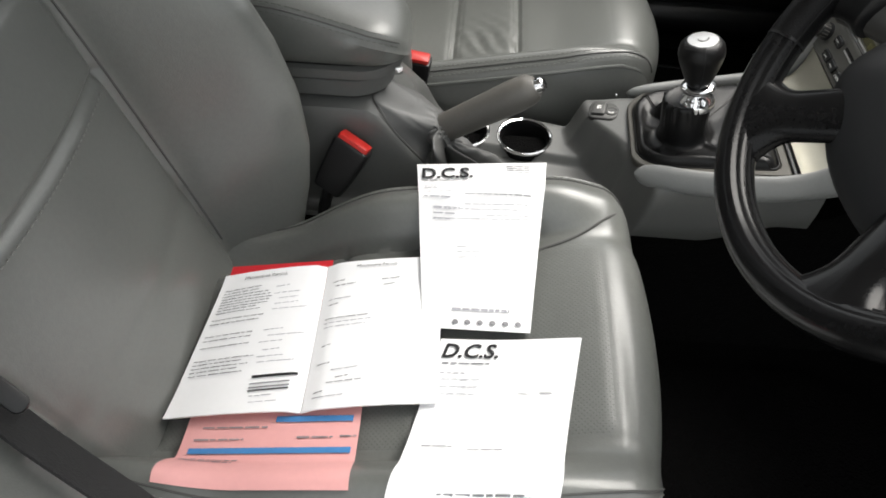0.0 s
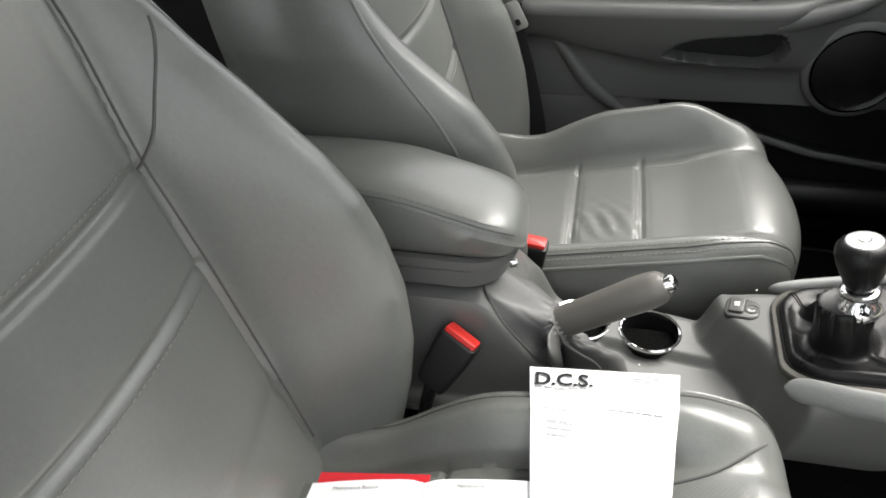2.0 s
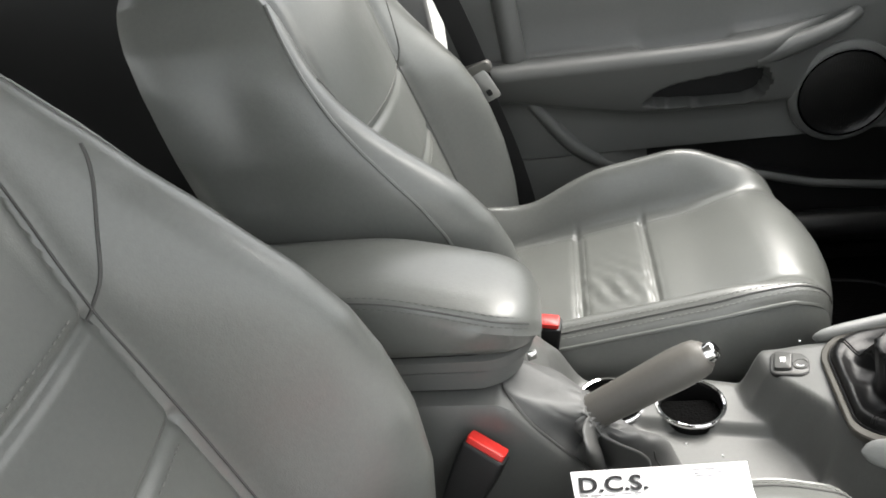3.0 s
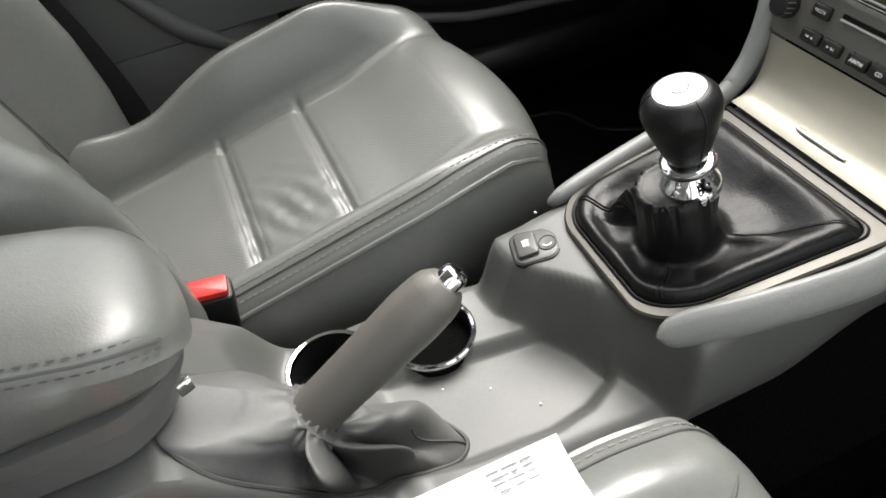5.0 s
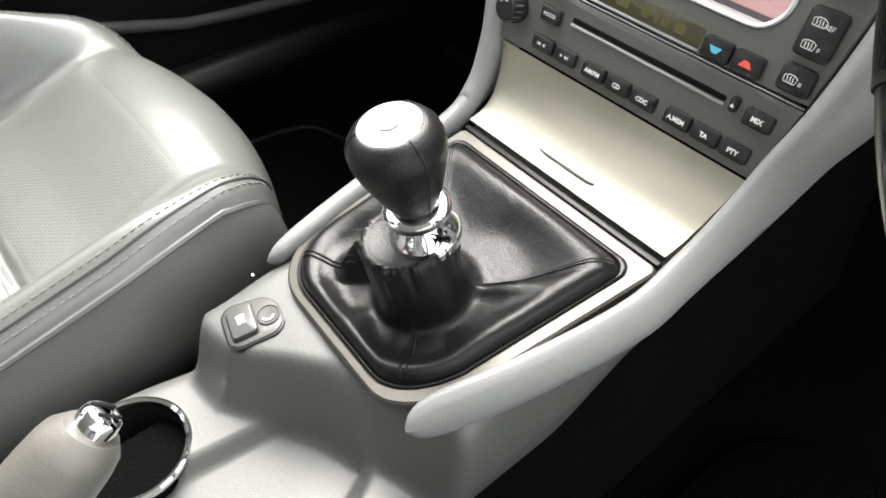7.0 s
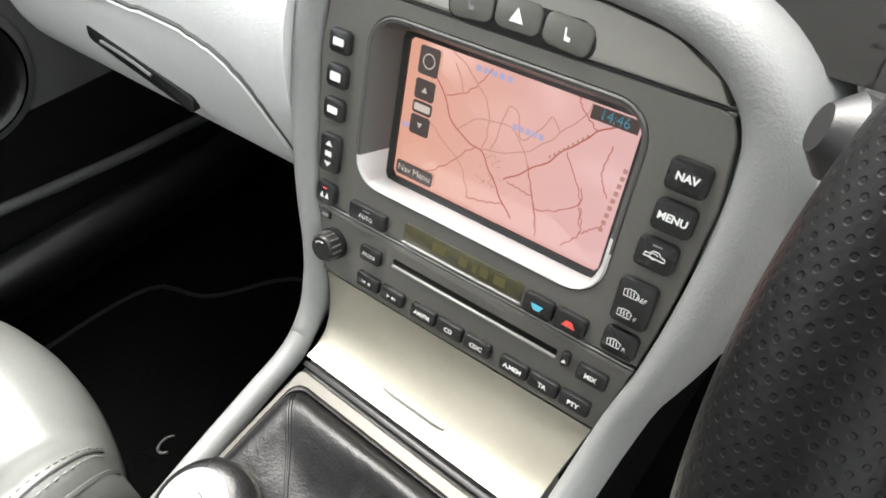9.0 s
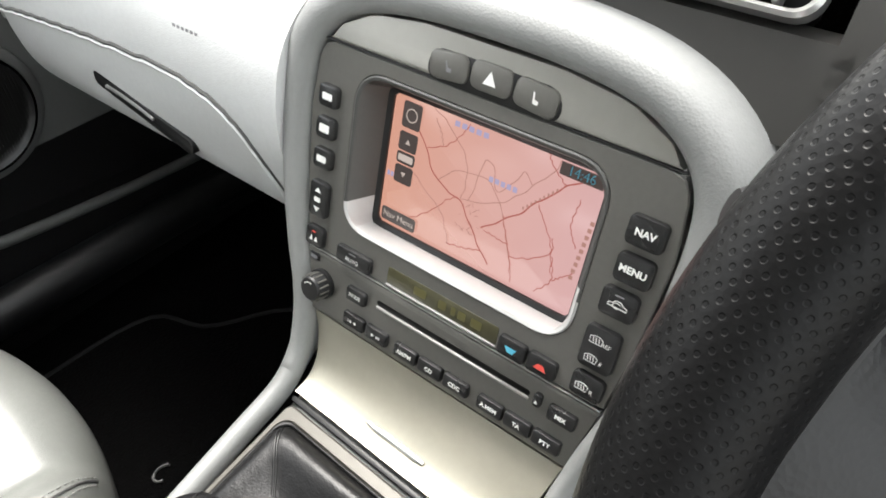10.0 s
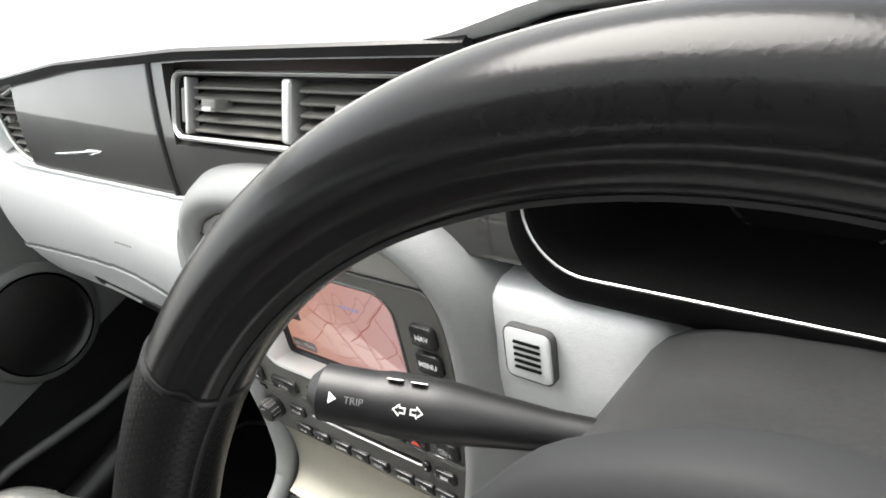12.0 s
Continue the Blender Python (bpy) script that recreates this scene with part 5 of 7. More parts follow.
    for j in range(9):
        c = to(0.965 + 0.003 * j, 0.72 - 0.05 * j)
        shape([(c[0] + x, c[1] + y) for x, y in rounded(0.0026, 0.0026, 0.0004)], S, MAPGREY, screen, "street_name", 0.0008)
        c = to(0.70 + 0.015 * j, 0.38 - 0.026 * j)
        shape([(c[0] + x, c[1] + y - 0.003) for x, y in rounded(0.0012, 0.0018, 0.0002)], S, MAPGREY, screen, "street_name", 0.0008)
    # radio plate
    radio = part("radio_plate", plate(outline_between(0.357, 0.4025), PANEL, -0.012, 0.0012, 0.001), DARKPANEL, root, "dark satin radio plate")
    for z, half, mt in ((0.4037, 0.1155, SILVER), (0.5407, 0.1175, BLACKPLASTIC)):
        part("joint_line", plate([(x, y + pv(z)) for x, y in rounded(2 * half, 0.0011, 0.0005)], PANEL, -0.004, 0.0012, 0.0003), mt, root)

    def key(u, z, w, h, name="button", r=0.0035, high=0.0046, parent=root, slope=0.0, material_=BUTTON):
        m = PANEL @ Matrix.Translation((u, pv(z), 0)) @ Matrix.Rotation(slope, 4, "Z")
        return part(name, plate(rounded(w, h, r), m, -0.004, high, 0.0014), material_, parent), m @ Matrix.Translation((0, 0, high))

    # left column
    for k, (z, h) in enumerate(((0.508, 0.0145), (0.488, 0.0145), (0.468, 0.0145), (0.440, 0.026), (0.413, 0.0155))):
        b, m = key(-0.1085, z, 0.0165, h)
        if k < 3:
            shape(rounded(0.0085, 0.0045 if k != 1 else 0.0055, 0.0008), m, WHITEPRINT, b, "symbol", 0.0004)
        elif k == 3:
            for dy, s in ((0.007, 1), (-0.007, -1)):
                shape([(-0.003, dy - 0.0016 * s), (0.003, dy - 0.0016 * s), (0, dy + 0.002 * s)], m, WHITEPRINT, b, "symbol", 0.0004)
            shape(rounded(0.0055, 0.0035, 0.0005), m, WHITEPRINT, b, "symbol", 0.0004)
        else:
            shape([(x, y + 0.004) for x, y in rounded(0.0035, 0.0012, 0.0003)], m, REDPRINT, b, "symbol", 0.0004)
            for dx_ in (-0.0022, 0.0022):
                shape([(dx_ - 0.0017, -0.003), (dx_ + 0.0017, -0.003), (dx_, 0.0012)], m, WHITEPRINT, b, "symbol", 0.0004)
    # right column
    for word, z in (("NAV", 0.508), ("MENU", 0.488)):
        b, m = key(0.1085, z, 0.0205, 0.0165)
        letters(word, 0.0054, m @ Matrix.Translation((0, 0, 0.0004)), WHITEPRINT, b, bold=0.0002)
    b, m = key(0.1065, 0.468, 0.0205, 0.0165)
    icon_car(m, b)
    shape([(x, y + 0.0055) for x, y in rounded(0.005, 0.0009, 0.0002)], m, FAINTINK, b, "symbol", 0.0004)
    b, m = key(0.1045, 0.4395, 0.0205, 0.0265)
    icon_screen(m @ Matrix.Translation((-0.001, 0.0055, 0)), b, "REF")
    icon_screen(m @ Matrix.Translation((-0.001, -0.0065, 0)), b, "F")
    b, m = key(0.1045, 0.4155, 0.0195, 0.0155)
    icon_screen(m @ Matrix.Translation((-0.001, -0.0005, 0)), b, "R")
    # hazard and seat heater switches in one pod
    pod = [(x + 0.0045, y + pv(0.5508)) for x, y in rounded(0.086, 0.0185, 0.0088)]
    pod = [(x, y - 2.0 * (x - 0.0045) ** 2) for x, y in pod]
    part("switch_pod", plate(pod, PANEL, -0.004, 0.0014, 0.0008), BLACKPLASTIC, root)
    for u, w, nm in ((-0.028, 0.0265, "seat_heater_switch"), (0.0, 0.0265, "hazard_switch"), (0.028, 0.0265, "seat_heater_switch")):
        b, m = key(u + 0.0045, 0.5508 - 0.0012 * (u != 0), w, 0.0158, nm, 0.005, 0.0030, slope=-3 * u, material_=DARKPANEL)
        if u == 0:
            shape([(-0.0042, -0.0034), (0.0042, -0.0034), (0, 0.0042)], m, WHITEPRINT, b, "symbol", 0.0004)
        else:
            shape([(-0.0016, 0.0030), (-0.0006, 0.0030), (0.0002, -0.0006), (0.0026, -0.001), (0.0026, -0.003), (-0.0006, -0.003)], m, WHITEPRINT if u > 0 else FAINTINK, b, "symbol", 0.0004)
    # climate row
    b, m = key(-0.072, 0.4118, 0.0305, 0.0118, r=0.002)
    letters("AUTO", 0.0042, m @ Matrix.Translation((0, -0.001, 0.0004)), WHITEPRINT, b)
    shape([(x, y + 0.0036) for x, y in rounded(0.006, 0.0009, 0.0002)], m, FAINTINK, b, "symbol", 0.0004)
    m = PANEL @ Matrix.Translation((0, pv(0.4135), 0))
    lcd = part("climate_display", plate(rounded(0.0875, 0.0125, 0.0015), m, -0.004, 0.0011, 0.0004), LCD, root, "green-grey climate display")
    for u, w in ((-0.016, 0.010), (0.002, 0.006), (0.0105, 0.0035), (0.017, 0.006), (0.028, 0.008)):
        shape([(x + u, y) for x, y in rounded(w, 0.0062, 0.001)], m, LCDINK, lcd, "segment", 0.0014)
    part("display_edge", plate([(x, y - 0.0072) for x, y in rounded(0.0875, 0.0016, 0.0006)], m, -0.002, 0.0022, 0.0005), SILVER, root)
    for u, s, mat in ((0.0555, -1, BLUEPRINT), (0.076, 1, REDPRINT)):
        b, m = key(u, 0.4122, 0.0192, 0.0128, "temperature_button", 0.0025)
        shape([(-0.0042, -0.0018 * s), (0.0042, -0.0018 * s), (0.0018, 0.002 * s), (-0.0018, 0.002 * s)], m, mat, b, "symbol", 0.0004)
    # radio
    m = PANEL @ Matrix.Translation((-0.0985, pv(0.3805), 0.0012))
    dial = part("volume_knob", lathe([(0.0112, 0.0), (0.0112, 0.003), (0.0098, 0.0035), (0.0092, 0.012), (0.0082, 0.0135), (0.0006, 0.0137)], m, 28), BLACKPLASTIC, root, "black ribbed volume knob")
    for a in np.linspace(0, 2 * math.pi, 14, endpoint=False):
        part("rib", tube([m @ Vector((0.0096 * math.cos(a), 0.0096 * math.sin(a), h)) for h in (0.004, 0.008, 0.012)], 0.0007, 5), DARKPANEL, dial)
    stroke([(0.0055 * math.cos(a), 0.0055 * math.sin(a)) for a in np.linspace(1.2, 2.6, 6)], 0.0009, m, WHITEPRINT, dial, "symbol", 0.0139)
    b, m = key(-0.0655, 0.387, 0.0175, 0.0105, r=0.002)
    letters("MODE", 0.0038, m @ Matrix.Translation((0, 0, 0.0004)), WHITEPRINT, b)
    b, m = key(-0.1085, 0.3975, 0.0095, 0.0062, r=0.001, high=0.0022)
    shape(rounded(0.006, 0.0026, 0.0005), m, FAINTINK, b, "symbol", 0.0003)
    for word, u, w in (("1", -0.0645, 0.0195), ("2", -0.0435, 0.0195), ("AM/FM", -0.0175, 0.0195), ("CD", 0.0035, 0.0195), ("CDC", 0.0245, 0.0195), ("A.MEM", 0.0512, 0.0192), ("TA", 0.0716, 0.0192), ("PTY", 0.092, 0.0192)):
        b, m = key(u, 0.3675, w, 0.0105, r=0.002)
        if word in "12":
            s = 1 if word == "1" else -1
            for d in (-0.0022, 0.0018):
                shape([(s * (d + 0.0012), -0.0012), (s * (d + 0.0012), 0.0012), (s * (d - 0.0012), 0)][::s], m, WHITEPRINT, b, "symbol", 0.0004)
            stroke([(-s * 0.0038, -0.0012), (-s * 0.0038, 0.0012)], 0.0006, m, WHITEPRINT, b, "symbol")
        else:
            letters(word, 0.0042, m @ Matrix.Translation((0, 0, 0.0004)), WHITEPRINT, b, bold=0.00016)
    b, m = key(0.0965, 0.3885, 0.0185, 0.0105, r=0.002)
    letters("MIX", 0.0042, m @ Matrix.Translation((0, 0, 0.0004)), WHITEPRINT, b, bold=0.00016)
    m = PANEL @ Matrix.Translation((0.0125, pv(0.3905), 0))
    part("disc_slot", plate(rounded(0.1215, 0.0036, 0.0016), m, -0.002, 0.0016, 0.0002), GAUGE, root, "black disc slot")
    part("slot_edge", plate([(x, y - 0.0034) for x, y in rounded(0.1215, 0.0018, 0.0007)], m, -0.002, 0.0026, 0.0006), SILVER, root)
    b, m = key(0.0795, 0.3905, 0.0055, 0.0095, "eject_button", 0.0022)
    shape([(-0.0014, -0.0016), (0.0014, -0.0016), (0, 0.0008)], m, WHITEPRINT, b, "symbol", 0.0004)


centre_stack()


# ---- dashboard ----
def dash_section(y):
    """Face of the passenger side below the trim, from the trim's lower edge to the underside."""
    e = step(0.53, 0.64, y)
    k = 0.055 * e * e
    c = 0.010 * step(0.35, 0.12, y)
    return [(0.688 + k, 0.556), (0.676 + k - c * 0.5, 0.548), (0.662 + k - c, 0.53), (0.650 + k - c, 0.503), (0.643 + k - c * 0.8, 0.47), (0.6415 + k - c * 0.4, 0.442), (0.6445 + k, 0.415), (0.651 + k, 0.392), (0.662 + k, 0.374), (0.68 + k, 0.363), (0.74 + k, 0.358), (0.80, 0.40), (0.80, 0.55)]


def dashboard():
    root = thing("dashboard", (0.75, 0.3, 0.36), "pale grey dashboard with a gloss trim strip", "dashboard")
    ys = list(np.linspace(0.148, 0.55, 40)) + list(np.linspace(0.56, 0.648, 14))
    secs = [[(x, y, z) for x, z in spline(dash_section(y), 44)] for y in ys]
    part("lower_dash", rings(secs), PALE, root, "pale grey padded lower dash", sharp=60)
    # glove box lid outline and latch
    def face(y, z, lift=0.0):
        p = spline(dash_section(y), 200)[:150]
        i = int(np.argmin(np.abs(p[:120, 1] - z)))
        return Vector((p[i, 0] - lift, y, p[i, 1]))
    seam = [face(y, z, 0.0002) for y, z in spline([(0.572, 0.425), (0.575, 0.442), (0.56, 0.454), (0.49, 0.464), (0.357, 0.4735), (0.254, 0.4765), (0.207, 0.4665), (0.1825, 0.4465), (0.1705, 0.417), (0.166, 0.39)], 60)]
    box = part("glove_box_gap", tube(seam, 0.0019, 6), SEAM, root, "dark gap round the glove box lid")
    part("glove_box_edge", tube([p + Vector((-0.0006, 0, -0.0034)) for p in seam[4:]], 0.0021, 6), PALE, root, "rounded edge of the glove box lid")
    m = axes(face(0.345, 0.416, 0.001), (0, -1, -0.2), (0.02, 0, 1))
    latch = part("glove_box_latch", plate(rounded(0.135, 0.016, 0.006), m, -0.006, 0.0016, 0.001), BLACKPLASTIC, root, "black latch with a bright edge")
    part("latch_edge", tube([m @ Vector((u, 0.001 + 0.004 * math.cos(u * 30), 0.0035)) for u in np.linspace(-0.045, 0.02, 20)], 0.0016, 6), SILVER, latch)
    letters_bar = axes(face(0.25, 0.515, 0.0012), (0, -1, 0), (0.3, 0, 1))
    for k in range(6):
        shape([(x + k * 0.0052 - 0.013, y) for x, y in rounded(0.0036, 0.0022, 0.0004)], letters_bar, FAINTINK, root, "airbag_mark", 0.0008)

    # gloss trim strip across the dash, in two panels
    def trim(y):
        top = np.interp(y, (-0.2, 0.1, 0.3, 0.45, 0.6), (0.662, 0.660, 0.651, 0.636, 0.612))
        bot = np.interp(y, (-0.2, 0.1, 0.4, 0.6), (0.556, 0.556, 0.556, 0.562))
        return [(0.686 + 0.012 * step(0.45, 0.61, y) + (z - 0.556) * 0.5 + 0.004 * math.sin((z - bot) / (top - bot) * math.pi) * -1, z) for z in np.linspace(bot, top, 16)]

    def strip(name, y0, y1, n=30):
        secs = []
        for y in np.linspace(y0, y1, n):
            f = trim(y)
            secs.append([(x, y, z) for x, z in f] + [(x + 0.012, y, z) for x, z in reversed(f)])
        return part(name, rings(secs), GLOSSTRIM, root, "gloss grey wood-effect trim panel", sharp=50)

    strip("trim_panel", 0.4375, 0.1605)
    strip("trim_panel", 0.1575, 0.1385, 4)
    # the part of the strip that surrounds the centre vents: bands above and below, and to the cluster
    for z0, z1, y0, y1 in ((0.0, 0.43, 0.1385, -0.16), (0.90, 1.0, 0.1385, -0.16), (0.0, 1.0, -0.152, -0.178)):
        secs = []
        for y in np.linspace(y0, y1, 16):
            f = trim(y)
            i0, i1 = int(round(z0 * 15)), int(round(z1 * 15))
            f = f[i0:i1 + 1]
            secs.append([(x, y, z) for x, z in f] + [(x + 0.012, y, z) for x, z in reversed(f)])
        part("trim_panel", rings(secs), GLOSSTRIM, root, sharp=50)
    gap = [(x - 0.0006, 0.159, z) for x, z in trim(0.159)]
    part("trim_gap", tube(gap, 0.0022, 6), BLACKPLASTIC, root, "dark joint between trim panels")
    part("chrome_strip", tube([(0.6835 + 0.012 * step(0.45, 0.61, y), y, 0.5555 + 0.006 * step(0.4, 0.6, y)) for y in np.linspace(0.505, 0.11, 40)], 0.0016, 6), PALE, root)

    # chrome bar added in place of a white reflection streak in the gloss
    mark = []
    for y in np.linspace(0.372, 0.27, 14):
        z = 0.574 + 0.09 * (0.372 - y)
        x = np.interp(z, [q[1] for q in trim(y)], [q[0] for q in trim(y)])
        mark.append((x - 0.0008, y, z))
    part("trim_glint", tube(mark, [0.0006] + [0.0011] * 8 + [0.0016, 0.0030, 0.0022, 0.0014, 0.0005], 8), CHROME, root, "thin bright bar standing in for a reflection on the trim")

    # centre vents
    V = axes((0.7195, -0.005, 0.624), (0, -1, 0), (0.62, 0, 0.78))
    vent = part("centre_vent", frame_ring(rounded(0.272, 0.052, 0.012, 6), rounded(0.2635, 0.0445, 0.009, 6), V, -0.006, 0.005, 0.002), SILVER, root, "silver-framed centre air vents")
    part("vent_well", rings([[V @ Vector((x, y, h)) for x, y in rounded(0.262, 0.044, 0.008, 6)] for h in (0.0, -0.03)], (False, True)), BLACKPLASTIC, vent)
    part("divider", plate(rounded(0.010, 0.042, 0.003), V, -0.01, 0.004, 0.002), SILVER, vent)
    for u in (-0.1235, 0.1235):
        part("thumb_wheel", plate(rounded(0.006, 0.026, 0.002), V @ Matrix.Translation((u, 0, 0)), -0.004, 0.0015, 0.001), DARKPANEL, vent)
        part("vent_post", plate(rounded(0.004, 0.042, 0.0015), V @ Matrix.Translation((u * 0.945, 0, 0)), -0.006, 0.0035, 0.001), SILVER, vent)
    for s in (-1, 1):
        for k in range(5):
            m = V @ Matrix.Translation((s * 0.0605, -0.0158 + 0.0079 * k, -0.006)) @ Matrix.Rotation(radians(28), 4, "X")
            part("slat", plate(rounded(0.105, 0.0024, 0.001), m, -0.008, 0.006, 0.0008), DARKPANEL, vent)
        m = V @ Matrix.Translation((s * 0.07 - 0.01, 0.002, 0.001))
        tab = part("vent_tab", plate(rounded(0.018, 0.008, 0.002), m, -0.006, 0.008, 0.002), DARKPANEL, vent)
        part("tab_mark", plate([(x, y - 0.0035) for x, y in rounded(0.012, 0.0035, 0.001)], m, 0.006, 0.0095, 0.001), SILVER, tab)

    # side vent at the end of the strip: wide above, drawn to a point below
    SV = axes((0.7115, 0.478, 0.590), (0, -1, 0), (0.5, 0, 1))
    leafy = [tuple(q) for q in spline([(0.037, 0.039), (0.0, 0.034), (-0.036, 0.027), (-0.040, 0.018), (-0.033, 0.0), (-0.019, -0.021), (0.002, -0.035), (0.026, -0.041), (0.034, -0.036), (0.036, 0.0)], 60, True)]
    hole = inset(leafy, 0.0045)
    sv = part("side_vent", frame_ring(leafy, hole, SV, -0.008, 0.005, 0.0018), SILVER, root, "silver-framed side air vent")
    part("vent_well", rings([[SV @ Vector((x, y, h)) for x, y in hole] for h in (0.0, -0.025)], (False, True)), BLACKPLASTIC, sv)
    for k in range(8):
        v = -0.029 + 0.0082 * k
        span = [x for x, y in hole if abs(y - v) < 0.004]
        m = SV @ Matrix.Translation(((min(span) + max(span)) / 2, v, -0.003)) @ Matrix.Rotation(radians(25), 4, "X")
        part("slat", plate(rounded(max(span) - min(span), 0.0024, 0.001), m, -0.006, 0.004, 0.0008), DARKPANEL, sv)
    part("vent_tab", plate(rounded(0.010, 0.008, 0.002), SV @ Matrix.Translation((-0.004, 0.004, 0)), -0.004, 0.005, 0.002), DARKPANEL, sv)
    # pale end of the dash, wrapped round the side vent
    secs = []
    for y in np.linspace(0.445, 0.648, 26):
        k = 0.055 * step(0.53, 0.64, y) ** 2 + 0.040 * (1 - step(0.512, 0.524, y))
        f = trim(min(y, 0.6))
        secs.append([(x + k, y, z) for x, z in f] + [(x + k + 0.02, y, z) for x, z in reversed(f)])
    part("dash_end", rings(secs), PALE, root, "pale grey end of the dash beside the door", sharp=60)

    # upper dash: a dark lip and the pale top pad towards the windscreen
    secs = []
    for y in np.linspace(0.67, -0.75, 70):
        x, z = trim(max(min(y, 0.6), -0.2))[-1]
        k = 0.05 * step(0.56, 0.67, y) ** 2
        x, z = x + k, z - 0.03 * step(0.56, 0.67, y)
        rise = 0.022 * step(-0.12, -0.24, y) * step(-0.62, -0.52, y)
        z += rise
        secs.append([(x + 0.012, y, z - 0.012), (x - 0.006, y, z - 0.001), (x - 0.009, y, z + 0.006), (x - 0.004, y, z + 0.0125), (x + 0.012, y, z + 0.0165), (x + 0.05, y, z + 0.02), (x + 0.15, y, z + 0.024), (x + 0.33, y, z + 0.005), (x + 0.34, y, z - 0.08), (x + 0.05, y, z - 0.06)])
    part("upper_dash", rings(secs), PALE, root, "pale grey upper dash pad", sharp=50)
    secs = []
    for y in np.linspace(0.665, -0.16, 50):
        x, z = trim(max(min(y, 0.6), -0.2))[-1]
        k = 0.05 * step(0.56, 0.67, y) ** 2
        x, z = x + k - 0.004, z - 0.03 * step(0.56, 0.67, y)
        secs.append([(x, y, z - 0.004), (x - 0.0075, y, z - 0.001), (x - 0.0075, y, z + 0.006), (x, y, z + 0.008)])
    part("dark_lip", rings(secs), BLACKPLASTIC, root, "dark lip over the trim")

    # driver's side: pale knee panel from the stack to the column, with its small grille
    def knee(y):
        return [(0.690, 0.537), (0.679, 0.535), (0.672, 0.526), (0.664, 0.51), (0.654, 0.485), (0.65, 0.455), (0.655, 0.42), (0.67, 0.39), (0.70, 0.375), (0.76, 0.38), (0.76, 0.52)]
    secs = []
    for y in np.linspace(-0.10, -0.74, 50):
        col = 0.03 * step(-0.25, -0.275, y) * step(-0.49, -0.465, y)
        secs.append([(x + col, y, z - col) for x, z in spline(knee(y), 30)])
    part("knee_panel", rings(secs), PALE, root, "pale grey panel beside the column", sharp=60)
    m = axes((0.6595, -0.182, 0.511), (0, -1, 0), (0.42, 0, 1))
    gr = part("sensor_grille", frame_ring(rounded(0.0325, 0.0345, 0.006), rounded(0.0305, 0.0325, 0.005), m, -0.004, 0.0010, 0.0004), SEAM, root)
    part("grille_face", plate(rounded(0.0305, 0.0325, 0.005), m, -0.004, 0.0018, 0.0015), PALE, gr)
    for k in range(5):
        part("slot", plate([(x, y + 0.0082 - 0.0041 * k) for x, y in rounded(0.0175, 0.0019, 0.0008)], m, 0.001, 0.0026, 0.0002), GAUGE, gr)
    return trim


dashboard()


# ---- instrument cluster ----
def cluster():
    root = thing("instrument_cluster", (0.72, -0.36, 0.55), "black instrument cluster with chrome-ringed dials", "instrument cluster")
    C = axes((0.703, -0.365, 0.606), (0, -1, 0), (0.36, 0, 1))
    outer = rounded(0.40, 0.15, 0.045, 10)
    opening = rounded(0.356, 0.098, 0.034, 10)
    secs = [[C @ Vector((x, y, h)) for x, y in o] for o, h in ((rounded(0.40, 0.14, 0.045, 10), -0.09), (outer, -0.012), (inset(outer, 0.008), 0.0), (inset(opening, -0.008), 0.004), (opening, 0.0), (rounded(0.346, 0.10, 0.03, 10), -0.080))]
    part("cluster_hood", rings(secs, (False, False)), HOOD, root, "black grained cluster hood", sharp=50)
    low = [C @ Vector((x, y, 0.005)) for x, y in inset(opening, 0.0) if y < 0.012]
    line = sorted(low, key=lambda v: -v.y)
    part("chrome_line", tube(line, 0.0008, 6), SILVER, root, "thin bright line under the dials")
    part("dial_plate", plate(rounded(0.35, 0.104, 0.03, 10), C, -0.086, -0.079, 0.001), GAUGE, root)
    for u, v, r in ((-0.1455, -0.0170, 0.0245), (-0.062, -0.004, 0.055), (0.062, -0.004, 0.055), (0.1455, -0.0170, 0.0245)):
        m = C @ Matrix.Translation((u, v, -0.0788))
        dial = part("dial", lathe([(r, 0.0), (r, 0.0006), (r * 0.5, 0.0007), (0.0006, 0.0007)], m, 40), GAUGE, root)
        part("dial_ring", lathe([(r + 0.0012, 0.0), (r + 0.0012, 0.002), (r, 0.0026), (r - 0.001, 0.001)], m, 48, (False, False)), CHROME, dial, "thin chrome ring")
        n = 9 if r > 0.03 else 5
        for k in range(n * 2 - 1):
            a = radians(215 - 250 * k / (n * 2 - 2))
            r0 = r * (0.78 if k % 2 == 0 else 0.84)
            stroke([(r0 * math.cos(a), r0 * math.sin(a)), (r * 0.9 * math.cos(a), r * 0.9 * math.sin(a))], 0.0009, m, GAUGEPRINT, dial, "tick", 0.0011)
        stroke([(r * 0.68 * math.cos(a), r * 0.68 * math.sin(a)) for a in np.linspace(radians(215), radians(-35), 40)], 0.0006, m, GAUGEPRINT, dial, "scale_line", 0.001)
        a = radians(118 if r < 0.03 else 205 if u < 0 else 165)
        part("needle", tube([m @ Vector((-0.004 * math.cos(a), -0.004 * math.sin(a), 0.003)), m @ Vector((r * 0.72 * math.cos(a), r * 0.72 * math.sin(a), 0.003))], [0.0012, 0.0005], 6), GAUGEPRINT, dial)
        part("hub", lathe([(0.0035, 0.001), (0.0035, 0.0035), (0.0006, 0.004)], m, 14), SILVER, dial)


cluster()


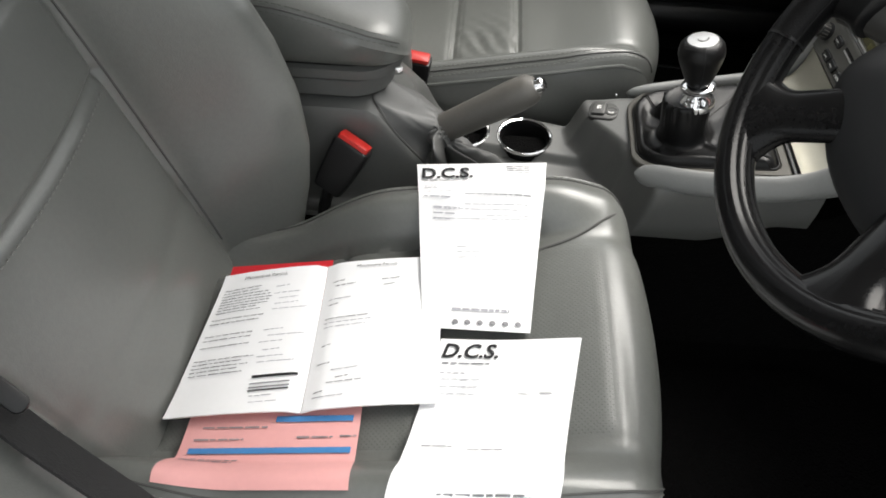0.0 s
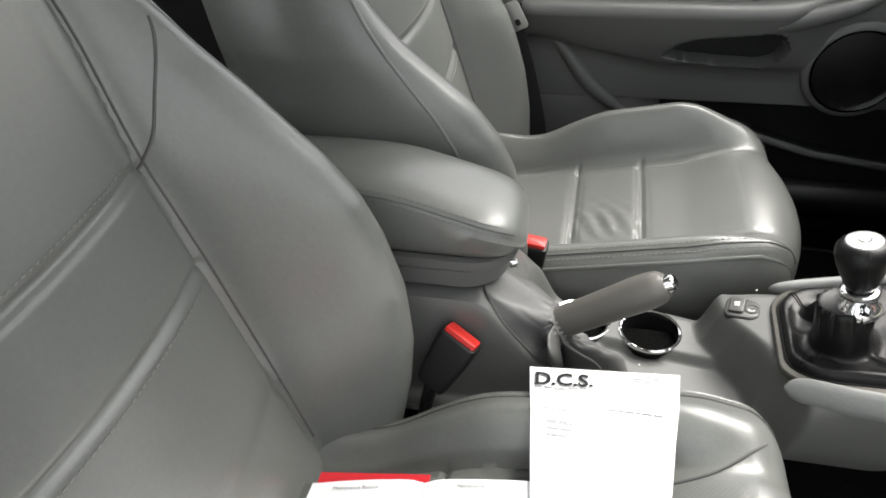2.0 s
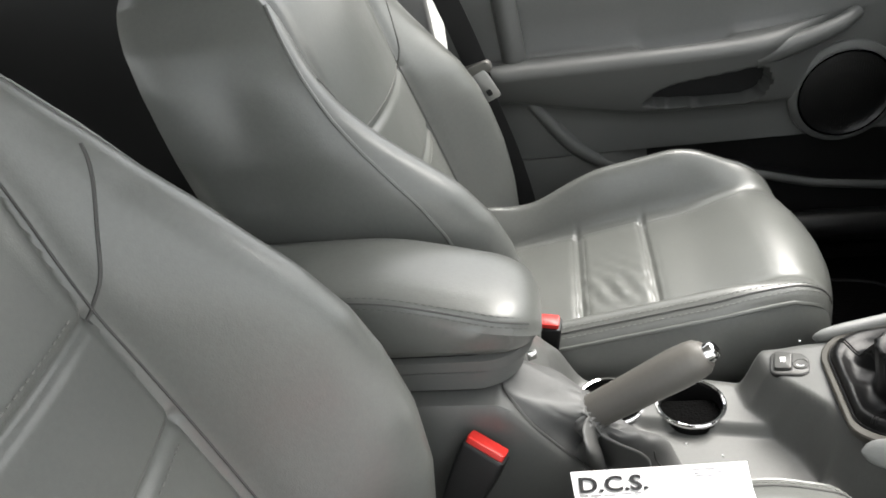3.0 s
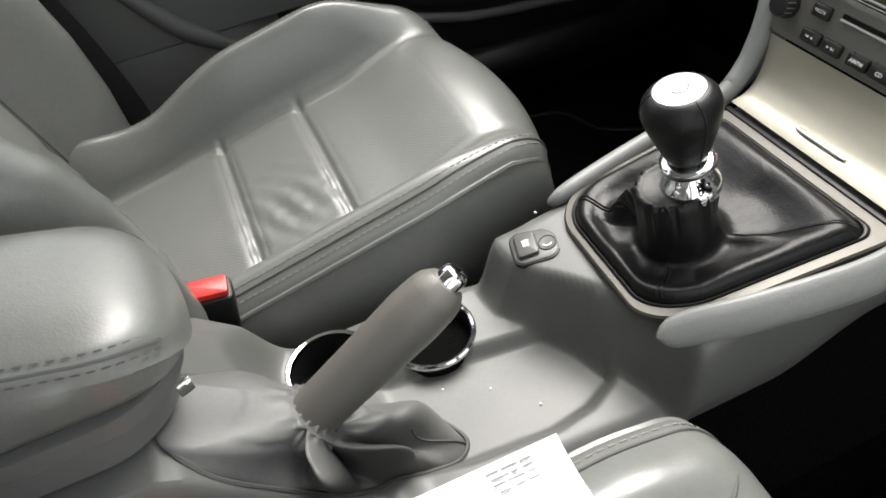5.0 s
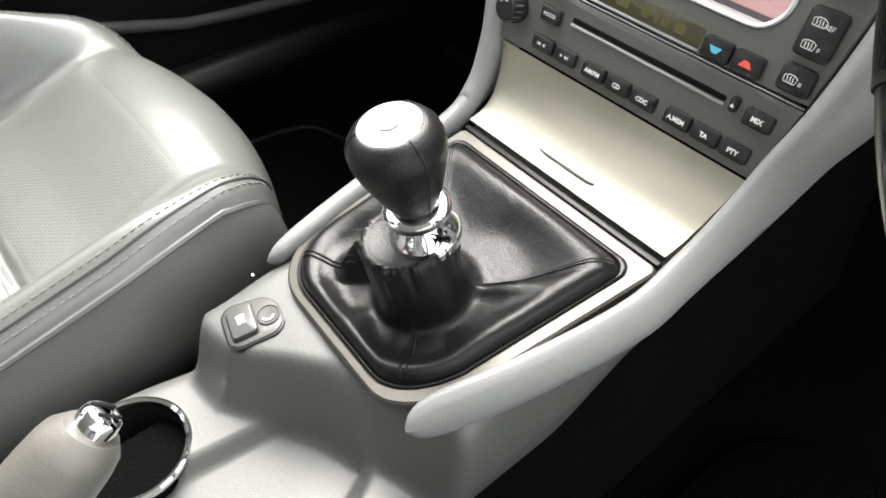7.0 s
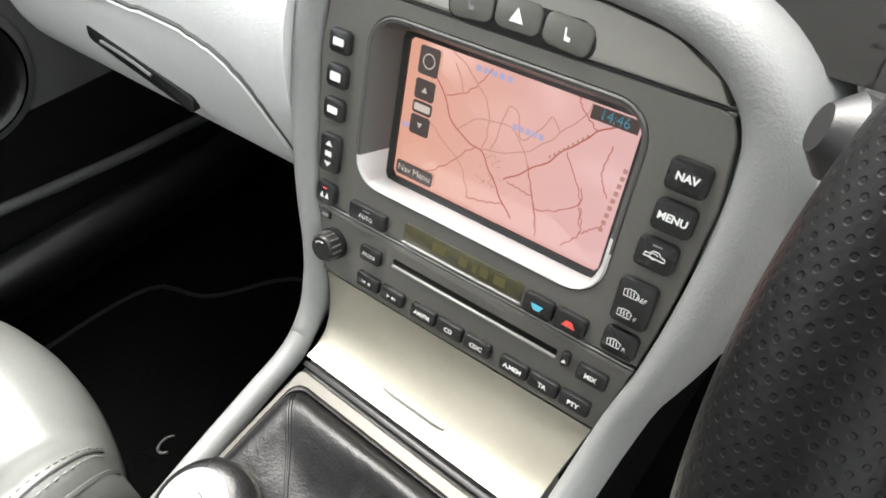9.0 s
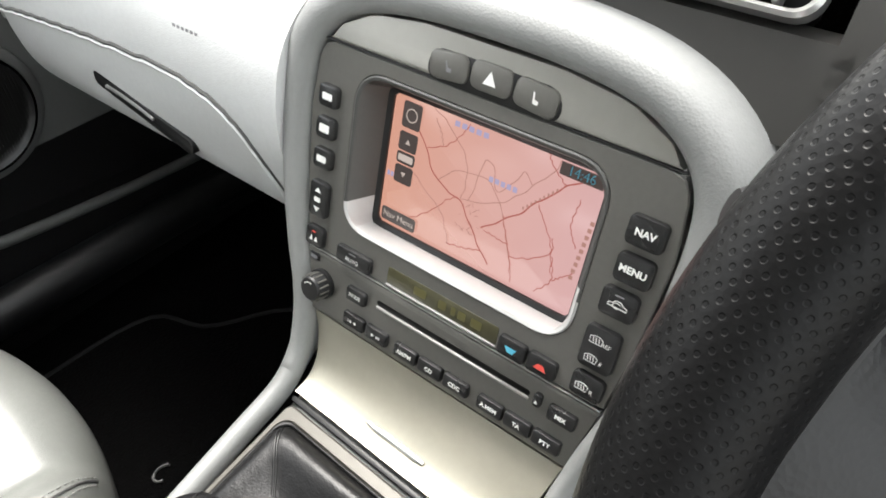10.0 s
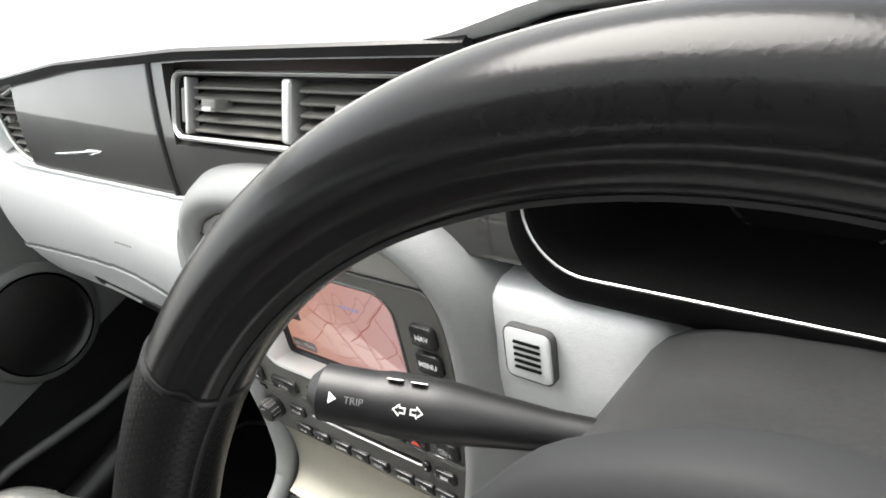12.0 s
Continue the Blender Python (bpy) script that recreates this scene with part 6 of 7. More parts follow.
# ---- steering wheel, stalk and column ----
def wheel_axes(at, tilt, yaw):
    t, y = radians(tilt), radians(yaw)
    return axes(at, (-math.sin(y), -math.cos(y), 0), (math.sin(t) * math.cos(y), -math.sin(t) * math.sin(y), math.cos(t)))


WC, WR = Vector((0.4748, -0.3523, 0.6246)), 0.1663
WHEEL = wheel_axes(WC, 36.6, -2.6)
COLUMN = wheel_axes((0.4807, -0.3587, 0.6108), 31.8, -5.7)


def steering_wheel():
    root = thing("steering_wheel", WC, "black leather steering wheel with perforated grips and silver spokes", "steering wheel")

    def rim_point(a, inward=0.0, h=0.0):
        r = WR - inward
        return WHEEL @ Vector((r * math.cos(radians(a)) , r * math.sin(radians(a)), h))

    def arc(a0, a1, r, material_, name, n, bump=False, label=""):
        pts = [rim_point(a) for a in np.linspace(a0, a1, n)]
        rr = [r] * n
        nrm = WHEEL.to_3x3() @ Vector((0, 0, 1))
        bm = tube(pts, rr, 40, up=nrm, flat=1.08, uv=True)
        # shallow groove along the face, on the side of the hub
        back = WHEEL.inverted()
        for v in bm.verts:
            q = back @ v.co
            d = math.hypot(q.x, q.y)
            mid = WR
            phi = math.degrees(math.atan2(mid - d, q.z))
            k = 1 - 0.11 * bump1(phi, 38, 9) if d > 0.1 else 1.0
            c = Vector((q.x / d * mid, q.y / d * mid, 0))
            if name != "grip":
                v.co = WHEEL @ (c + (q - c) * k)
        return part(name, bm, material_, root, label)

    arc(35, 145, 0.0143, RIMLEATHER, "rim_top", 60, label="smooth black leather top")
    arc(145, 211, 0.0148, BLACKPERF, "grip", 60, label="perforated black leather grip")
    arc(211, 329, 0.0143, RIMLEATHER, "rim_bottom", 40)
    arc(329, 395, 0.0148, BLACKPERF, "grip", 60, label="perforated black leather grip")
    for a in (35, 145, 211, 329):
        arc(a - 0.35, a + 0.35, 0.0149, BLACKPLASTIC, "joint_ring", 3)
    # inner seam of the rim
    pts = [rim_point(a, 0.0143, 0.003) for a in np.linspace(0, 360, 120, endpoint=False)]
    part("rim_seam", tube(pts, 0.0009, 5, closed=True), BLACKPLASTIC, root)
    def blend(f):
        """From the hub's own axes at 0 to the rim's at 1."""
        return COLUMN * (1 - f) + WHEEL * f

    # hub pad
    out = spline([(0.115, 0.012), (0.105, 0.030), (0.078, 0.062), (0.052, 0.080), (0.0, 0.092), (-0.052, 0.080), (-0.078, 0.062), (-0.105, 0.030), (-0.115, 0.012), (-0.113, -0.03), (-0.098, -0.066), (-0.055, -0.092), (0.0, -0.100), (0.055, -0.092), (0.098, -0.066), (0.113, -0.03)], 64, True)
    secs = []
    for ins, h in ((0.006, -0.025), (0.0, -0.012), (0.0, 0.0), (0.003, 0.006), (0.010, 0.011), (0.022, 0.016), (0.04, 0.020), (0.058, 0.022), (0.075, 0.023)):
        secs.append([COLUMN @ Vector((x * (1 - ins / 0.085), 0.02 + (y - 0.02) * (1 - ins / 0.085), h - 0.044 + 0.036 * step(0.03, -0.06, y))) for x, y in out])
    part("hub_pad", rings(secs), GREYHUB, root, "dark grey padded hub", sharp=60)
    # spokes: two at the sides with switches, one double below
    for s in (-1, 1):
        secs = []
        for f in np.linspace(0, 1, 14):
            u = 0.085 + f * (WR - 0.02 - 0.085)
            half = 0.036 - 0.004 * math.sin(f * math.pi)
            v = 0.016 - 0.032 * f
            h = -0.046 + 0.028 * f
            ring = []
            for k in range(16):
                a = 2 * math.pi * k / 16
                ring.append(blend(f) @ Vector((s * u, v + half * math.copysign(abs(math.sin(a)) ** 0.6, math.sin(a)), h + 0.012 * math.copysign(abs(math.cos(a)) ** 0.8, math.cos(a)))))
            secs.append(ring)
        spoke = part("spoke", rings(secs), SPOKE, root, "satin dark silver spoke", sharp=60)
        heel = []
        for f in np.linspace(0, 1, 16):
            u = WR - 0.036 + f * 0.034
            half = (0.036 + 0.036 * f**2.4) * (0.985 if f == 0 else 1.0)
            heel.append([blend(0.5 + 0.5 * f) @ Vector((s * u, -0.006 + 0.002 * f + half * math.copysign(abs(math.sin(2 * math.pi * k / 32)) ** 0.8, math.sin(2 * math.pi * k / 32)), -0.0185 + 0.0175 * f + (0.0168 - 0.0045 * f) * math.cos(2 * math.pi * k / 32))) for k in range(32)])
        part("thumb_rest", rings(heel), BLACKLEATHER, root, "black leather thumb rest", sharp=70)
        for du, dv in ((0.116, 0.006), (0.100, 0.014)):
            m = blend(0.5) @ Matrix.Translation((s * du, dv, -0.0185))
            key = part("spoke_button", lathe([(0.0054, -0.004), (0.0054, -0.0004), (0.0046, 0.0008), (0.0006, 0.0012)], m, 24), BLACKPLASTIC, spoke, "black switch with a bright edge")
            part("button_edge", lathe([(0.0062, -0.004), (0.0062, -0.0006), (0.0055, -0.0002)], m, 24, (False, False)), DARKPANEL, key)
            shape([(-0.0018, 0.0092), (0.002, 0.0084), (0.0022, 0.0098), (-0.001, 0.0114)], m, WHITEPRINT, spoke, "symbol", 0.0005)
        # broad lower spoke, flaring into the rim
        lower = []
        for f in np.linspace(0, 1, 18):
            a0 = Vector((s * 0.050, -0.066, -0.022))
            a1 = Vector((s * (WR - 0.006) * math.cos(radians(-55)), (WR - 0.006) * math.sin(radians(-55)), 0.0))
            c = a0.lerp(a1, f)
            across = Vector((s * math.sin(radians(55)), math.cos(radians(55)), 0))
            wide = 0.020 + 0.030 * max(0.0, f - 0.55) ** 2 / 0.2025 + 0.003 * (1 - f)
            thick = 0.0085 + 0.003 * f
            lower.append([WHEEL @ (c + across * (wide * math.copysign(abs(math.cos(t)) ** 0.8, math.cos(t))) + Vector((0, 0, thick * math.sin(t) - 0.07 * max(0.0, abs(math.cos(t)) - 0.5) ** 2 * max(0.0, f - 0.6)))) for t in np.linspace(0, 2 * math.pi, 28, endpoint=False)])
        part("lower_spoke", rings(lower), RIMLEATHER, root, "black leather-covered lower spoke", sharp=70)


GREYHUB = material("dark_grey_hub_vinyl", (0.024, 0.0246, 0.026), 0.55, vary=0.06, grain=0.03, grain_size=0.0008, specular=0.14)
SPOKE = brushed("dark_silver_spoke", (0.062, 0.06, 0.057), 0.36, 0.5)
steering_wheel()


def column():
    root = thing("steering_column", (0.62, -0.372, 0.5), "dark grey steering column shroud with an indicator stalk", "steering column")
    axis = (COLUMN.to_3x3() @ Vector((0, 0, -1))).normalized()
    secs = []
    for f in np.linspace(0, 1, 12):
        d = 0.085 + 0.13 * f
        c = COLUMN.translation + axis * d + COLUMN.to_3x3() @ Vector((0, 0.008, 0))
        ring = []
        for k in range(28):
            a = 2 * math.pi * k / 28
            w, h = 0.088 + 0.006 * f, (0.054 if math.sin(a) > 0 else 0.065) - 0.004 * f
            r3 = COLUMN.to_3x3()
            ring.append(c + r3 @ Vector((w * math.copysign(abs(math.cos(a)) ** 0.7, math.cos(a)), h * math.copysign(abs(math.sin(a)) ** 0.7, math.sin(a)), 0)))
        secs.append(ring)
    part("shroud", rings(secs), SHROUD, root, "dark grey grained shroud", sharp=60)
    base, tip = Vector((0.597, -0.263, 0.575)), Vector((0.561, -0.161, 0.609))
    d = (tip - base)
    p = [base + d * f for f in np.linspace(-0.15, 1, 24)]
    r = [np.interp(f, (-0.15, 0.1, 0.35, 0.5, 0.7, 0.74, 0.95, 0.985, 1.0), (0.0075, 0.0085, 0.0115, 0.0135, 0.0135, 0.0125, 0.0125, 0.011, 0.007)) for f in np.linspace(-0.15, 1, 24)]
    stalk = part("indicator_stalk", tube(p, r, 20, up=(0, 0, 1), flat=0.92), BLACKPLASTIC, root, "black indicator stalk with white symbols")
    face = Vector((-0.55, -0.25, 0.8))
    face = (face - d.normalized() * face.dot(d.normalized())).normalized()
    right = -d.normalized()
    for f, kind in ((0.60, "lamp"), (0.80, "trip")):
        m = axes(base + d * f + face * 0.0133, right, face.cross(right))
        if kind == "lamp":
            for k, s in ((-0.0034, -1), (0.0034, 1)):
                stroke([(k - 0.0022 * s, -0.001), (k, -0.001), (k, -0.0022), (k + 0.0026 * s, 0.0), (k, 0.0022), (k, 0.001), (k - 0.0022 * s, 0.001)], 0.0008, m, WHITEPRINT, stalk, "arrow_symbol", 0.0008, True)
            up = axes(base + d * 0.62 + (face * 0.55 + face.cross(right) * 0.83).normalized() * 0.0137, right, (face.cross(right)).cross(right) * -1)
            for k in (-0.006, 0.004):
                shape([(k + x, y) for x, y in rounded(0.007, 0.0042, 0.0015)], up, WHITEPRINT, stalk, "lamp_symbol", 0.0006)
        else:
            letters("TRIP", 0.0042, m @ Matrix.Translation((0.0, 0, 0.0006)), GAUGEPRINT, stalk)
            shape([(-0.011, -0.0025), (-0.011, 0.0025), (-0.0075, 0)][::-1], m, WHITEPRINT, stalk, "arrow_symbol", -0.0002)


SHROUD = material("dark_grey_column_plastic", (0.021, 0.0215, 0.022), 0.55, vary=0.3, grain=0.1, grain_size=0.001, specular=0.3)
column()


# ---- passenger door ----
def passenger_door():
    root = thing("passenger_door", (0.3, 0.7, 0.0), "grey door lining with armrest, map pocket and round speaker", "car door")
    Y0 = 0.668

    def pocket_rim(x):
        return float(np.interp(x, (0.29, 0.43, 0.50, 0.56, 0.64, 0.74, 0.98), (0.205, 0.187, 0.166, 0.149, 0.138, 0.127, 0.110)))

    def strip(name, rows, material_, label="", sharp=60):
        secs = [[(x, y, z) for y, z in prof] for x, prof in rows]
        return part(name, rings(secs), material_, root, label, sharp=sharp)

    # upper lining and armrest in one loft, with the hollow of the pull and the switch recess sunk into it
    def hollow_top(x):
        return float(np.interp(x, (0.262, 0.27, 0.29, 0.32, 0.38, 0.445, 0.460, 0.470), (0.340, 0.350, 0.367, 0.378, 0.385, 0.392, 0.384, 0.36)))

    def hollow_low(x):
        return float(np.interp(x, (0.262, 0.28, 0.31, 0.38, 0.43, 0.455, 0.470), (0.340, 0.333, 0.328, 0.322, 0.321, 0.331, 0.36)))

    def hollow(x, z):
        return step(0.0, 0.006, min(z - hollow_low(x), hollow_top(x) - z))

    rows = []
    for x in np.linspace(-0.06, 0.98, 210):
        arm = step(-0.06, 0.03, x) * (1 - step(0.44, 0.58, x))
        rise = 0.02 * step(0.35, 0.7, x)
        top = 0.635 - 0.03 * step(0.6, 1.0, x)
        foot = float(np.interp(x, (0.05, 0.12, 0.26, 0.6), (0.362, 0.346, 0.318, 0.312)))
        face = [(0.0, 0.245), (0.0, foot - 0.03), (-0.002, foot - 0.006), (-0.010, foot)]
        face += [(-0.014 - 0.042 * f**0.75, foot + (0.418 - foot) * f) for f in np.linspace(0.06, 1, 30)]
        face += [(-0.055, 0.426), (-0.050, 0.433), (-0.042, 0.437)] + [(y, 0.4375 - 0.10 * y * 0.4) for y in np.linspace(-0.036, -0.006, 12)] + [(-0.002, 0.444), (0.002, 0.452)]
        prof = [(0.74, 0.24)]
        for y, z in face:
            yy, zz = Y0 + (y * arm if y < 0 else y), z + rise * step(0.36, 0.42, z)
            if 0.30 < z < 0.419:
                yy += 0.048 * hollow(x, z)
            elif z > 0.434 and y < 0:
                zz -= 0.010 * step(0.252, 0.268, x) * (1 - step(0.398, 0.412, x)) * step(-0.034, -0.028, y - 0.01 * step(0.35, 0.41, x)) * arm
            prof.append((yy, zz))
        rows.append((x, prof + [(Y0 + 0.004, 0.5), (Y0 + 0.01, top - 0.02), (Y0 + 0.022, top), (0.74, top)]))
    strip("upper_lining", rows, DOORGREY, "grey padded lining with armrest and a hollow pull")
    # dark sheet at the bottom of the hollow, its colour standing in for shade
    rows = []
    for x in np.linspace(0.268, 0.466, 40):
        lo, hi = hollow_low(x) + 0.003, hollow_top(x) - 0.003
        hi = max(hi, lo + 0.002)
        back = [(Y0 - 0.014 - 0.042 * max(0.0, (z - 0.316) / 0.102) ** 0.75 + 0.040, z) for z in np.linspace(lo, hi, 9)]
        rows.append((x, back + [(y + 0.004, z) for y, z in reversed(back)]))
    strip("pull_shade", rows, SHROUD, "dark sheet in the door pull standing in for its shade")
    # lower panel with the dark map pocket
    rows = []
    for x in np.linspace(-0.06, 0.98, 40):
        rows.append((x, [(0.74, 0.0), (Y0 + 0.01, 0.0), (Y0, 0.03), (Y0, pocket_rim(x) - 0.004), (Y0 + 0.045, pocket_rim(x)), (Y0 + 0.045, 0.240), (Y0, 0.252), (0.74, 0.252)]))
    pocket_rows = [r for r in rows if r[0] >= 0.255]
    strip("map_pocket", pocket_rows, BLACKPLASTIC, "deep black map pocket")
    rows = []
    for x in np.linspace(-0.06, 0.275, 20):
        e = 0.02 * step(0.2, 0.275, x)
        rows.append((x, [(0.74, 0.0), (Y0 + e, 0.0), (Y0 - 0.004 + e, 0.06), (Y0 - 0.006 + e, 0.16), (Y0 + e, 0.243), (0.74, 0.243)]))
    strip("lower_lining", rows, PLASTIC)
    curve = [(x, Y0 + 0.004, z) for x, z in spline([(0.035, 0.366), (0.062, 0.362), (0.094, 0.327), (0.120, 0.292), (0.148, 0.259), (0.180, 0.233), (0.211, 0.213), (0.250, 0.195)], 24)]
    part("lining_ridge", tube(curve, [0.006 + 0.009 * math.sin(math.pi * k / 23) for k in range(24)], 14), DOORGREY, root)
    part("door_edge", tube(spline([(0.049, 0.668, 0.395), (0.053, 0.662, 0.44), (0.046, 0.668, 0.52), (0.039, 0.676, 0.60)], 16), 0.021, 14), DOORGREY, root)
    lip = [(x, Y0 - 0.003, pocket_rim(x)) for x in np.linspace(0.29, 0.96, 40)]
    part("pocket_lip", tube(lip, 0.008, 10), DOORGREY, root, "grey rim of the map pocket")
    # speaker
    sp = axes((0.592, Y0 - 0.006, 0.318), (1, 0, 0), (0, 0, 1)) @ Matrix.Scale(1.06, 4)
    ring = part("speaker_ring", lathe([(0.084, -0.01), (0.082, 0.001), (0.077, 0.005), (0.0725, 0.006), (0.07, 0.004), (0.069, 0.0)], sp, 56, (False, False)), DOORGREY, root, "raised grey speaker surround")
    part("bright_ring", lathe([(0.0712, 0.004), (0.0706, 0.0088), (0.0676, 0.0088), (0.0668, 0.003)], sp, 56, (False, False)), CHROME, ring, "thin bright speaker ring")
    part("speaker_cloth", lathe([(0.0685, 0.003), (0.05, 0.006), (0.025, 0.0075), (0.0006, 0.008)], sp, 48, (False, True)), SPEAKER, ring, "black speaker mesh")
    hp = axes((0.634, Y0 + 0.0, 0.540), (1, 0, 0), (0, 0, 1))
    hr = part("handle_cup", lathe([(0.05, -0.004), (0.048, 0.004), (0.043, 0.006), (0.04, 0.001), (0.03, -0.004), (0.0006, -0.006)], hp, 40, (False, True)), DOORGREY, root, "round hollow of the door handle")
    part("door_handle", tube(spline([hp @ Vector((-0.03, -0.012, 0.006)), hp @ Vector((0.0, -0.004, 0.014)), hp @ Vector((0.032, 0.006, 0.008))], 12), 0.006, 8), SILVER, hr, "silver door handle")
    grab = spline([(0.44, 0.636, 0.405), (0.50, 0.636, 0.42), (0.56, 0.642, 0.438), (0.595, 0.66, 0.452)], 16)
    part("grab_end", tube(grab, [0.02 - 0.0006 * k for k in range(16)], 12), DOORGREY, root)


SPEAKER = perforated("black_speaker_mesh", (0.0025, 0.0025, 0.0025), 0.4, 0.0028, depth=0.5)
passenger_door()

# footwell mat with its fixing eyes
mat_out = spline([(0.26, 0.15), (0.42, 0.145), (0.62, 0.15), (0.78, 0.16), (0.82, 0.25), (0.8, 0.42), (0.70, 0.50), (0.66, 0.58), (0.5, 0.60), (0.3, 0.6)], 60, True)
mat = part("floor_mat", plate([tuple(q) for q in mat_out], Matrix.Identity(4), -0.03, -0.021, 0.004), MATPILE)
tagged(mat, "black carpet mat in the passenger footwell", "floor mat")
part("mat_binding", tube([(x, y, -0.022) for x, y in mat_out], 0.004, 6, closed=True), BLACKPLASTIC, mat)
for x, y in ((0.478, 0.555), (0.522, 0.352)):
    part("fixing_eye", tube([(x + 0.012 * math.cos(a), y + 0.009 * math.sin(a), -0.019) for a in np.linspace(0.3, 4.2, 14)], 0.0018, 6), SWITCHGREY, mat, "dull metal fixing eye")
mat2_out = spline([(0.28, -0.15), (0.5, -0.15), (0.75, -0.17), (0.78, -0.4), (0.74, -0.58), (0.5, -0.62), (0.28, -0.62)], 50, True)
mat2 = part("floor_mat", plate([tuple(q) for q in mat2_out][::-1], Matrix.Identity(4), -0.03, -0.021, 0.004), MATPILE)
tagged(mat2, "black carpet mat in the driver's footwell", "floor mat")
part("fixing_eye", lathe([(0.012, 0.0), (0.012, 0.002), (0.009, 0.003), (0.007, 0.002)], Matrix.Translation((0.46, -0.46, -0.021)), 20, (False, False)), BLACKPLASTIC, mat2)
step_ridge = tube([(0.35, 0.645, 0.075), (0.9, 0.645, 0.06)], 0.03, 12)
tagged(part("sill_trim", step_ridge, BLACKPLASTIC), "rounded black sill trim in the passenger footwell", "trim", kind="structure")


# ---- papers on the driver's seat ----
def seat_height(x, y):
    a, k = abs(y - DY), min(max(x - DX, -0.06), 0.44)
    return 0.168 + 0.2 * k + 0.03 * step(0.09, 0.185, a) + 0.01 * step(0.3, 0.4, k) * (1 - step(0.1, 0.16, a)) + DZ - 0.25 * max(0.0, a - 0.19)


def sheet(name, corners, material_, label, category, lift, thick=0.0006, n=44, curl=0.0, smooth=0.035, heights=None):
    """A sheet draped on the cushion; corners in plan: top left, top right, bottom right, bottom left."""
    tl, tr, br, bl = [np.array(c, float) for c in corners]
    rise = [0.0]

    def at(u, v):
        q = (tl * (1 - u) + tr * u) * (1 - v) + (bl * (1 - u) + br * u) * v
        z = np.mean([seat_height(q[0] + a, q[1] + b) for a in (-smooth, 0, smooth) for b in (-smooth, 0, smooth)])
        z = max(z, seat_height(q[0], q[1])) + lift + curl * (2 * abs(u - 0.5)) ** 3
        if heights:
            a, b, c, d = heights
            z = (a * (1 - u) + b * u) * (1 - v) + (d * (1 - u) + c * u) * v + rise[0] * math.sin(math.pi * min(1.0, v * 1.25)) + 0.002
            z = max(z, np.mean([max(z, cushion_top(q[0] + a - DX, q[1] + b - DY) + DZ + 0.003) if abs(q[1] + b - DY) < 0.18 else z for a in (-0.012, 0, 0.012) for b in (-0.016, -0.008, 0, 0.008, 0.016)]))
            if abs(q[1] - DY) < 0.194:
                z = max(z, cushion_top(q[0] - DX, q[1] - DY) + DZ + 0.0022)
        elif abs(q[1] - DY) < 0.17:
            z = max(z, cushion_top(min(max(q[0] - DX, -0.06), 0.42), q[1] - DY) + DZ + 0.0025)
        return Vector((q[0], q[1], z))

    if heights:
        need = []
        for u in np.linspace(0, 1, 9):
            for v in np.linspace(0.1, 0.75, 14):
                p = at(u, v)
                if abs(p.y - DY) < 0.18:
                    need.append((cushion_top(p.x - DX, p.y - DY) + DZ + 0.002 - p.z) / math.sin(math.pi * v * 1.25))
        rise[0] = min(0.026, max(0.004, max(need) + 0.001))
    top = [[at(i / n, j / n) for i in range(n + 1)] for j in range(n + 1)]
    bm = bmesh.new()
    a = [[bm.verts.new(p) for p in r] for r in top]
    b = [[bm.verts.new(p - Vector((0, 0, thick))) for p in r] for r in top]
    for j in range(n):
        for i in range(n):
            bm.faces.new((a[j][i], a[j][i + 1], a[j + 1][i + 1], a[j + 1][i]))
            bm.faces.new((b[j][i], b[j + 1][i], b[j + 1][i + 1], b[j][i + 1]))
    for k in range(n):
        for p, q, r, s in ((a[0][k], a[0][k + 1], b[0][k], b[0][k + 1]), (a[n][k], a[n][k + 1], b[n][k], b[n][k + 1]), (a[k][0], a[k + 1][0], b[k][0], b[k + 1][0]), (a[k][n], a[k + 1][n], b[k][n], b[k + 1][n])):
            bm.faces.new((p, q, s, r))
    ob = part(name, bm, material_, sharp=60)
    tagged(ob, label, category, "papers on the seat")
    return ob, at


def line_on(at, u0, u1, v, h, material_, parent, name="print_line", lift=0.0014, slope=0.0, words=True):
    """A line of print too small to read: a row of word-long bars, or one unbroken bar."""
    bm = bmesh.new()
    u = u0
    while u < u1 - 0.004:
        end = min(u1, u + rnd.uniform(0.025, 0.09)) if words else u1
        n = max(2, int((end - u) * 44))
        tall = h * (rnd.uniform(0.3, 0.42) if words else 0.38)
        rows = []
        for k in range(n + 1):
            w = u + (end - u) * k / n
            c = v + slope * (w - u0) / (u1 - u0)
            rows.append((bm.verts.new(at(w, c - tall) + Vector((0, 0, lift))), bm.verts.new(at(w, c + tall) + Vector((0, 0, lift)))))
        for (p, q), (r, t) in zip(rows, rows[1:]):
            bm.faces.new((p, q, t, r))
        u = end + rnd.uniform(0.008, 0.016)
    return part(name, bm, material_, parent)


def words_on(at, u, v, text, size, parent, aspect=1.0, bold=0.0, lean=0.0):
    """Lettering laid on a sheet, starting at (u, v)."""
    wide, tall = (at(1, v) - at(0, v)).length, (at(u, v + 0.1) - at(u, v)).length * 10
    ob = letters(text, size, Matrix.Identity(4), INK, parent, bold=bold, align="LEFT", spacing=1.0, lean=lean)
    for p in ob.data.vertices:
        p.co = at(u + p.co.x / wide, v - p.co.y / tall) + Vector((0, 0, 0.0016))
    return ob


PAGE1 = [(0.116, -0.119), (0.259, -0.138), (0.242, -0.346), (0.141, -0.333)]
PAGE2 = [(0.160, -0.3445), (0.287, -0.3555), (0.2565, -0.530), (0.122, -0.532)]
rnd = random.Random(3)

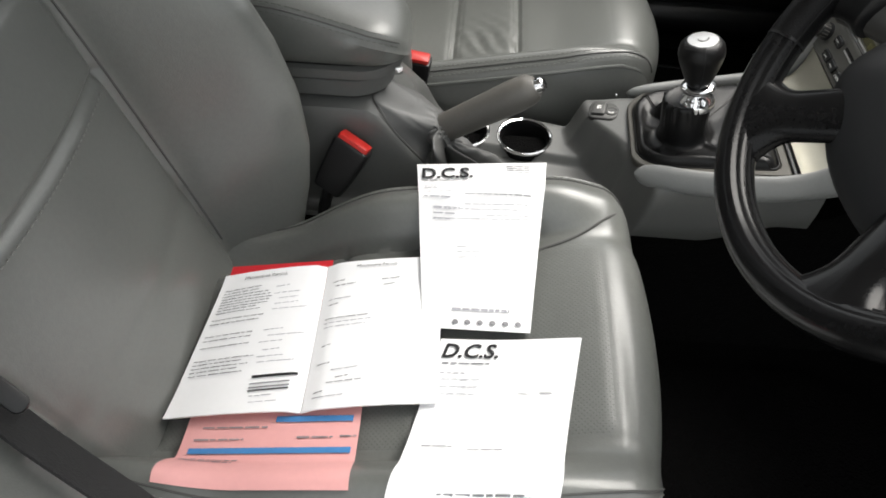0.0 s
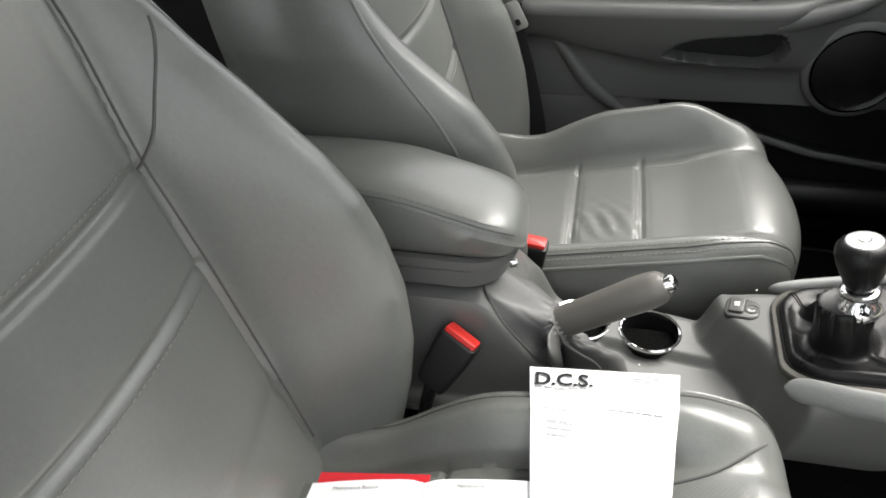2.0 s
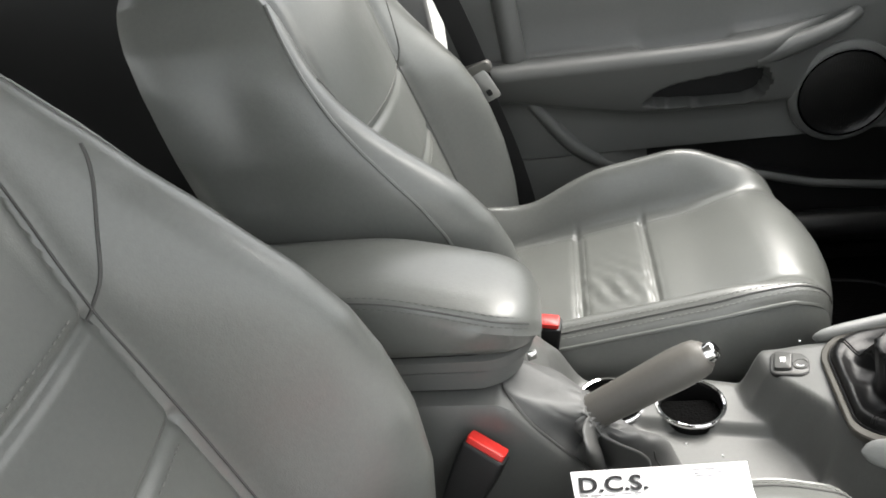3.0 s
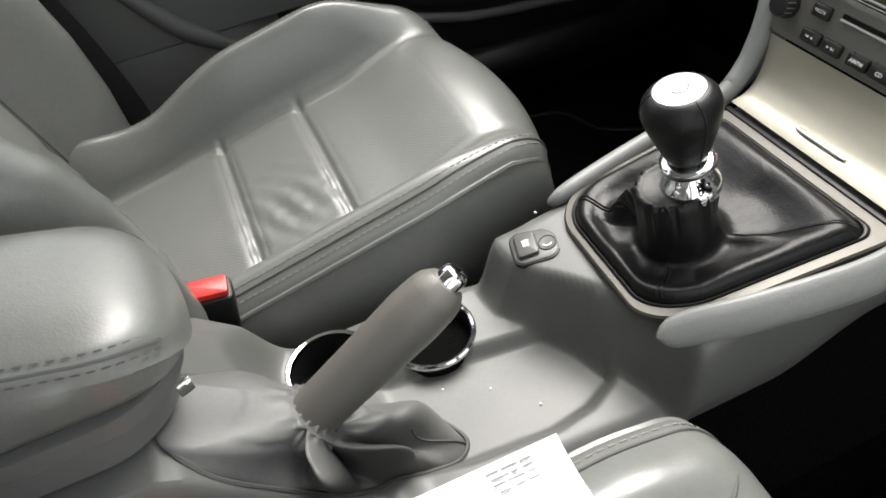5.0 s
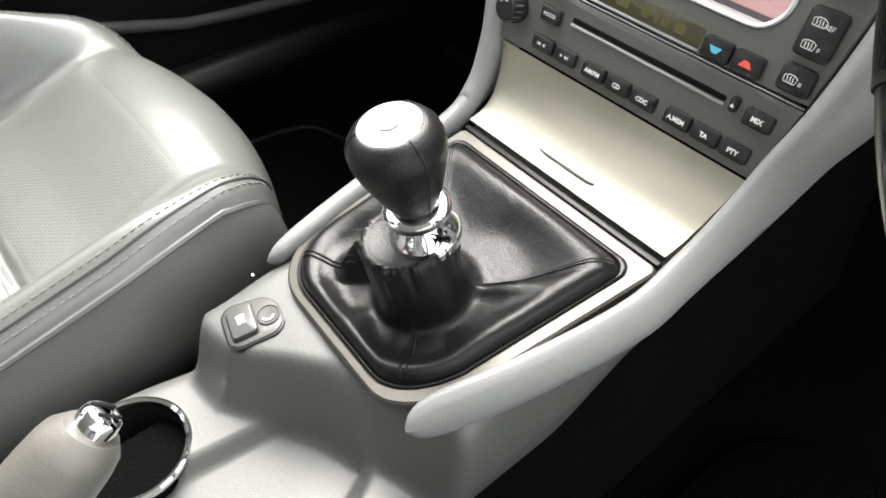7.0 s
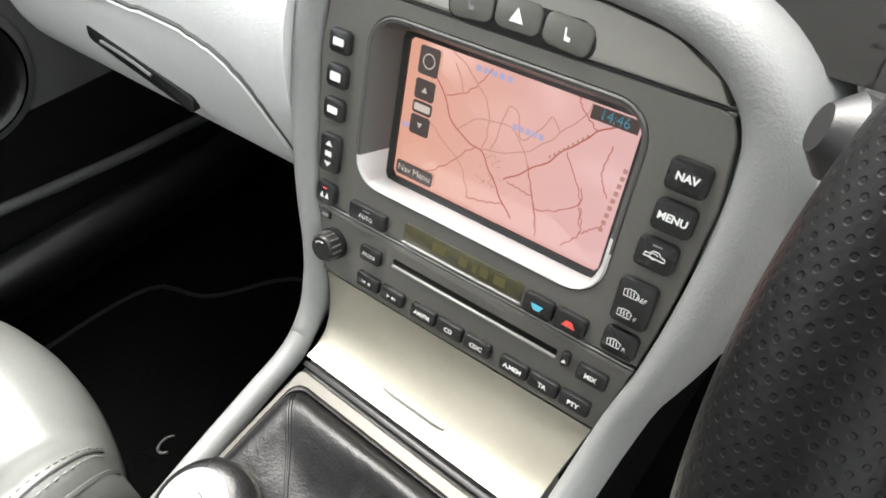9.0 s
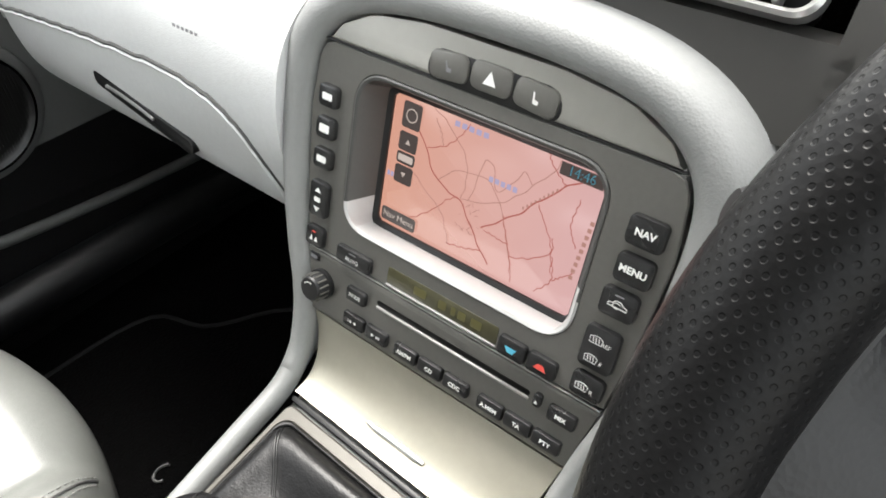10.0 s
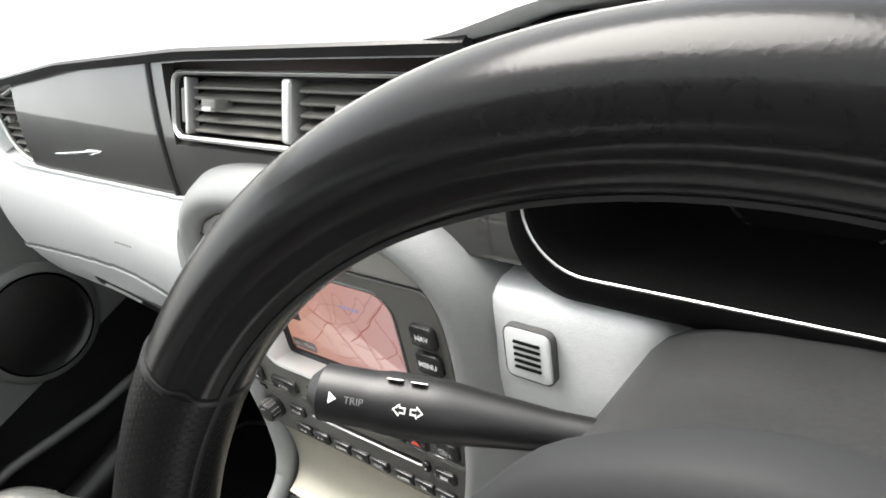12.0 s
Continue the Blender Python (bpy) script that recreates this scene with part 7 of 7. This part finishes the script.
pink, at = sheet("pink_form", [(-0.074, -0.34), (0.090, -0.34), (0.097, -0.506), (-0.066, -0.506)], PINK, "pink printed form with blue bars under the booklet", "form", 0.002)
line_on(at, 0.06, 0.97, 0.725, 0.05, BLUE, pink, "blue_bar", words=False)
line_on(at, 0.52, 0.96, 0.52, 0.05, BLUE, pink, "blue_bar", words=False)
line_on(at, 0.12, 0.46, 0.725, 0.016, PAPER, pink, lift=0.0012)
for u0, u1, v in ((0.1, 0.48, 0.57), (0.07, 0.36, 0.65), (0.66, 0.86, 0.64), (0.9, 0.99, 0.635), (0.06, 0.36, 0.79), (0.06, 0.34, 0.815)):
    line_on(at, u0, u1, v, 0.013, FAINTINK, pink)

page, at = sheet("invoice", PAGE1, PAPER, "white printed invoice headed D.C.S. lying over the seat's edge", "invoice", 0.0035, smooth=0.02, heights=(0.309, 0.342, 0.318, 0.296))
words_on(at, 0.03, 0.082, "D.C.S.", 0.0235, page, bold=0.0007, lean=0.03)
line_on(at, 0.03, 0.40, 0.135, 0.012, FAINTINK, page)
for v in (0.03, 0.048, 0.066, 0.088):
    line_on(at, 0.70 + rnd.uniform(0, 0.03), 0.88, v, 0.009, FAINTINK, page)
for v, u1 in ((0.19, 0.15), (0.225, 0.27), (0.265, 0.27), (0.30, 0.26), (0.345, 0.34), (0.375, 0.3), (0.402, 0.26)):
    line_on(at, 0.04 + (0.08 if v > 0.33 else 0), u1, v, 0.009, PALEINK, page)
for v, u0, u1 in ((0.17, 0.63, 0.74), (0.165, 0.79, 0.95), (0.21, 0.05, 0.30), (0.28, 0.38, 0.9), (0.325, 0.38, 0.88), (0.352, 0.12, 0.84), (0.38, 0.56, 0.95), (0.40, 0.12, 0.92), (0.56, 0.32, 0.46), (0.59, 0.32, 0.52), (0.62, 0.32, 0.5)):
    line_on(at, u0, u1, v, 0.006, PALEINK if v > 0.3 else FAINTINK, page, slope=-0.004)
line_on(at, 0.28, 0.80, 0.90, 0.02, PALEINK, page)
for k in range(6):
    c = at(0.31 + 0.115 * k, 0.965)
    part("punch_mark", lathe([(0.003, 0.0009), (0.0022, 0.0013), (0.0006, 0.0013)], Matrix.Translation(c), 10), FAINTINK, page)

for v in (0.125, 0.45, 0.71, 0.87):
    line_on(at, 0.04, 0.96, v, 0.0016, FAINTINK, page, "rule", words=False)
page2, at = sheet("invoice", PAGE2, PAPER, "white printed invoice headed D.C.S. lying on the seat", "invoice", 0.0055, smooth=0.02)
words_on(at, 0.035, 0.078, "D.C.S.", 0.0215, page2, bold=0.0006, lean=0.12)
line_on(at, 0.06, 0.40, 0.145, 0.012, FAINTINK, page2)
for v, u1 in ((0.20, 0.25), (0.235, 0.36), (0.275, 0.36), (0.315, 0.35)):
    line_on(at, 0.03, u1, v, 0.008, PALEINK, page2)
for v, u0, u1 in ((0.315, 0.64, 0.72), (0.315, 0.78, 0.86), (0.60, 0.1, 0.3), (0.62, 0.4, 0.62), (0.88, 0.3, 0.8), (0.955, 0.1, 0.55), (0.985, 0.1, 0.8)):
    line_on(at, u0, u1, v, 0.008, FAINTINK, page2, slope=0.004)
for v in (0.13, 0.45, 0.78, 0.93):
    line_on(at, 0.04, 0.97, v, 0.0014, FAINTINK, page2, "rule", words=False)

# open service booklet: red cover, two blocks of pages and a fold between
cover, at = sheet("service_booklet", [(-0.076, -0.242), (0.037, -0.241), (0.03, -0.40), (-0.086, -0.41)], REDCARD, "open service booklet with a red cover and stamped white pages", "booklet", 0.0045, thick=0.0012)
tagged(cover, group="papers on the seat")


def leaf(corners, lift, bow, fold_right):
    tl, tr, br, bl = [np.array(c, float) for c in corners]
    n = 24

    def at(u, v):
        q = (tl * (1 - u) + tr * u) * (1 - v) + (bl * (1 - u) + br * u) * v
        z = np.mean([seat_height(q[0] + a, q[1] + b) for a in (-0.04, 0, 0.04) for b in (-0.04, 0, 0.04)])
        t = 1 - u if fold_right else u
        z = max(z, seat_height(q[0], q[1])) + lift + bow * (math.sin(math.pi * min(1, t * 1.1)) ** 0.8 if t < 0.9 else 0.0) - 0.004 * (1 - step(0, 0.12, t))
        return Vector((q[0], q[1], z))

    secs = []
    for j in range(n + 1):
        row = [at(i / n, j / n) for i in range(n + 1)]
        secs.append(row + [p - Vector((0, 0, 0.002)) for p in reversed(row)])
    return part("page_block", rings(secs), PAPER, cover, "white stamped pages", sharp=60), at


left, at = leaf([(-0.079, -0.2575), (0.0325, -0.2505), (0.037, -0.422), (-0.094, -0.4275)], 0.010, 0.003, True)
words_on(at, 0.22, 0.05, "Maintenance Record", 0.0056, left)
for k, v in enumerate(np.linspace(0.13, 0.30, 9)):
    line_on(at, 0.06, rnd.uniform(0.4, 0.55), v, 0.008, FAINTINK, left, slope=-0.01)
for v in (0.35, 0.38, 0.47, 0.5, 0.55, 0.64, 0.665, 0.69, 0.715, 0.74):
    line_on(at, 0.05, rnd.uniform(0.42, 0.55), v, 0.008, FAINTINK, left, slope=-0.01)
for v in (0.14, 0.19, 0.23, 0.27, 0.31, 0.46, 0.5, 0.545, 0.6, 0.645, 0.68, 0.9, 0.94):
    u0 = rnd.uniform(0.55, 0.62)
    line_on(at, u0, u0 + rnd.uniform(0.12, 0.32), v, 0.007, PALEINK, left, slope=-0.008)
for v, h, mt in ((0.775, 0.022, INK), (0.82, 0.01, FAINTINK), (0.845, 0.012, FAINTINK), (0.865, 0.012, INK)):
    line_on(at, 0.58, 0.93 if h > 0.02 else 0.88, v, h, mt, left, "stamp_line", slope=-0.012, words=False)
right, at = leaf([(0.033, -0.2505), (0.1535, -0.2485), (0.1625, -0.416), (0.0375, -0.422)], 0.010, 0.003, False)
words_on(at, 0.27, 0.045, "Maintenance Record", 0.0052, right)
for v, u0, u1 in ((0.14, 0.08, 0.18), (0.17, 0.1, 0.28), (0.15, 0.5, 0.66), (0.19, 0.52, 0.62), (0.27, 0.06, 0.26), (0.31, 0.07, 0.16), (0.41, 0.06, 0.42), (0.44, 0.06, 0.44), (0.47, 0.06, 0.4), (0.60, 0.07, 0.14), (0.72, 0.06, 0.16), (0.76, 0.18, 0.38), (0.81, 0.22, 0.32), (0.84, 0.16, 0.42), (0.9, 0.07, 0.14), (0.93, 0.07, 0.3)):
    line_on(at, u0, u1, v, 0.008, PALEINK if rnd.random() < 0.5 else FAINTINK, right, slope=-0.01)
